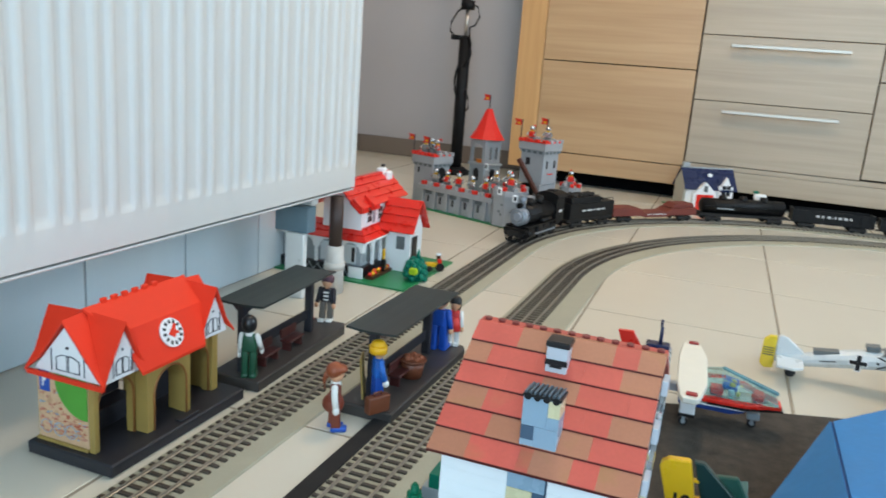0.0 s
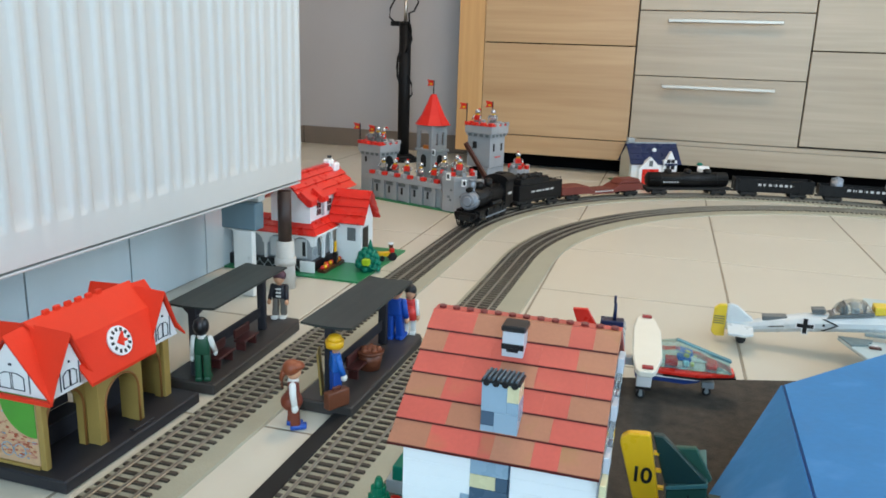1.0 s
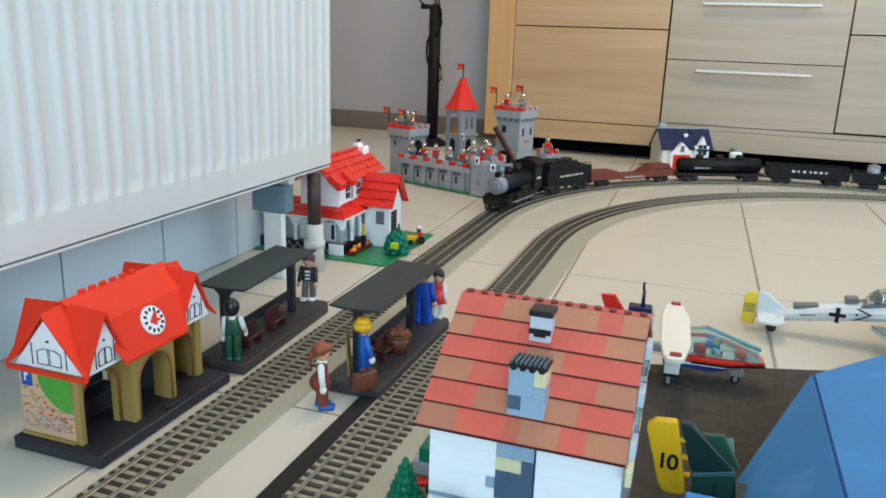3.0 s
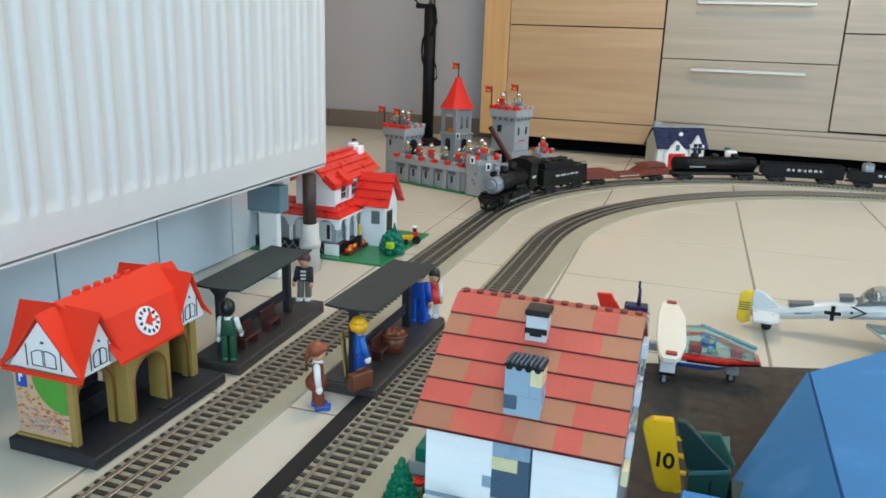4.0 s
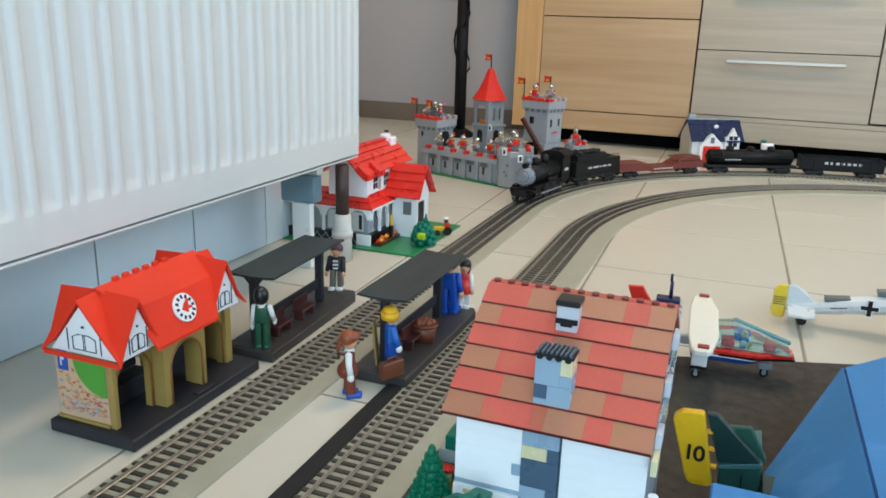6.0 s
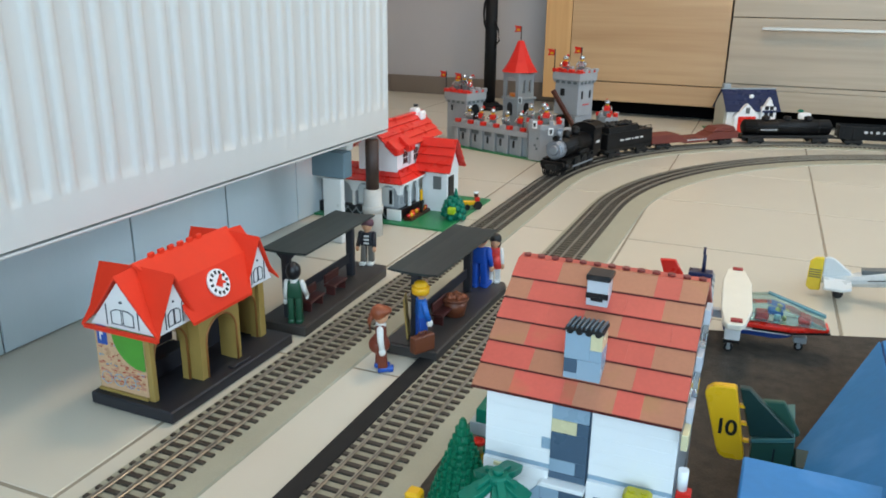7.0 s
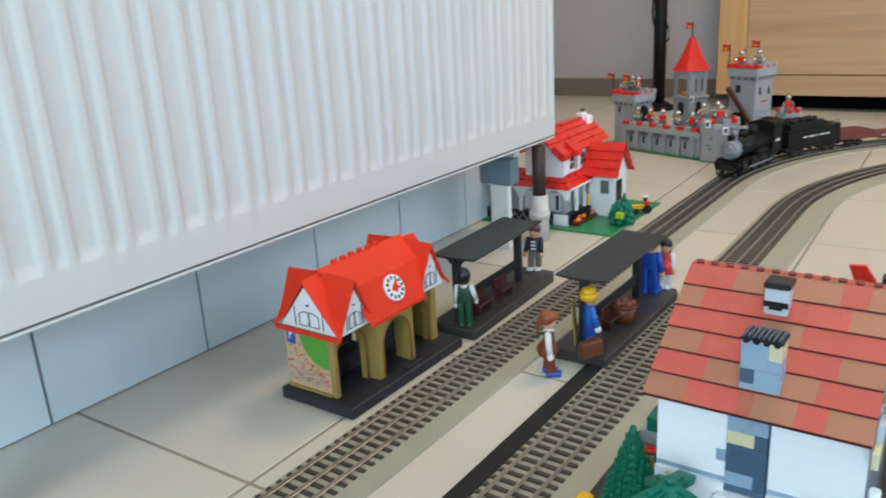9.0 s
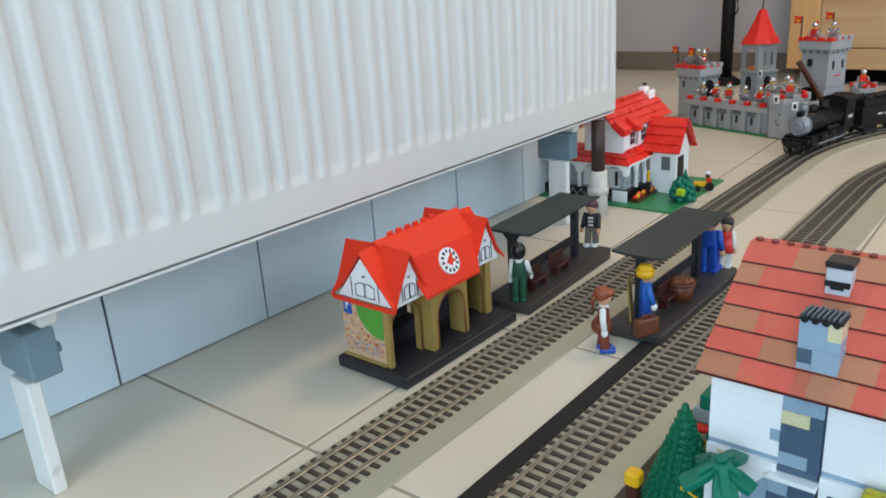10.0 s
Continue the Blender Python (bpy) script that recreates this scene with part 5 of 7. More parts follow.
def fighter():
    th = thing("toy_fighter", pose(0.122, 1.138, 0, 0, 0, -1), "light grey brick fighter aeroplane with yellow rudder", "toy aeroplane")
    b = Build()
    secs = [(0.0, 0.024, 0.006, 0.006), (0.03, 0.0265, 0.0095, 0.009), (0.06, 0.0335, 0.013, 0.0115), (0.1, 0.0420, 0.0165, 0.0130), (0.14, 0.0475, 0.0190, 0.0130), (0.18, 0.0530, 0.020, 0.0135), (0.24, 0.0580, 0.020, 0.015), (0.30, 0.059, 0.014, 0.012)]
    base, seg = len(b.v), 12
    for x, z, ry, rz in secs:
        for k in range(seg):
            a = (k + 0.5) * math.tau / seg
            b.v.append(Vector((x, ry * math.cos(a) * 1.05, z + rz * math.sin(a))))
    for i in range(len(secs) - 1):
        for k in range(seg):
            p, q = base + i * seg + k, base + i * seg + (k + 1) % seg
            b.f.append([p, q, q + seg, p + seg])
            b.m.append(0)
            b.s.append(False)
    b.f += [[base + k for k in range(seg)], [base + (len(secs) - 1) * seg + k for k in range(seg)]]
    b.m += [0, 0]
    b.s += [False, False]
    part("fuselage", b, M_BWHITEG, th)
    part("tail_fin", Build().prism([(-0.001, 0.018), (0.04, 0.03), (0.034, 0.037), (0.012, 0.054), (0.004, 0.0565), (-0.001, 0.0545)], -0.004, 0.004, "y", bevel=0.001), M_BWHITEG, th)
    ru = part("rudder", Build().prism([(-0.0015, 0.008), (-0.0015, 0.0545), (-0.012, 0.0535), (-0.0185, 0.047), (-0.0195, 0.012), (-0.013, 0.0065)], -0.004, 0.004, "y", bevel=0.0012), M_BYELLL, th, "yellow rudder")
    bars = Build()
    for k in range(4):
        bars.box((-0.018, -0.0046, 0.026 + k * 0.0034), (-0.003, -0.0041, 0.0272 + k * 0.0034))
    part("rudder_print", bars, M_TRIM, ru)
    part("tailplane", Build().prism([(0.0, -0.05), (0.022, -0.052), (0.034, -0.042), (0.036, 0.042), (0.022, 0.05), (0.0, 0.048)], 0.025, 0.029, "z", bevel=0.001), M_BWHITEG, th)
    part("tail_wheel", Build().cyl((0.0215, -0.004, 0.0068), 0.0066, 0.008, "y", 14).box((0.019, -0.002, 0.010), (0.025, 0.002, 0.0185)), M_BLACK, th)
    for xa, xb, z in ((0.046, 0.078, 0.0335), (0.108, 0.125, 0.0445)):
        part("spine_brick", Build().box((xa, -0.008, 0), (xb, 0.008, 0.006), bevel=0.0008, m=pose(0, 0, z, 0, -7, 0)), M_BDGREYN, th)
    part("cockpit_sill", Build().prism([(0.124, 0.0540), (0.181, 0.0655), (0.181, 0.0705), (0.130, 0.0595)], -0.0150, 0.0150, "y", bevel=0.0006), M_BDGREYN, th, "dark grey cockpit sill")
    part("canopy", Build().prism([(0.1325, 0.0602), (0.139, 0.0725), (0.1555, 0.0805), (0.173, 0.0790), (0.180, 0.0712)], -0.0135, 0.0135, "y", bevel=0.002), M_CLEAR, th, "clear cockpit hood")
    part("cockpit", Build().box((0.141, -0.009, 0.0628), (0.150, 0.009, 0.0735), 0, 0.001).box((0.155, -0.008, 0.0655), (0.164, 0.008, 0.0725), 1, 0.001), [M_BDGREYN, M_BGREY], th, "grey cockpit bricks")
    part("canopy_frame", Build().box((0.1455, -0.014, 0.0630), (0.1470, 0.014, 0.0768)), M_BDGREYN, th)
    part("canopy_frame", Build().box((0.1690, -0.014, 0.0685), (0.1705, 0.014, 0.0795)), M_BDGREYN, th)
    part("nose_deck", Build().prism([(0.1815, 0.0660), (0.262, 0.0770), (0.262, 0.0835), (0.1815, 0.0775)], -0.0125, 0.0125, "y", bevel=0.0012), M_BYELLL, th, "yellow cowling deck")
    for s in (-1, 1):
        wing = part("wing", Build().prism([(0.141 if s < 0 else 0.18, s * 0.017), (0.24, s * 0.017), (0.232, s * 0.165), (0.172 if s < 0 else 0.2, s * 0.165)], 0.026, 0.0305, "z", bevel=0.0012, m=pose(0, 0, 0, s * 4, 0, 0)), M_WINGL, th, "pale grey wing")
        if s < 0:
            tilt = pose(0, 0, 0, -4, 0, 0)
            part("camouflage_panel", Build().prism([(0.1415, -0.018), (0.184, -0.018), (0.180, -0.033), (0.1745, -0.036), (0.1735, -0.048), (0.151, -0.060)], 0.0306, 0.0325, "z", bevel=0.0005, m=tilt), M_WINGG, wing, "darker grey-green panel")
            part("panel_brick", Build().box((0.172, -0.062, 0.0306), (0.186, -0.055, 0.0335), bevel=0.0006, m=tilt), M_BROWNB, wing)
            part("panel_brick", Build().box((0.176, -0.054, 0.0306), (0.184, -0.049, 0.0340), bevel=0.0006, m=tilt), M_BWHITE, wing)

    def mark(pts, y, mt, nm):
        part(nm, Build().prism(pts, y - 0.0004, y, "y"), mt, th)
    cx, cz = 0.099, 0.0420
    for g, y, mt in ((0.0014, -0.0176, M_BWHITE), (0.0, -0.0181, M_BLACK)):
        a, w = 0.0105 + g, 0.0026 + g
        mark([(cx - a, cz - w), (cx - w, cz - w), (cx - w, cz - a), (cx + w, cz - a), (cx + w, cz - w), (cx + a, cz - w), (cx + a, cz + w), (cx + w, cz + w), (cx + w, cz + a), (cx - w, cz + a), (cx - w, cz + w), (cx - a, cz + w)], y, mt, "cross_mark")
    mark([(0.053, 0.0335), (0.073, 0.0368), (0.073, 0.0380), (0.053, 0.0347)], -0.0158, M_BLACK, "bar_mark")
    mark([(0.118, 0.0555), (0.122, 0.0560), (0.140, 0.0490), (0.122, 0.0390), (0.118, 0.0390), (0.1355, 0.0485)], -0.0212, M_BLACK, "chevron_mark")
    mark([(0.1195, 0.0485), (0.1225, 0.0485), (0.1225, 0.0455), (0.1195, 0.0455)], -0.0212, M_BLACK, "dot_mark")
    for y, z in ((-0.05, 0.029), (0.042, 0.029)):
        part("main_wheel", Build().cyl((0.225, y, 0.0105), 0.0102, 0.008, "y", 16).box((0.222, y + 0.003, 0.014), (0.228, y + 0.007, z + 0.001)), M_BLACK, th)


M_BWHITEG = surface("brick_very_light_grey", "d5dadb", 0.28, var=0.04, scale=40)
M_WINGL = surface("brick_wing_pale", "b9c8ca", 0.3, var=0.05, scale=40)
M_WINGG = surface("brick_wing_grey_green", "7b8d92", 0.3, var=0.06, scale=40, dark="66797c", dark_at=0.52)
M_BYELLL = surface("brick_lemon", "e9c93a", 0.28, var=0.05, scale=40)
fighter()


def green_plane():
    th = thing("toy_biplane", pose(0, 0.60, 0.0034, 0, 0, 0), "dark green brick aeroplane with yellow rudder", "toy aeroplane")
    pts = [(0.0118, 0.091), (0.0125, 0.0952), (0.018, 0.0995), (0.0335, 0.101), (0.0351, 0.099), (0.0469, 0.0405), (0.044, 0.0385), (0.032, 0.0378), (0.0275, 0.0405), (0.025, 0.046)]
    ru = part("rudder", Build().prism(pts, -0.008, 0.0, "y", bevel=0.001), M_BYELL, th, "yellow rudder with black numerals")
    lettering("numeral", "10", 0.0185, 0.0003, M_BLACK, ru, pose(0.0305, -0.0084, 0.0655, 90, 0, 0), "black numerals")
    for u in (0.25, 0.5, 0.75):
        x, z = 0.0352 + (0.0469 - 0.0352) * u, 0.099 - 0.0585 * u
        part("hinge", Build().box((x, -0.007, z), (x + 0.0045, -0.003, z + 0.0022)), M_BYELL, ru)
    part("tail_fin", Build().prism([(0.0365, 0.1010), (0.0443, 0.1012), (0.0800, 0.0686), (0.0795, 0.0656), (0.0485, 0.0606)], -0.007, 0.0, "y", bevel=0.001), M_DGREEN, th)
    part("fin_brace", Build().prism([(0.0540, 0.0900), (0.0700, 0.0920), (0.0845, 0.0665), (0.0810, 0.0635)], 0.0005, 0.006, "y", bevel=0.001), M_LGREEN, th)
    part("tailplane", Build().prism([(0.0495, 0.0560), (0.0502, 0.0598), (0.0806, 0.0680), (0.0812, 0.0640)], -0.008, 0.05, "y", bevel=0.0006), M_TEAL, th, "teal edge of the tailplane")
    tb = part("tail_box", Build().prism([(0.0510, 0.028), (0.0507, 0.0552), (0.0810, 0.0632), (0.0815, 0.030)], -0.006, 0.03, "y", bevel=0.0008), M_LGREEN, th)
    part("slot", Build().box((0.0668, -0.0068, 0.036), (0.0682, -0.0062, 0.0545)), M_BLACK, tb)
    part("fuselage", Build().prism([(0.0822, 0.03), (0.0822, 0.0495), (0.1, 0.0495), (0.2, 0.056), (0.2, 0.012), (0.1, 0.02)], -0.018, 0.012, "y", bevel=0.0015), M_DGREEN, th)
    part("tail_skid", Build().box((0.052, -0.004, 0.0), (0.06, 0.0, 0.0278)), M_BLACK, th)
    part("undercarriage", Build().cyl((0.15, -0.03, 0.013), 0.0128, 0.009, "y", 16).cyl((0.15, 0.02, 0.013), 0.0128, 0.009, "y", 16).cyl((0.15, -0.022, 0.0125), 0.002, 0.045, "y", 8), M_BLACK, th)


M_DGREEN = surface("brick_bottle_green", "1d3631", 0.3, var=0.08, scale=40)
M_LGREEN = surface("brick_green_pale", "2c5142", 0.3, var=0.05, scale=40)
M_TEAL = surface("brick_teal", "467270", 0.3, var=0.05, scale=40)
green_plane()


# ---- big blue box lid ----
def blue_box():
    th = thing("blue_box", pose(0, 0, 0), "large plain blue card box with one sloping side", "box")

    def sheet(name, q, mt):
        q = [Vector(p) for p in q]
        n = (q[1] - q[0]).cross(q[2] - q[0]).normalized() * 0.002
        k = len(q)
        b = Build()
        b.v += q + [p - n for p in q]
        b.f += [list(range(k)), list(range(2 * k - 1, k - 1, -1))] + [[i, i + k, (i + 1) % k + k, (i + 1) % k] for i in range(k)]
        b.m += [0] * (k + 2)
        b.s += [False] * (k + 2)
        return part(name, b, mt, th)
    A, B, D, C, E = (0.1522, 0.781, 0.085), (0.1365, 0.37, 0.123), (0.0442, 0.528, 0.014), (0.2937, 0.939, 0.085), (0.50, 0.40, 0.12)
    sheet("sloping_side", [A, B, D], M_CLOTH)
    sheet("top", [(A[0] + 0.0015, A[1], A[2]), C, E, (B[0] + 0.0015, B[1], B[2])], M_CLOTH)
    sheet("far_side", [A, (0.2, 0.80, 0.0034), (0.2937, 0.934, 0.0034), C], M_CLOTH)
    sheet("right_side", [C, (0.2937, 0.934, 0.0034), (0.5, 0.40, 0.0034), E], M_CLOTH)
    sheet("near_side", [B, E, (0.5, 0.40, 0.0034), (0.14, 0.372, 0.0034)], M_CLOTH)
    part("lower_step", Build().box((0.0445, 0.30, 0.0034), (0.16, 0.503, 0.1), bevel=0.0012), M_CLOTH, th, "lower blue step of the box")
    part("fold", Build().tube([(B[0] + 0.0008, B[1], B[2] + 0.0002), (A[0] + 0.0008, A[1], A[2] + 0.0002)], 0.0007, seg=6), M_CLOTH_D, th)


blue_box()


# ---- red-roofed brick house ----
def tile_slope(th, name, o, u, v, rows, mt, thick=0.004, cut=0.0):
    """A roof plane from eave corner o along u (eave) and v (up the slope), in stepped courses; cut draws its far edge in towards the top."""
    o, u, v = Vector(o), Vector(u), Vector(v)
    n = u.cross(v).normalized()
    for r in range(rows):
        b = Build()
        p = o + v * (r / rows)
        q = o + v * ((r + 1.06) / rows)
        lo, hi = n * (thick * 0.95), n * (thick * 0.25)
        e = u.normalized()
        ua, ub = u - e * (cut * r / rows), u - e * (cut * min(1, (r + 1.06) / rows))
        b.v += [p, p + ua, q + ub, q, p + lo, p + ua + lo, q + ub + hi, q + hi]
        b.f += [[0, 3, 2, 1], [4, 5, 6, 7], [0, 1, 5, 4], [1, 2, 6, 5], [2, 3, 7, 6], [3, 0, 4, 7]]
        b.m += [0] * 6
        b.s += [False] * 6
        part(name, b, mt, th)


def red_house():
    th = thing("red_roofed_house", pose(-0.468, 1.198, 0, 0, 0, 0), "white brick villa with bright red tiled roofs on green plate", "toy house")
    part("baseplate", Build().box((-0.256, -0.012, 0.0003), (0.003, 0.224, 0.0035)), M_GRASS, th)
    z = 0.0036
    X0, XC, Y0, Y1 = -0.275, -0.089, 0.008, 0.2
    part("ground_wall", Build().box((X0, Y0 + 0.008, 0.0225), (XC - 0.008, Y0 + 0.016, 0.072)).box((XC - 0.016, Y0 + 0.0165, 0.0225), (XC - 0.008, Y1, 0.072)), M_BGREY, th, "light grey recessed wall")
    part("footing", Build().box((X0, Y0, z), (XC - 0.001, Y0 + 0.012, 0.022)).box((XC - 0.012, Y0 + 0.0125, z), (XC - 0.001, Y1, 0.022)), M_BLACK, th, "black trellis footing")
    for k in range(14):
        x = XC - 0.034 - k * 0.0085
        part("trellis_bar", Build().box((-0.0006, -0.0006, -0.0095), (0.0006, 0, 0.0095), m=pose(x, Y0 - 0.0003, 0.0125, 0, 42 if k % 2 else -42, 0)), M_BGREY, th)

    def scallops(n, length):
        """A white board whose lower edge is cut into round arches, standing on square posts."""
        w = length / n
        pts = [(0, 0.05)]
        for i in range(n):
            pts += [(i * w + w / 2 - 0.38 * w * math.cos(k * math.pi / 8), 0.05 + 0.016 * math.sin(k * math.pi / 8)) for k in range(9)]
        return pts + [(length, 0.05), (length, 0.0715), (0, 0.0715)]

    part("arch_board", Build().prism([(XC - a, c) for a, c in scallops(4, 0.187)], Y0 - 0.001, Y0 + 0.004, "y"), M_BWHITE, th)
    part("arch_board", Build().prism([(Y0 + 0.0045 + a, c) for a, c in scallops(2, 0.07)], XC - 0.004, XC + 0.001, "x"), M_BWHITE, th)
    for x, y in ((XC - 0.047, Y0 + 0.0015), (XC - 0.094, Y0 + 0.0015), (XC - 0.001, Y0 + 0.04), (XC - 0.001, Y0 + 0.074)):
        part("arch_post", Build().box((x - 0.0025, y - 0.0022, 0.0222), (x + 0.0025, y + 0.0022, 0.0497)), M_BWHITE, th)
    part("corner_block", Build().box((XC - 0.026, Y0 - 0.0035, z), (XC + 0.0025, Y0 - 0.0012, 0.024), bevel=0.0005), M_BWHITE, th)
    for x in (-0.165, -0.118):
        w = part("window", Build().box((x - 0.012, Y0 + 0.006, 0.026), (x + 0.012, Y0 + 0.0078, 0.06), bevel=0.0004), M_BWHITEG, th, "pale window panel")
        part("pane", Build().box((x + 0.004, Y0 + 0.0052, 0.03), (x + 0.010, Y0 + 0.0058, 0.056)), M_BLACK, w)
    part("side_window", Build().box((XC - 0.0078, 0.04, 0.026), (XC - 0.006, 0.06, 0.06), bevel=0.0004), M_BDGREYN, th)
    # lower pent roof
    tile_slope(th, "pent_tile", (X0, Y0 - 0.014, 0.072), (XC - X0 + 0.009, 0, 0), (0, 0.036, 0.025), 3, M_BRED, 0.003, 0.028)
    tile_slope(th, "pent_tile", (XC + 0.009, Y0 - 0.014, 0.072), (0, 0.1, 0), (-0.028, 0.036, 0.025), 3, M_BRED, 0.003, 0.03)
    part("soffit", Build().box((X0, Y0 - 0.01, 0.0705), (XC + 0.012, Y0 + 0.08, 0.0735)), M_BWHITE, th)
    # upper storey, gable to the front, its long eave over the porch side
    part("upper_wall", Build().prism([(-0.175, 0.0745), (-0.175, 0.134), (-0.137, 0.166), (-0.099, 0.134), (-0.099, 0.0745)], Y0 + 0.008, 0.186, "y"), M_BWHITE, th)
    tile_slope(th, "roof_tile", (-0.093, Y0 - 0.022, 0.1285), (0, 0.212, 0), (-0.044, 0, 0.042), 4, M_BRED, 0.004)
    tile_slope(th, "roof_tile", (-0.181, 0.198, 0.1285), (0, -0.212, 0), (0.044, 0, 0.042), 4, M_BRED, 0.004)
    part("ridge_tile", Build().box((-0.1425, Y0 - 0.022, 0.1695), (-0.1315, 0.198, 0.1740), bevel=0.001), M_BRED, th)
    part("chimney", Build().box((-0.146, 0.162, 0.163), (-0.130, 0.182, 0.181), bevel=0.003).box((-0.1298, 0.164, 0.158), (-0.119, 0.184, 0.1755), bevel=0.003), M_BWHITE, th)
    part("chimney_pot", Build().cyl((-0.136, 0.172, 0.1832), 0.0045, 0.004, seg=12), M_BLACK, th)
    for y in (-0.012, 0.034):
        part("eave_dormer", Build().prism([(-0.110, 0.140), (-0.090, 0.1235), (-0.083, 0.1245), (-0.0835, 0.134), (-0.103, 0.150)], y, y + 0.024, "y", bevel=0.0008), M_BRED, th)
    for y in (0.045, 0.088):
        w = part("upper_window", Build().box((-0.0989, y - 0.010, 0.098), (-0.0973, y + 0.010, 0.124)), M_BWHITE, th)
        for i in (-1, 1):
            for k in (0, 1):
                part("pane", Build().box((-0.0972, y + i * 0.0046 - 0.0034, 0.1000 + k * 0.0120), (-0.0965, y + i * 0.0046 + 0.0034, 0.1102 + k * 0.0120)), M_BLACK, w)
    part("shutter", Build().box((-0.0989, 0.060, 0.096), (-0.0970, 0.068, 0.124)), M_BGREY, th)
    # porch wing with a gable to the side
    part("porch_wall", Build().box((XC + 0.0025, 0.095, z), (-0.0445, 0.103, 0.08)), M_BWHITE, th)
    part("porch_gable", Build().prism([(0.093, z), (0.093, 0.084), (0.1185, 0.128), (0.149, 0.084), (0.149, z)], -0.044, -0.0365, "x"), M_BWHITE, th)
    part("porch_door", Build().box((-0.0362, 0.1, z), (-0.0348, 0.124, 0.070)), M_BLACK, th, "black porch doorway")
    part("porch_window", Build().box((-0.064, 0.0935, 0.046), (-0.048, 0.0948, 0.070)), M_BDGREYN, th)
    tile_slope(th, "porch_tile", (-0.096, 0.080, 0.0795), (0.071, 0, 0), (0, 0.036, 0.056), 4, M_BRED)
    tile_slope(th, "porch_tile", (-0.025, 0.157, 0.0795), (-0.071, 0, 0), (0, -0.039, 0.056), 4, M_BRED)
    part("figure_bricks", Build().box((-0.078, 0.06, z), (-0.07, 0.068, 0.03), 0, 0.001).box((-0.076, 0.061, 0.0302), (-0.072, 0.067, 0.05), 1, 0.001), [M_BLACK, M_BYELL], th)
    # flower bed along the side wall
    bed = part("flower_bed", Build().box((XC + 0.0045, 0.012, z), (XC + 0.02, 0.092, 0.009)), M_BROWNB, th)
    random.seed(12)
    for k in range(11):
        part("flower", Build().ball((XC + random.uniform(0.007, 0.018), 0.016 + k * 0.007, 0.0125), 0.004, 0, seg=8), (M_BRED, M_BYELL, M_BRED, M_ORANGE)[k % 4], bed)


M_ORANGE = surface("brick_orange", "e07a24", 0.3, var=0.05)
red_house()
bu = thing("toy_bush", pose(-0.478, 1.262, 0.0036), "rounded dark green toy bush with lime brick", "toy plant")
bb = Build()
random.seed(5)
for i in range(34):
    a, zz = i * 2.4, 0.004 + 0.034 * (i / 34)
    r = 0.0185 * math.sqrt(max(0.05, 1 - (i / 34) ** 2))
    bb.ball((r * math.cos(a), r * math.sin(a), zz), 0.0062, 0, seg=7)
bb.cyl((0, 0, 0), 0.014, 0.03, seg=12, r2=0.009).cyl((0.004, 0, 0.036), 0.006, 0.02, seg=10, r2=0.0012)
part("foliage", bb, M_LEAF, bu)
part("lime_brick", Build().box((-0.002, -0.0275, 0.014), (0.012, -0.016, 0.026), bevel=0.002), surface("brick_lime", "a3c11f", 0.3, var=0.05), bu, "lime green brick")
qd = thing("toy_tractor", pose(-0.4735, 1.335, 0.0036, 0, 0, 35) @ Matrix.Scale(0.68, 4), "small yellow and red toy tractor with white driver cap", "toy vehicle")
part("chassis", Build().box((-0.02, -0.008, 0.012), (0.012, 0.008, 0.024), 0, 0.001), M_BYELL, qd)
part("seat", Build().box((0.012, -0.008, 0.012), (0.024, 0.008, 0.034), 0, 0.001), M_BRED, qd)
for x, r in ((-0.012, 0.008), (0.018, 0.012)):
    for y in (-0.013, 0.009):
        part("wheel", Build().cyl((x, y, r), r, 0.004, "y", 14), M_BLACK, qd)
part("driver", Build().box((0.010, -0.005, 0.0342), (0.02, 0.005, 0.044), 0, 0.001).cyl((0.015, 0, 0.0442), 0.007, 0.006, seg=12, mi=1), [M_BROWNB, M_BWHITE], qd)


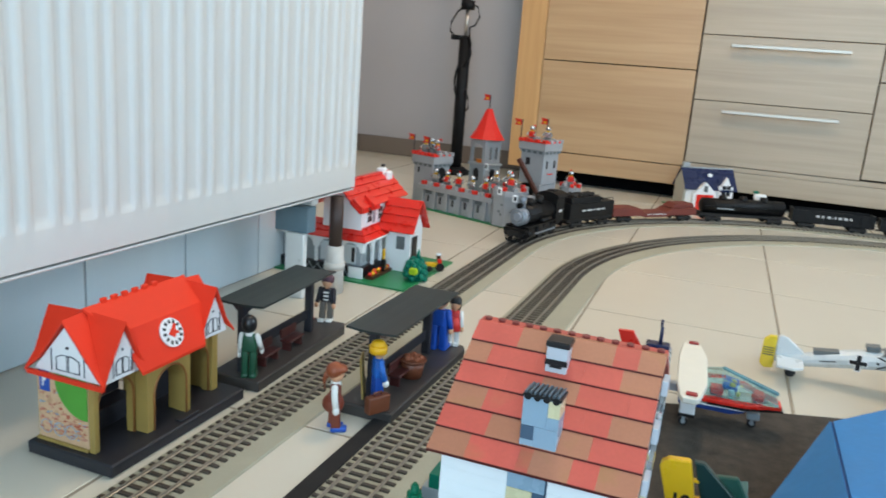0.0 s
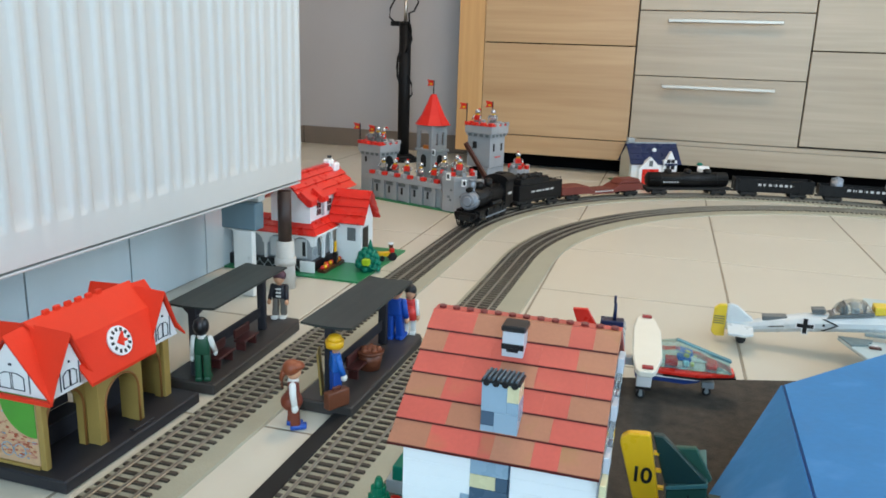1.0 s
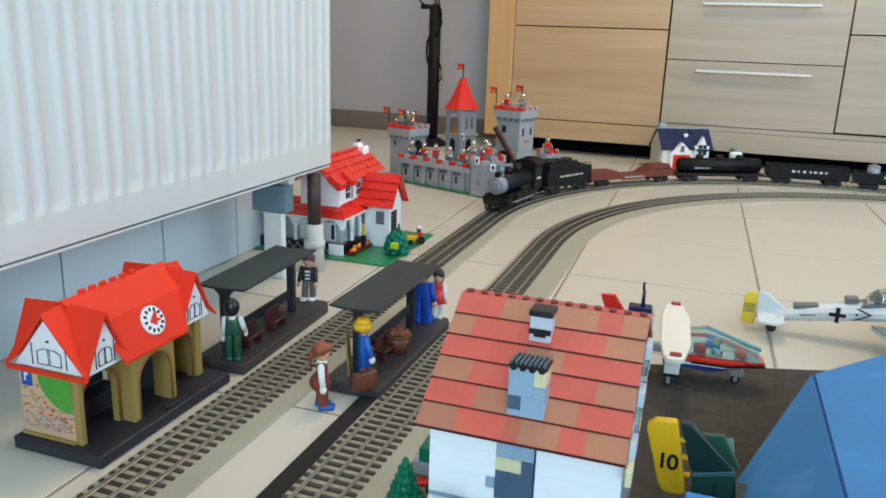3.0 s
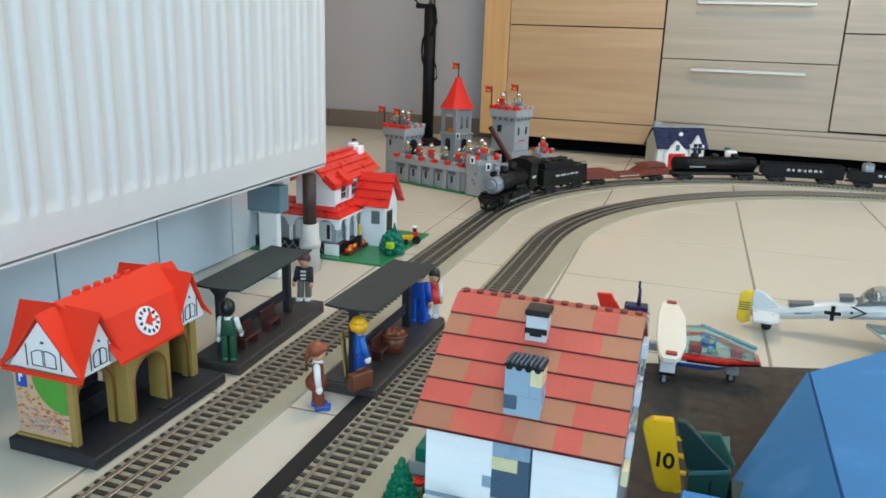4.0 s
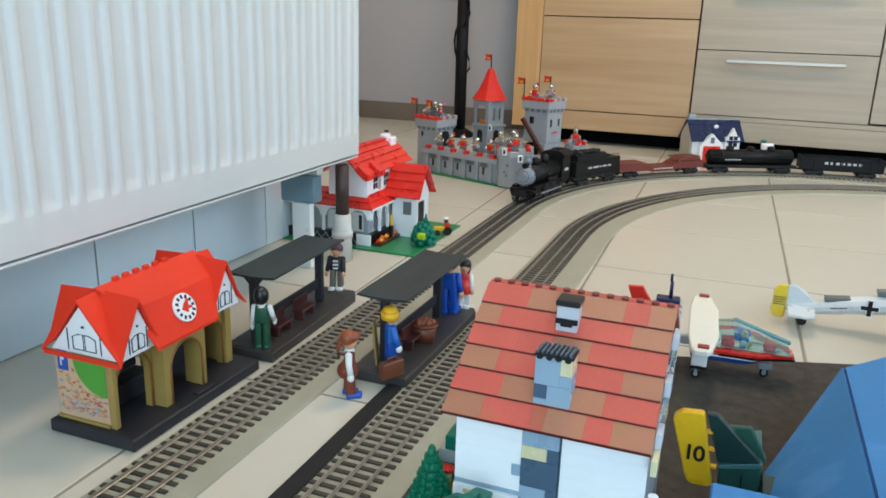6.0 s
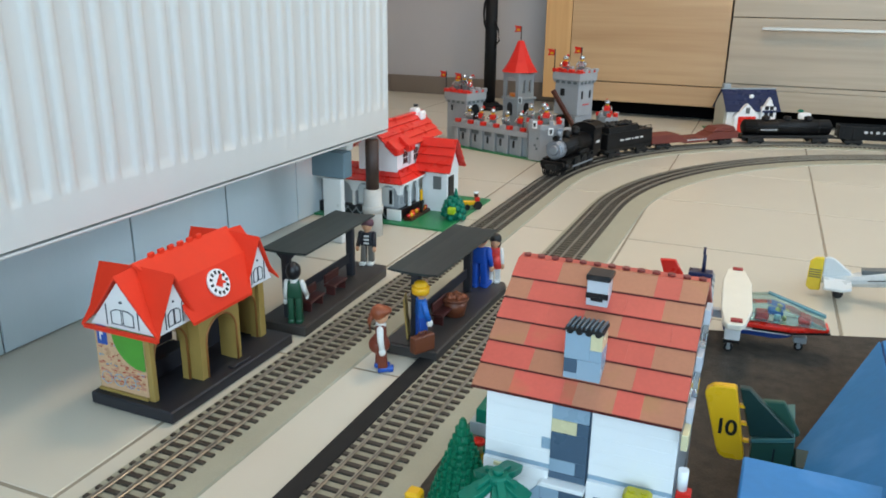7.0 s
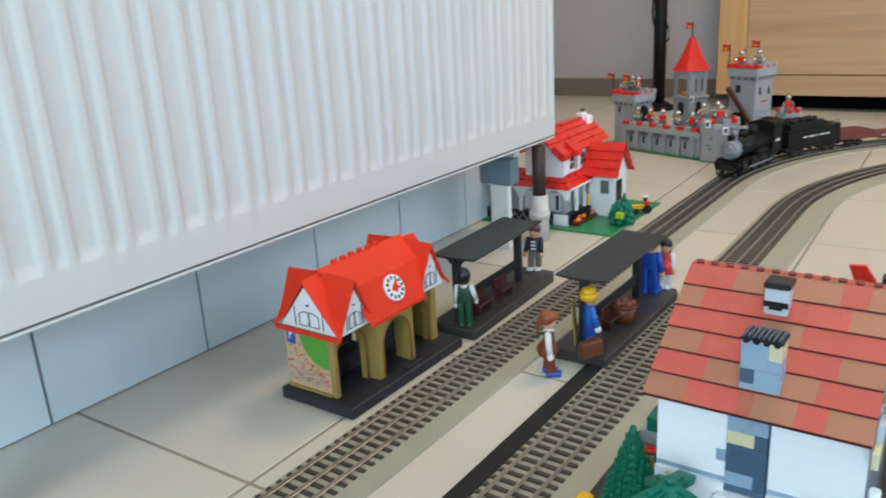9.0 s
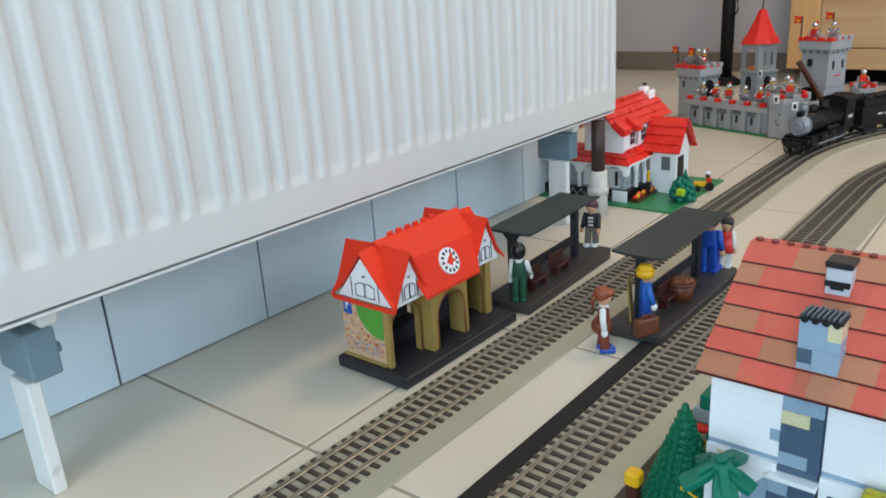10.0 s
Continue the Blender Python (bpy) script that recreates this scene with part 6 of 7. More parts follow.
# ---- castle ----
def castle():
    th = thing("brick_castle", pose(-0.485, 1.862, 0, 0, 0, -19.6), "grey brick castle with red roofs, flags and silver knights", "toy castle")
    G = M_CASTLE
    part("baseplate", Build().box((-0.36, -0.036, 0.0003), (0.03, 0.33, 0.0032)), M_GRASS, th, "green edge of the plate")

    def octa(cx, cy, r, z0, z1, name, r2=None, mt=None, flare=0.0):
        b = Build()
        pts = lambda q: [(cx + q * math.cos((k + 0.5) * math.tau / 8), cy + q * math.sin((k + 0.5) * math.tau / 8)) for k in range(8)]
        b.prism(pts(r), z0, z1, "z", bevel=0.0008)
        if flare:
            b.prism(pts(r + flare), z1 + 0.0002, z1 + 0.014, "z", bevel=0.0008)
            b.prism(pts(r + flare * 0.5), z1 - 0.006, z1, "z")
        return part(name, b, mt or G, th)

    def slit(x, y, z, ang, parent, w=0.0045, h=0.016):
        part("arrow_slit", Build().box((-w / 2, -0.001, -h / 2), (w / 2, 0.001, h / 2)), M_BLACK, parent, at=pose(x, y, z, 0, 0, ang))

    def merlons(pts, z, zh, parent, red_first=0, size=0.010, every=2):
        for i, (x, y, a) in enumerate(pts):
            part("merlon", Build().box((-size / 2, -size / 2, 0), (size / 2, size / 2, zh), bevel=0.0006), M_BRED if (i + red_first) % every == 0 else G, parent, at=pose(x, y, z, 0, 0, a))

    def square_tower(cx, cy, w, d, z0, z1, name, over=0.006, top=0.02):
        t = part(name, Build().box((cx - w / 2, cy - d / 2, z0), (cx + w / 2, cy + d / 2, z1), bevel=0.001), G, th)
        part("parapet", Build().box((cx - w / 2 - over, cy - d / 2 - over, z1 + 0.0002), (cx + w / 2 + over, cy + d / 2 + over, z1 + top), bevel=0.001)
             .box((cx - w / 2 - over * 0.5, cy - d / 2 - over * 0.5, z1 - 0.006), (cx + w / 2 + over * 0.5, cy + d / 2 + over * 0.5, z1)), G, t)
        pts = []
        hw, hd = w / 2 + over - 0.005, d / 2 + over - 0.005
        for k in range(4):
            u = -hw + 2 * hw * k / 3
            pts += [(cx + u, cy - hd, 0), (cx + u, cy + hd, 0)]
        for k in (1, 2):
            v = -hd + 2 * hd * k / 3
            pts += [(cx - hw, cy + v, 0), (cx + hw, cy + v, 0)]
        merlons(pts, z1 + top + 0.0002, 0.009, t, size=0.0125)
        # dark boxes paint corbel shade below the parapet; red tiles along front and side
        for k in range(4):
            u = -w / 2 + w * (k + 0.5) / 4
            part("corbel_shade", Build().box((cx + u - w * 0.075, cy - d / 2 - over * 0.5 - 0.0007, z1 - 0.0075), (cx + u + w * 0.075, cy - d / 2 - over * 0.5 - 0.0002, z1 - 0.0008)), M_BDGREYN, t)
            part("corbel_shade", Build().box((cx + w / 2 + over * 0.5 + 0.0002, cy + u * d / w - d * 0.075, z1 - 0.0075), (cx + w / 2 + over * 0.5 + 0.0007, cy + u * d / w + d * 0.075, z1 - 0.0008)), M_BDGREYN, t)
        for k in range(3):
            u = -hw + 2 * hw * (k + 0.5) / 3
            part("parapet_tile", Build().box((cx + u - 0.006, cy - hd - 0.0045, z1 + top + 0.0002), (cx + u + 0.006, cy - hd + 0.004, z1 + top + 0.0045), bevel=0.0006), M_BRED, t)
            v = -hd + 2 * hd * (k + 0.5) / 3
            part("parapet_tile", Build().box((cx + hw - 0.004, cy + v - 0.006, z1 + top + 0.0002), (cx + hw + 0.0045, cy + v + 0.006, z1 + top + 0.0045), bevel=0.0006), M_BRED, t)
        return t

    # curtain wall of buttressed panels
    wl = part("curtain_wall", Build().box((-0.274, -0.018, 0.0033), (-0.03, -0.008, 0.052)), G, th)
    for i in range(6):
        x = -0.269 + i * 0.0425
        part("buttress", Build().box((x - 0.007, -0.028, 0.0033), (x + 0.007, -0.0182, 0.0515), taper=(0.9, 0.6), bevel=0.0006), G, wl)
        if i < 5:
            part("panel", Build().box((x + 0.009, -0.0225, 0.0033), (x + 0.035, -0.0182, 0.040), bevel=0.001), G, wl)
            # Darker plate paints the shade the wall walk throws between buttresses.
            part("walk_shade", Build().box((x + 0.0075, -0.0190, 0.0405), (x + 0.0365, -0.0182, 0.0512)), M_BDGREYN, wl)
            slit(x + 0.022, -0.0232, 0.030, 0, wl, 0.0052, 0.018)
    part("wall_walk", Build().box((-0.28, -0.031, 0.0522), (-0.03, 0.012, 0.0655), bevel=0.001), G, wl)
    merlons([(-0.262 + k * 0.0215, -0.025, 0) for k in range(11)], 0.0657, 0.0095, wl, size=0.0125)
    # corner tower
    c = octa(0, 0, 0.044, 0.0033, 0.078, "corner_tower", flare=0.004)
    for a in (-112, -67, -22):
        r = 0.0412
        slit(r * math.cos(math.radians(a)), r * math.sin(math.radians(a)), 0.052, a + 90, c)
    part("stone_print", Build().box((0.004, -0.0412, 0.03), (0.010, -0.0406, 0.036)).box((-0.002, -0.0412, 0.038), (0.005, -0.0406, 0.043)).box((0.006, -0.0412, 0.055), (0.012, -0.0406, 0.06)), M_BDGREYN, c)
    merlons([(0.041 * math.cos(k * math.tau / 10), 0.041 * math.sin(k * math.tau / 10), math.degrees(k * math.tau / 10)) for k in range(10)], 0.0922, 0.0095, c)
    # right curtain wall with gate tower, and small end tower
    rw = part("side_wall", Build().box((-0.012, 0.036, 0.0033), (0.002, 0.115, 0.066), bevel=0.001), G, th)
    slit(0.0028, 0.075, 0.04, 90, rw)
    gx, gy = -0.03, 0.170
    gate_pts = [(gy - 0.038, 0.0033), (gy - 0.019, 0.0033), (gy - 0.019, 0.046)] + [(gy - 0.019 * math.cos(k * math.pi / 8), 0.046 + 0.019 * math.sin(k * math.pi / 8)) for k in range(1, 8)] + [(gy + 0.019, 0.046), (gy + 0.019, 0.0033), (gy + 0.038, 0.0033), (gy + 0.038, 0.092), (gy - 0.038, 0.092)]
    part("gate_arch", Build().prism(gate_pts, gx + 0.012, gx + 0.03, "x", bevel=0.0005), G, th)
    part("gate_shade", Build().box((gx - 0.03, gy - 0.036, 0.0033), (gx - 0.02, gy + 0.036, 0.09)), M_BLACK, th)
    gt = square_tower(gx - 0.004, gy, 0.072, 0.070, 0.0925, 0.180, "gate_tower")
    for y in (gy - 0.018, gy + 0.018):
        slit(gx + 0.0328, y, 0.145, 90, gt, 0.0055, 0.019)
    slit(gx - 0.016, gy - 0.0358, 0.150, 0, gt, 0.012, 0.018)
    part("red_print", Build().box((gx + 0.0322, gy - 0.012, 0.118), (gx + 0.0328, gy + 0.016, 0.121)), M_BRED, gt)
    part("drawbridge", Build().box((gx + 0.03, gy - 0.019, 0.0004), (gx + 0.10, gy + 0.019, 0.0062), bevel=0.0008), M_BROWNB, th, "dark brown lowered drawbridge")
    part("leaning_beam", Build().box((-0.005, -0.005, 0), (0.005, 0.005, 0.11), bevel=0.001, m=pose(0.008, 0.118, 0.066, 12, -32, 0)), M_BROWNB, th, "dark brown leaning beam")
    st = octa(0.014, 0.264, 0.026, 0.0033, 0.068, "end_tower", flare=0.004)
    merlons([(0.014 + 0.025 * math.cos(k * math.tau / 7), 0.264 + 0.025 * math.sin(k * math.tau / 7), math.degrees(k * math.tau / 7)) for k in range(7)], 0.0822, 0.01, st)
    slit(0.014 + 0.024 * math.cos(-0.39), 0.264 + 0.024 * math.sin(-0.39), 0.045, 67, st)
    part("back_wall", Build().box((-0.30, 0.29, 0.0033), (0.01, 0.30, 0.06)), G, th)
    # left tower on the wall
    lt = square_tower(-0.287, 0.03, 0.068, 0.07, 0.0033, 0.118, "left_tower")
    part("doorway", Build().prism([(0.012, 0.0665), (0.012, 0.09)] + [(0.03 - 0.018 * math.cos(k * math.pi / 8), 0.09 + 0.018 * math.sin(k * math.pi / 8)) for k in range(1, 8)] + [(0.048, 0.09), (0.048, 0.0665)], -0.2535, -0.2518, "x"), M_BLACK, lt, "dark arched doorway")
    slit(-0.303, -0.0058, 0.098, 0, lt, 0.005, 0.014)
    # keep with the red spire
    kx, ky = -0.206, 0.16
    km = pose(kx, ky, 0, 0, 0, -10)
    q = 0.031
    kp = part("keep", Build().box((-q, -q, 0.0033), (q, q, 0.115), bevel=0.002, m=km), G, th)
    part("floor_band", Build().box((-q - 0.003, -q - 0.003, 0.1152), (q + 0.003, q + 0.003, 0.122), bevel=0.001), G, kp, at=km)
    arch = [(-0.010, 0), (-0.010, 0.024)] + [(-0.010 * math.cos(k * math.pi / 6), 0.024 + 0.010 * math.sin(k * math.pi / 6)) for k in range(1, 6)] + [(0.010, 0.024), (0.010, 0)]
    for a in (-90, 0):
        part("archway", Build().prism(arch, -0.001, 0.0004, "y"), M_BLACK, kp, "dark archway", km @ pose((q + 0.0005) * math.cos(math.radians(a)), (q + 0.0005) * math.sin(math.radians(a)), 0.074, 0, 0, a + 90))
    gap = [(-q, 0.1222), (-0.019, 0.1222), (-0.019, 0.162)] + [(-0.019 * math.cos(k * math.pi / 8), 0.162 + 0.013 * math.sin(k * math.pi / 8)) for k in range(1, 8)] + [(0.019, 0.162), (0.019, 0.1222), (q, 0.1222), (q, 0.1882), (-q, 0.1882)]
    for a in (-90, 180):
        part("open_arch", Build().prism(gap, -q, -q + 0.005, "y", bevel=0.0004), G, kp, at=km @ pose(0, 0, 0, 0, 0, a + 90))
    for a in (0, 90):
        w = Build()
        for x0, x1, z0, z1 in ((-q + 0.0055, q - 0.0055, 0.1222, 0.134), (-q + 0.0055, q - 0.0055, 0.168, 0.1882), (-q + 0.0055, -0.0155, 0.134, 0.168), (-0.006, 0.006, 0.134, 0.168), (0.0155, q - 0.0055, 0.134, 0.168)):
            w.box((x0, -q, z0), (x1, -q + 0.005, z1))
        part("window_panel", w, G, kp, at=km @ pose(0, 0, 0, 0, 0, a + 90))
    part("inner_floor", Build().box((-0.012, -0.024, 0.1222), (0.016, -0.012, 0.132), bevel=0.001), M_ORANGE, kp, at=km)
    sp = Build()
    rings = [(0.0505, 0.1885), (0.0465, 0.1935), (0.033, 0.214), (0.020, 0.241), (0.0095, 0.267), (0.0085, 0.270)]
    base = len(sp.v)
    for r, z in rings:
        for k in range(8):
            a = (k + 0.5) * math.tau / 8
            sp.v.append(Vector((kx + r * math.cos(a), ky + r * math.sin(a), z)))
    for i in range(len(rings) - 1):
        for k in range(8):
            p, q = base + i * 8 + k, base + i * 8 + (k + 1) % 8
            sp.f.append([p, q, q + 8, p + 8])
    sp.f += [[base + k for k in range(8)][::-1], [base + 40 + k for k in range(8)]]
    sp.m += [0] * len(sp.f)
    sp.s += [False] * len(sp.f)
    part("spire", sp, M_SPIRE, kp, "red eight-sided spire")

    # flags
    def flag(x, y, z, h, side=-1):
        f = part("flag", Build().cyl((0, 0, 0), 0.0016, h, seg=8), M_BLACK, th, at=pose(x, y, z))
        part("cloth", Build().prism([(0.0018 * side, h - 0.001), (0.023 * side, h + 0.001), (0.018 * side, h - 0.008), (0.023 * side, h - 0.0165), (0.0018 * side, h - 0.015)], -0.0008, 0.0008, "y"), M_BRED, f, "red and yellow pennant")
        part("device", Build().box((0.0095 * side - 0.0045, -0.0013, h - 0.0125), (0.0095 * side + 0.0045, -0.0009, h - 0.008)), M_BYELL, f)

    flag(kx, ky, 0.270, 0.038)
    flag(-0.330, 0.0, 0.138, 0.052)
    flag(-0.276, 0.0, 0.138, 0.050)
    flag(gx - 0.042, gy - 0.04, 0.198, 0.058)
    flag(gx - 0.008, gy + 0.030, 0.198, 0.062)
    return th


M_SPIRE = surface("brick_spire_red", "d8291f", 0.55, var=0.05, scale=40, spec=0.3)
M_CASTLE = surface("brick_castle_grey", "a3a4a6", 0.3, var=0.08, scale=30, rand=0.02)
castle()
CASTLE = pose(-0.485, 1.862, 0, 0, 0, -19.6)


def knight(x, y, z, ang, tall=1.0, red=True):
    b = Build()
    b.box((-0.0072, -0.0045, 0), (0.0072, 0.0045, 0.012), 0, 0.0008)
    b.box((-0.0078, -0.004, 0.0122), (0.0078, 0.004, 0.025), 1, 0.001, taper=(0.75, 1))
    for s in (-1, 1):
        b.tube([(s * 0.0075, 0, 0.0235), (s * 0.0105, -0.003, 0.018), (s * 0.0095, -0.0075, 0.0155)], 0.0023, 2, 6)
    b.cyl((0, 0, 0.0252), 0.0046, 0.0075, seg=12, mi=3)
    b.ball((0, 0, 0.0325), 0.0063, 2, (1, 1, 0.95), 12)
    if red:
        b.tube([(0, 0.004, 0.037), (0, 0.0085, 0.0395), (0, 0.012, 0.034)], 0.0024, 1, 6, r_end=0.0012)
    m = CASTLE @ pose(x, y, z, 0, 0, ang) @ Matrix.Diagonal((tall, tall, tall, 1))
    single("toy_knight", b, [M_BDGREYN, M_BRED if red else M_SILVER, M_SILVER, M_BYELL], m, "tiny brick knight with silver helmet standing on the castle", "toy figure", "castle knights")


for n_, k in enumerate(((-0.298, 0.01, 0.1385, 10), (-0.272, 0.03, 0.1385, -30), (-0.245, 0.0, 0.0658, 15), (-0.2, -0.005, 0.0658, 0), (-0.03, -0.02, 0.0926, 0), (0.018, -0.022, 0.0926, 30), (-0.02, 0.02, 0.0926, -20),
          (-0.05, 0.148, 0.1986, 0), (-0.024, 0.183, 0.1986, 20), (0.016, 0.256, 0.0826, 40), (-0.228, 0.06, 0.0033, 10), (-0.165, 0.12, 0.0033, 0), (-0.305, 0.045, 0.1385, 20), (-0.163, -0.002, 0.0658, 25), (-0.115, -0.004, 0.0658, -15), (-0.075, 0.0, 0.0658, 10))):
    knight(*k, tall=1.12, red=n_ % 2 == 1)
sh = Build().box((-0.0065, -0.0012, 0), (0.0065, 0.0012, 0.018), 0, 0.001).box((-0.003, -0.0017, 0.004), (0.003, -0.0013, 0.014), 1)
single("toy_shield", sh, [M_BWHITE, M_BLACK], CASTLE @ pose(0.039, -0.03, 0.068, 0, 0, 50), "white shield with black device on the corner tower", "shield")
for _x, _y, _z, _a in ((0.003, -0.046, 0.082, 5), (-0.172, 0.123, 0.108, -8)):
    single("toy_shield", sh, [M_BWHITE, M_BLACK], CASTLE @ pose(_x, _y, _z, 0, 0, _a), "white shield with black device on a castle parapet", "shield", "castle shields")
single("toy_shield", sh, [M_BWHITE, M_BLACK], CASTLE @ pose(0.041, 0.25, 0.055, 0, 0, 60), "white shield with black device on the end tower", "shield")


def rider():
    th = thing("toy_rider", CASTLE @ pose(0.048, 0.165, 0.0064, 0, 0, 80), "brick knight on a red-draped horse on the drawbridge", "toy figure")
    b = Build()
    b.box((-0.007, -0.02, 0.008), (0.007, 0.016, 0.022), 0, 0.001)
    for x in (-0.0045, 0.0045):
        for y in (-0.016, 0.011):
            b.box((x - 0.002, y - 0.002, 0), (x + 0.002, y + 0.002, 0.0085), 2)
    b.box((-0.004, -0.028, 0.016), (0.004, -0.016, 0.034), 2, 0.001)
    b.box((-0.006, -0.003, 0.0222), (0.006, 0.005, 0.036), 0, 0.001)
    b.ball((0, 0.001, 0.043), 0.0062, 1, seg=12)
    b.tube([(0.008, 0.002, 0.02), (0.01, -0.012, 0.055)], 0.001, 3, 6)
    part("horse_and_knight", b, [M_BRED, M_SILVER, M_BWHITE, M_BYELL], th)


rider()


# ---- small white house with the navy roof ----
def navy_house():
    th = thing("navy_roofed_house", pose(-0.104, 2.498, 0, 0, 0, 28) @ Matrix.Diagonal((1, 0.76, 0.89, 1)), "small white brick house with navy roof and red door", "toy house")
    part("baseplate", Build().box((-0.03, -0.015, 0.0003), (0.2, 0.135, 0.0032)), M_GRASS, th)
    W, D = 0.152, 0.11
    part("front_wall", Build().box((0, 0, 0.0033), (W, 0.008, 0.075)), M_BWHITE, th)
    part("side_wall", Build().prism([(0.0085, 0.0033), (0.0085, 0.09), (0.055, 0.13), (0.1, 0.09), (0.1, 0.0033)], -0.006, 0.002, "x"), M_BTANP, th, "pale grey-tan gable wall")
    part("side_wall", Build().prism([(0.0085, 0.0033), (0.0085, 0.09), (0.055, 0.13), (0.1, 0.09), (0.1, 0.0033)], W - 0.008, W, "x"), M_BWHITE, th)
    part("rear_wall", Build().box((0.0025, 0.1005, 0.0033), (W - 0.0085, 0.108, 0.09)), M_BWHITE, th)
    tile_slope(th, "roof_tile", (-0.008, -0.012, 0.07), (W + 0.018, 0, 0), (0, 0.066, 0.07), 4, M_NAVY, 0.002)
    tile_slope(th, "roof_tile", (W + 0.01, 0.12, 0.07), (-(W + 0.018), 0, 0), (0, -0.066, 0.07), 5, M_NAVY)
    part("ridge", Build().box((-0.008, 0.05, 0.1385), (W + 0.01, 0.058, 0.143)), M_BGREY, th)
    part("chimney", Build().box((-0.004, 0.046, 0.143), (0.018, 0.064, 0.158), bevel=0.001), M_BGREY, th)
    # porch gable over the red door
    part("porch_gable", Build().prism([(0.018, 0.0033), (0.018, 0.058), (0.055, 0.098), (0.092, 0.058), (0.092, 0.0033)], -0.022, -0.0005, "y"), M_BWHITE, th)
    part("door", Build().box((0.028, -0.0245, 0.0033), (0.082, -0.0224, 0.056), bevel=0.0005), M_BRED, th, "bright red garage door")
    part("porch_lamp", Build().box((0.049, -0.0238, 0.066), (0.061, -0.0224, 0.086)), M_BDGREYN, th)
    part("snow_patch", Build().ball((0.080, 0.028, 0.117), 0.008, 0, (1, 0.5, 1), 8), M_BWHITE, th)
    # window gable
    part("dormer", Build().prism([(0.100, 0.0033), (0.100, 0.086), (0.108, 0.088), (0.122, 0.118), (0.136, 0.088), (0.144, 0.086), (0.144, 0.0033)], -0.018, -0.0005, "y"), M_BWHITE, th)
    for x in (0.1145, 0.1295):
        for z in (0.077, 0.055):
            part("pane", Build().box((x - 0.006, -0.0194, z), (x + 0.006, -0.0182, z + 0.013)), M_BLACK, th)
    part("sill", Build().box((0.102, -0.0215, 0.0685), (0.142, -0.0182, 0.0755)), M_NAVY, th)
    part("flower_tub", Build().ball((0.148, -0.026, 0.03), 0.012, 0, (1, 0.7, 1), 8).box((0.12, -0.03, 0.0033), (0.14, -0.02, 0.03), 1), [M_BRED, M_BDGREYN], th)
    sh_ = Build()
    random.seed(9)
    for i in range(16):
        sh_.ball((0.165 + 0.03 * random.random(), -0.022 + 0.03 * random.random(), 0.006 + 0.012 * random.random()), 0.008, 0, seg=7)
    part("shrub", sh_, M_LEAF, th)


M_BTANP = surface("brick_pale_tan", "b9b6a8", 0.35, var=0.05)
navy_house()
pm = thing("toy_pump", pose(0.108, 2.525, 0, 0, 0, 0), "grey toy pump with white rounded cap and green top", "toy pump")
part("column", Build().box((-0.01, -0.01, 0), (0.01, 0.01, 0.05), bevel=0.002), M_BDGREYN, pm)
part("cap", Build().box((-0.018, -0.012, 0.0502), (0.018, 0.012, 0.07), bevel=0.006, seg=2), M_BWHITE, pm)
part("top", Build().ball((-0.012, 0, 0.074), 0.008, 0, (1.2, 1, 0.6), 10), M_LEAF, pm)


# ---- goods train ----
def on_track(y_along):
    (x, y), (tx, ty) = OUTER.at(y_along)
    # vehicles point back towards the straight; their rails' middle lies between the outer rails
    o = (RAILS[0] + RAILS[2]) / 2
    return pose(x + ty * o, y - tx * o, RAIL_TOP, 0, 0, math.degrees(math.atan2(-ty, -tx)) - 90)


def wheelset(th, y, r, name="wheel"):
    for s in (-1, 1):
        w = Build().cyl((s * 0.0187 - 0.0022, y, r + 0.0003), r, 0.0044, "x", 18).cyl((s * 0.0187 + (0.0022 if s > 0 else -0.0036), y, r + 0.0003), r * 0.55, 0.0014, "x", 14)
        part(name, w, M_LOCOM, th)
    part("axle", Build().cyl((-0.0164, y, r + 0.0003), 0.0018, 0.0328, "x", 8), M_LOCOM, th)


def bogie(th, y):
    for d in (-0.014, 0.014):
        wheelset(th, y + d, 0.0088)
    b = Build()
    for s in (-1, 1):
        b.box((s * 0.0238 - 0.0015, y - 0.023, 0.006), (s * 0.0238 + 0.0015, y + 0.023, 0.0135), 0, 0.001)
    b.box((-0.018, y - 0.005, 0.0135), (0.018, y + 0.005, 0.0165))
    part("bogie", b, M_LOCOM, th)


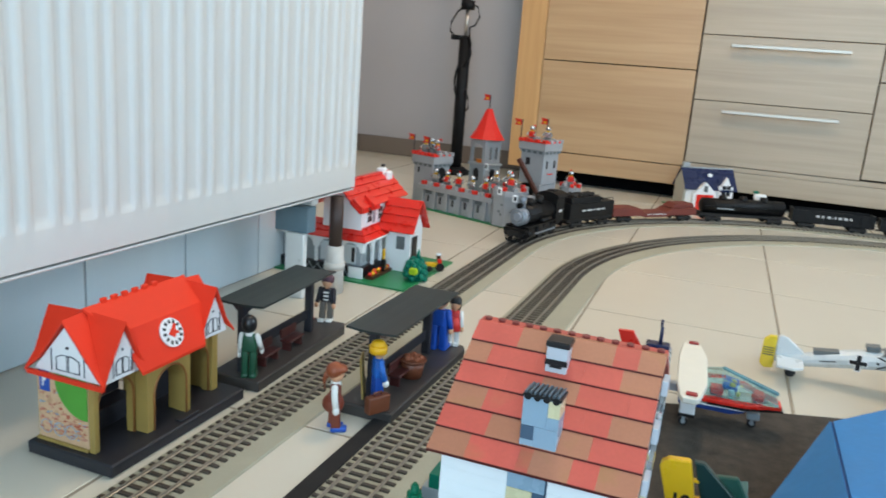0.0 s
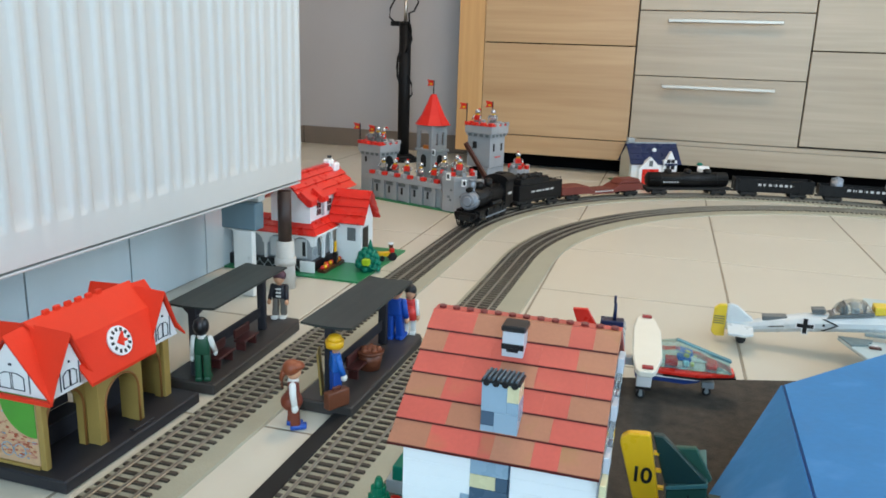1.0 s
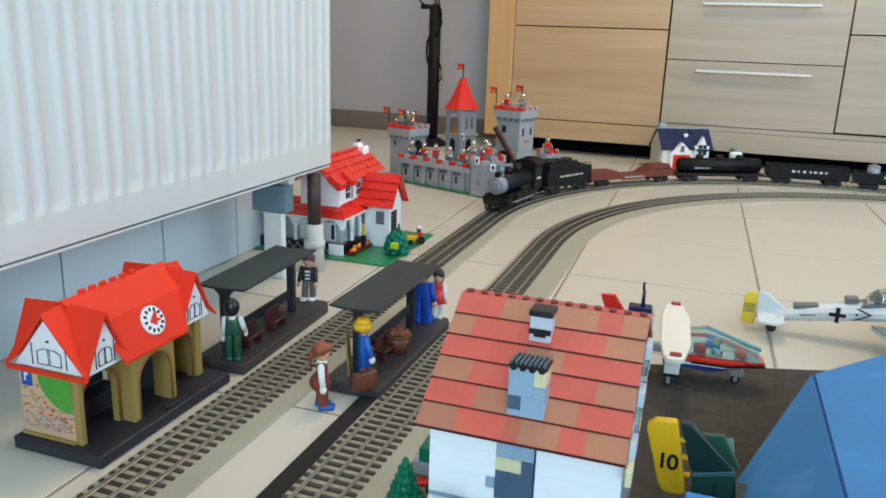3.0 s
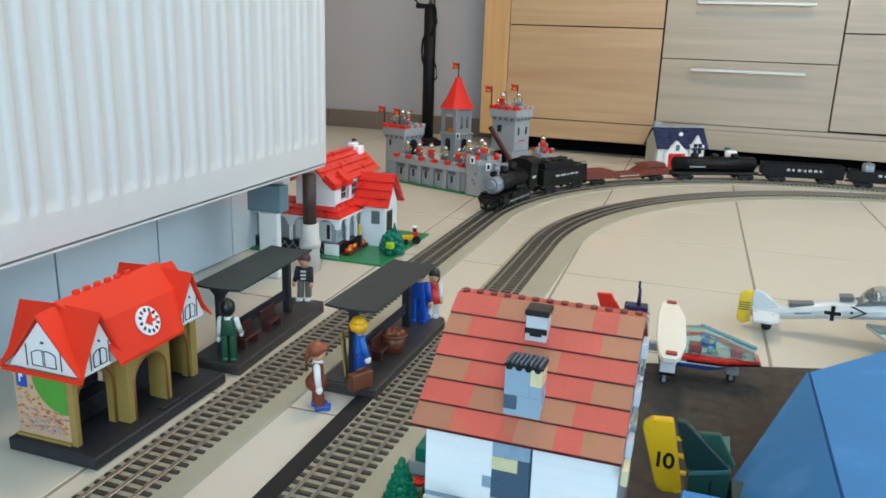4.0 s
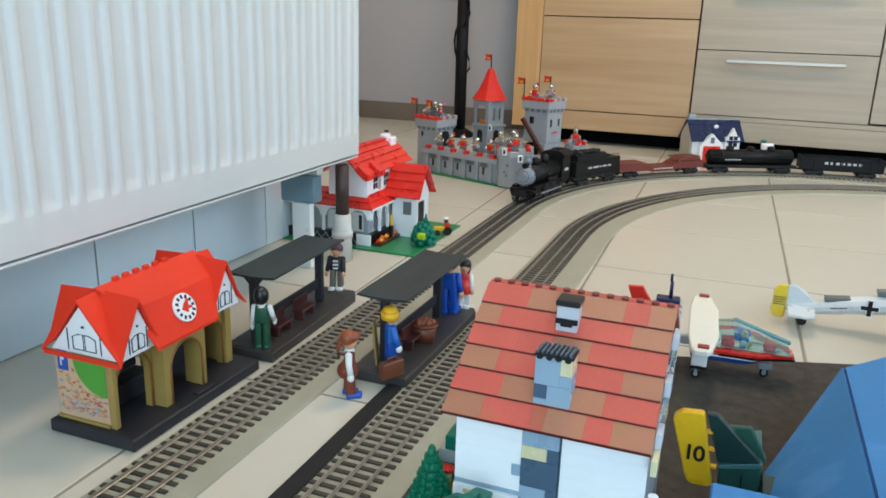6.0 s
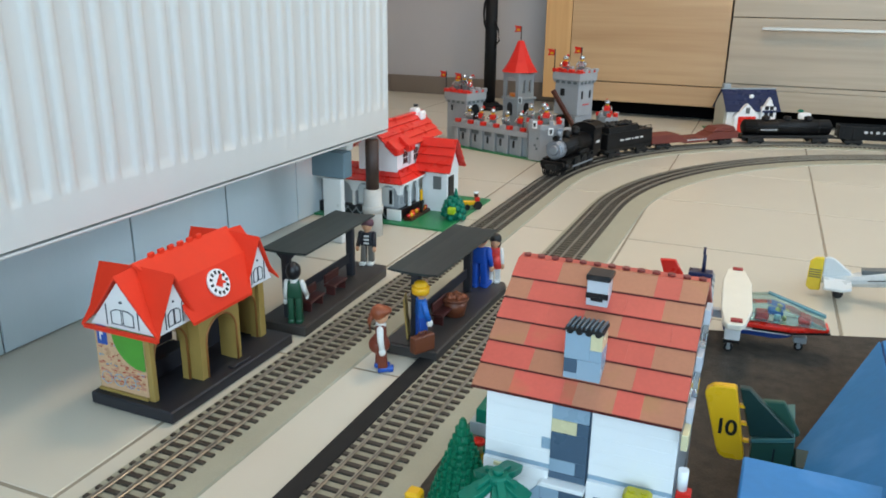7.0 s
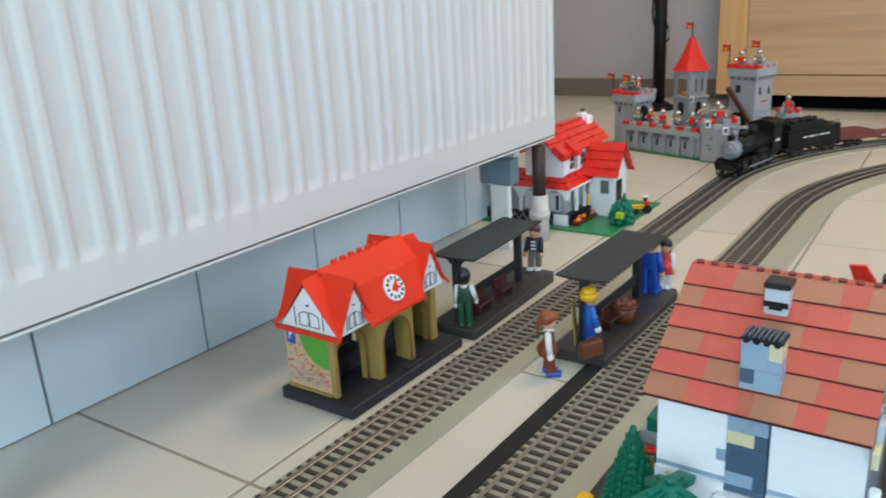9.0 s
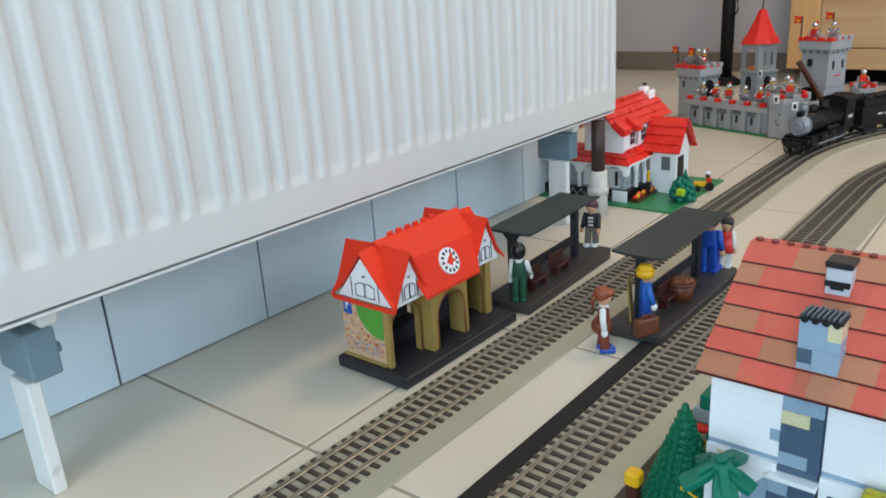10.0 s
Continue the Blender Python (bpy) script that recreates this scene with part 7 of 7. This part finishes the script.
def locomotive():
    L = 0.245
    th = thing("steam_locomotive", on_track(1.64 + L / 2), "black toy steam locomotive with graphite smokebox", "toy locomotive")
    h = L / 2
    part("frame", Build().box((-0.014, -h + 0.01, 0.014), (0.014, h - 0.012, 0.026), bevel=0.001), M_LOCOM, th)
    part("boiler", Build().cyl((0, -0.055, 0.056), 0.0215, 0.130, "y", 28).cyl((0, -0.055, 0.056), 0.0222, 0.004, "y", 28).cyl((0, 0.01, 0.056), 0.0221, 0.003, "y", 28), M_LOCO, th)
    sm = part("smokebox", Build().cyl((0, 0.0752, 0.056), 0.0205, 0.020, "y", 28).cyl((0, 0.0952, 0.056), 0.0198, 0.004, "y", 28, r2=0.0165).cyl((0, 0.099, 0.056), 0.0125, 0.003, "y", 20, r2=0.009), M_SMOKE, th, "graphite-silver smokebox")
    part("chimney", Build().cyl((0, 0.078, 0.0765), 0.0085, 0.006, seg=18, r2=0.0065).cyl((0, 0.078, 0.0825), 0.0065, 0.017, seg=18, r2=0.0075).cyl((0, 0.078, 0.0995), 0.0085, 0.0035, seg=18), M_SMOKE, sm, "graphite chimney")
    part("headlight", Build().cyl((0, 0.082, 0.089 - 0.008), 0.0062, 0.014, "y", 16).box((-0.004, 0.084, 0.07), (0.004, 0.094, 0.0762)), M_LOCO, th)
    for y, r, hh in ((0.038, 0.009, 0.014), (-0.008, 0.0105, 0.016)):
        part("dome", Build().cyl((0, y, 0.0755), r, hh, seg=18, r2=r * 0.92).ball((0, y, 0.0755 + hh), r * 0.92, 0, (1, 1, 0.45), 16), M_LOCO, th)
    part("bell", Build().cyl((0, 0.016, 0.077), 0.0035, 0.009, seg=12, r2=0.0022), M_LOCO, th)
    cab = part("cab", Build().box((-0.0255, -0.1, 0.0265), (-0.0235, -0.056, 0.088)).box((0.0235, -0.1, 0.0265), (0.0255, -0.056, 0.088)).box((-0.0234, -0.058, 0.0265), (0.0234, -0.056, 0.086)).box((-0.0234, -0.1, 0.0265), (0.0234, -0.06, 0.029)), M_LOCO, th)
    arc = [(0.030 * math.cos(math.pi * k / 12), 0.0865 + 0.013 * math.sin(math.pi * k / 12)) for k in range(13)]
    part("cab_roof", Build().prism(arc + [(-0.030, 0.084), (0.030, 0.084)][::1], -0.106, -0.052, "y").box((-0.010, -0.09, 0.0975), (0.010, -0.066, 0.1015), bevel=0.001), M_LOCO, cab)
    for s in (-1, 1):
        part("cab_window", Build().box((s * 0.0256 - 0.0005, -0.092, 0.064), (s * 0.0256 + 0.0005, -0.066, 0.08)), M_LOCOM, cab)
        part("number_plate", Build().box((s * 0.0258 - 0.0004, -0.09, 0.05), (s * 0.0258 + 0.0004, -0.07, 0.056)), M_LETTER, cab, "pale plate")
        part("running_board", Build().box((s * 0.016, -0.055, 0.034), (s * 0.028, 0.096, 0.0362)) if s > 0 else Build().box((-0.028, -0.055, 0.034), (-0.016, 0.096, 0.0362)), M_LOCO, th)
        part("cylinder", Build().cyl((s * 0.0235, 0.066, 0.02), 0.0085, 0.03, "y", 16).box((s * 0.0235 - 0.006, 0.07, 0.026), (s * 0.0235 + 0.006, 0.092, 0.0338)), M_LOCO, th)
        part("side_rod", Build().box((s * 0.0238 - 0.001, -0.062, 0.0125), (s * 0.0238 + 0.001, 0.046, 0.016), bevel=0.0005).box((s * 0.0250 - 0.0008, 0.0, 0.014), (s * 0.0250 + 0.0008, 0.066, 0.017)), M_SMOKE, th)
        part("handrail", Build().tube([(s * 0.0238, -0.05, 0.062), (s * 0.0238, 0.09, 0.062)], 0.0008, seg=6), M_LOCOM, th)
        part("air_tank", Build().cyl((s * 0.0235, -0.03, 0.0415), 0.005, 0.05, "y", 14), M_LOCO, th)
    for y in (-0.058, -0.022, 0.014):
        wheelset(th, y, 0.0165, "driving_wheel")
        for s in (-1, 1):
            part("crank", Build().cyl((s * 0.0215 - 0.001, y, 0.0142), 0.003, 0.002, "x", 8), M_SMOKE, th)
    wheelset(th, 0.084, 0.009)
    part("pilot_beam", Build().box((-0.028, h - 0.024, 0.022), (0.028, h - 0.016, 0.032), bevel=0.001).box((-0.012, h - 0.05, 0.024), (0.012, h - 0.024, 0.034)), M_LOCO, th)
    cow = Build()
    for k in range(9):
        u = (k - 4) / 4
        cow.tube([(u * 0.024, h - 0.016, 0.0225), (u * 0.018, h - 0.004 - 0.010 * abs(u), 0.0045)], 0.0013, seg=6)
    cow.prism([(-0.019, h - 0.014), (0.019, h - 0.014), (0, h - 0.001)], 0.0028, 0.0055, "z")
    part("cowcatcher", cow, M_LOCO, th)
    part("coupler", Build().box((-0.004, -h, 0.014), (0.004, -h + 0.012, 0.019)), M_LOCOM, th)
    part("piping", Build().tube([(0.0225, 0.05, 0.05), (0.0235, 0.03, 0.058), (0.0225, 0.0, 0.05), (0.0232, -0.04, 0.052)], 0.0011, seg=6).tube([(-0.0225, 0.05, 0.05), (-0.0235, 0.03, 0.058), (-0.0225, 0.0, 0.05)], 0.0011, seg=6), M_LOCO, th)


def tender():
    L = 0.195
    th = thing("coal_tender", on_track(1.89 + L / 2), "black toy coal tender with pale lettering", "toy tender")
    h = L / 2
    part("frame", Build().box((-0.022, -h + 0.006, 0.0168), (0.022, h - 0.004, 0.023), bevel=0.001), M_LOCOM, th)
    part("tank", Build().box((-0.0255, -h + 0.008, 0.0232), (0.0255, h - 0.008, 0.063), bevel=0.0015), M_LOCO, th)
    part("coal_bunker", Build().prism([(-0.0255, 0.0632), (0.0255, 0.0632), (0.0235, 0.078), (-0.0235, 0.078)], -0.03, h - 0.012, "y", bevel=0.001), M_LOCO, th)
    rng = random.Random(3)
    cb = Build()
    for i in range(70):
        cb.ball((rng.uniform(-0.018, 0.018), rng.uniform(-0.022, h - 0.02), 0.079 + rng.uniform(0, 0.004)), rng.uniform(0.003, 0.005), 0, (1, 1.2, 0.8), 6)
    part("coal", cb, M_LOCOM, th, "heap of black coal")
    part("hatch", Build().cyl((0, -0.065, 0.0632), 0.008, 0.004, seg=16), M_LOCO, th)
    rail = Build()
    for s in (-1, 1):
        rail.tube([(s * 0.022, -h + 0.012, 0.07), (s * 0.022, -0.034, 0.07)], 0.0008, seg=5)
        for y in (-h + 0.012, -0.06, -0.034):
            rail.tube([(s * 0.022, y, 0.0632), (s * 0.022, y, 0.07)], 0.0008, seg=5)
    part("handrail", rail, M_LOCO, th)
    for s in (-1, 1):
        bars = Build()
        y = -0.05
        for wd in (0.012, 0.016, 0.006, 0.02, 0.014):
            bars.box((s * 0.0258 - 0.0003, y, 0.042), (s * 0.0258 + 0.0003, y + wd, 0.0462))
            y += wd + 0.006
        part("lettering", bars, M_LETTER, th, "row of pale unreadable letters")
    bogie(th, -0.055)
    bogie(th, 0.055)


def car(name, mid, L, label, category="toy wagon"):
    th = thing(name, on_track(mid), label, category, "goods wagons")
    bogie(th, -L / 2 + 0.04)
    bogie(th, L / 2 - 0.04)
    part("coupler", Build().box((-0.003, -L / 2 - 0.006, 0.012), (0.003, L / 2 + 0.006, 0.0165)), M_LOCOM, th)
    return th


def wagons():
    # depressed-centre flat car, oxide red
    L = 0.285
    th = car("flat_wagon", 2.235, L, "oxide red depressed-centre toy flat wagon")
    h = L / 2
    pts = [(-h, 0.017), (-h, 0.036), (-h + 0.085, 0.036), (-h + 0.105, 0.026), (h - 0.105, 0.026), (h - 0.085, 0.039), (h, 0.039), (h, 0.017), (h - 0.09, 0.017), (h - 0.11, 0.0135), (-h + 0.11, 0.0135), (-h + 0.09, 0.017)]
    part("deck", Build().prism(pts, -0.0255, 0.0255, "x", bevel=0.001), M_RUST, th)
    tk = Build().prism([(-h + 0.004, 0.0362), (-h + 0.088, 0.0362), (-h + 0.07, 0.049), (-h + 0.012, 0.049)], -0.021, 0.021, "x", bevel=0.002)
    part("load", tk, M_RUST, th, "rust red load under a sheet")
    for s in (-1, 1):
        bars = Build()
        for k in range(7):
            bars.box((s * 0.0258 - 0.0003, -0.034 + k * 0.0095, 0.0195), (s * 0.0258 + 0.0003, -0.028 + k * 0.0095, 0.023))
        part("lettering", bars, M_LETTER, th, "row of pale unreadable letters")
    # tank wagon with three domes
    L = 0.26
    th = car("tank_wagon", 2.525, L, "black toy tank wagon with three domes")
    part("frame", Build().box((-0.022, -L / 2, 0.0168), (0.022, L / 2, 0.023), bevel=0.001), M_LOCOM, th)
    part("tank", Build().cyl((0, -L / 2 + 0.012, 0.0435), 0.0205, L - 0.024, "y", 28).ball((0, -L / 2 + 0.013, 0.0435), 0.0203, 0, (1, 0.35, 1), 20).ball((0, L / 2 - 0.013, 0.0435), 0.0203, 0, (1, 0.35, 1), 20), M_LOCO, th)
    for y in (-0.06, 0, 0.06):
        part("dome", Build().cyl((0, y, 0.060), 0.0110, 0.010, seg=18).ball((0, y, 0.070), 0.0110, 0, (1, 1, 0.35), 16), M_LOCO, th)
    for y in (-0.085, -0.03, 0.03, 0.085):
        part("tank_band", Build().cyl((0, y - 0.0012, 0.0435), 0.0210, 0.0024, "y", 28), M_LOCOM, th)
    for s in (-1, 1):
        part("walkway", Build().box((s * 0.0235 - 0.003, -L / 2 + 0.01, 0.0435), (s * 0.0235 + 0.003, L / 2 - 0.01, 0.045)), M_LOCO, th)
        bars = Build()
        for k in range(6):
            bars.box((s * 0.0208 - 0.0003, 0.034 + k * 0.008, 0.0365), (s * 0.0208 + 0.0003, 0.0395 + k * 0.008, 0.0405))
        part("lettering", bars, M_LETTER, th, "row of pale unreadable letters")
    # two gondolas, the second with drums
    for mid, L, drums in ((2.775, 0.215, 0), (3.015, 0.235, 2)):
        th = car("gondola_wagon", mid, L, "black toy gondola with pale lettering" + (" and grey drums" if drums else ""))
        hb = 0.052 if not drums else 0.046
        part("floor", Build().box((-0.0235, -L / 2 + 0.003, 0.0168), (0.0235, L / 2 - 0.003, 0.021)), M_LOCOM, th)
        for s in (-1, 1):
            sd = part("side", Build().box((s * 0.0252 - 0.0015, -L / 2, 0.0168), (s * 0.0252 + 0.0015, L / 2, hb), bevel=0.0005), M_LOCO, th)
            for k in range(9):
                y = -L / 2 + 0.012 + k * (L - 0.024) / 8
                part("rib", Build().box((s * 0.0273 - 0.0006, y - 0.0015, 0.018), (s * 0.0273 + 0.0006, y + 0.0015, hb - 0.001)), M_LOCO, sd)
            bars = Build()
            for k in range(7):
                bars.box((s * 0.0275 - 0.0003, -0.05 + k * 0.0145, 0.034), (s * 0.0275 + 0.0003, -0.0415 + k * 0.0145, 0.0405))
            part("lettering", bars, M_LETTER, sd, "row of pale unreadable letters")
        for s in (-1, 1):
            part("end", Build().box((-0.0236, s * (L / 2 - 0.0015) - 0.0014, 0.021), (0.0236, s * (L / 2 - 0.0015) + 0.0014, hb)), M_LOCO, th)
        for k in range(drums):
            d = thing("toy_drum", on_track(mid + (0.07 if k else -0.07)) @ pose(0, 0, 0.0212), "grey ribbed toy drum standing in the gondola", "drum", "drums")
            part("shell", Build().cyl((0, 0, 0), 0.016, 0.042, seg=20).cyl((0, 0, 0.012), 0.0168, 0.002, seg=20).cyl((0, 0, 0.028), 0.0168, 0.002, seg=20).cyl((0, 0, 0.042), 0.0165, 0.003, seg=20, r2=0.012), M_SMOKE, d)
            part("lid", Build().cyl((0, 0, 0.0452), 0.005, 0.004, seg=12), M_SMOKE, d)
    # flat wagon with a yellow loader at the tail
    L = 0.21
    th = car("flat_wagon", 3.26, L, "grey toy flat wagon carrying a yellow loader")
    part("deck", Build().box((-0.0255, -L / 2, 0.0168), (0.0255, L / 2, 0.0235), bevel=0.001), M_BGREY, th)
    ld = thing("toy_loader", on_track(3.26) @ pose(0, 0, 0.0236), "small yellow toy loader chained on a flat wagon", "toy vehicle")
    part("body", Build().box((-0.015, -0.03, 0.010), (0.015, 0.03, 0.022), 0, 0.002).box((-0.012, -0.01, 0.022), (0.012, 0.014, 0.038), 0, 0.002), M_BYELL, ld)
    for x in (-0.017, 0.013):
        for y in (-0.02, 0.02):
            part("wheel", Build().cyl((x, y, 0.009), 0.009, 0.004, "x", 14), M_BLACK, ld)
    part("bucket", Build().box((-0.016, 0.03, 0.002), (0.016, 0.045, 0.016), bevel=0.001), M_BYELL, ld)


locomotive()
tender()
wagons()


# ---- wall and floor tiles ----
def lay_tiles():
    tile = Build().box((-0.1520, -0.1490, -0.0014), (0.1520, 0.1490, 0), bevel=0.0007).mesh("floor_tile", M_TILE)
    grid = pose(-0.4615, 0.3745, 0, 0, 0, 1.1)
    for i in range(-5, 11):
        for j in range(-9, 9):
            x, y, _ = grid @ Vector((0.154 + 0.308 * i, 0.151 + 0.302 * j, 0))
            if y > ROOM["y1"] + 0.1 or y < ROOM["y0"] - 0.1 or (x < -0.95 and y < 1.1):
                continue
            part("floor_tile", tile, None, FLOOR, at=pose(x, y, 0, 0, 0, 1.1))
    wt = Build().box((-0.0015, -0.4925, -0.149), (0.0025, 0.4925, 0.149), bevel=0.0006).mesh("wall_tile", M_WTILE)
    joints = [0.7475 - 0.2035 * k for k in range(13, 0, -1)] + [0.7475, 0.9420, 1.1340, 1.2600]
    for a, c in zip(joints, joints[1:]):
        for k in range(4):
            part("wall_tile", wt, None, WALL_WEST, at=pose(-0.7265, (a + c) / 2, 0.1505 + 0.3 * k) @ Matrix.Diagonal((1, c - a, 1, 1)))


lay_tiles()
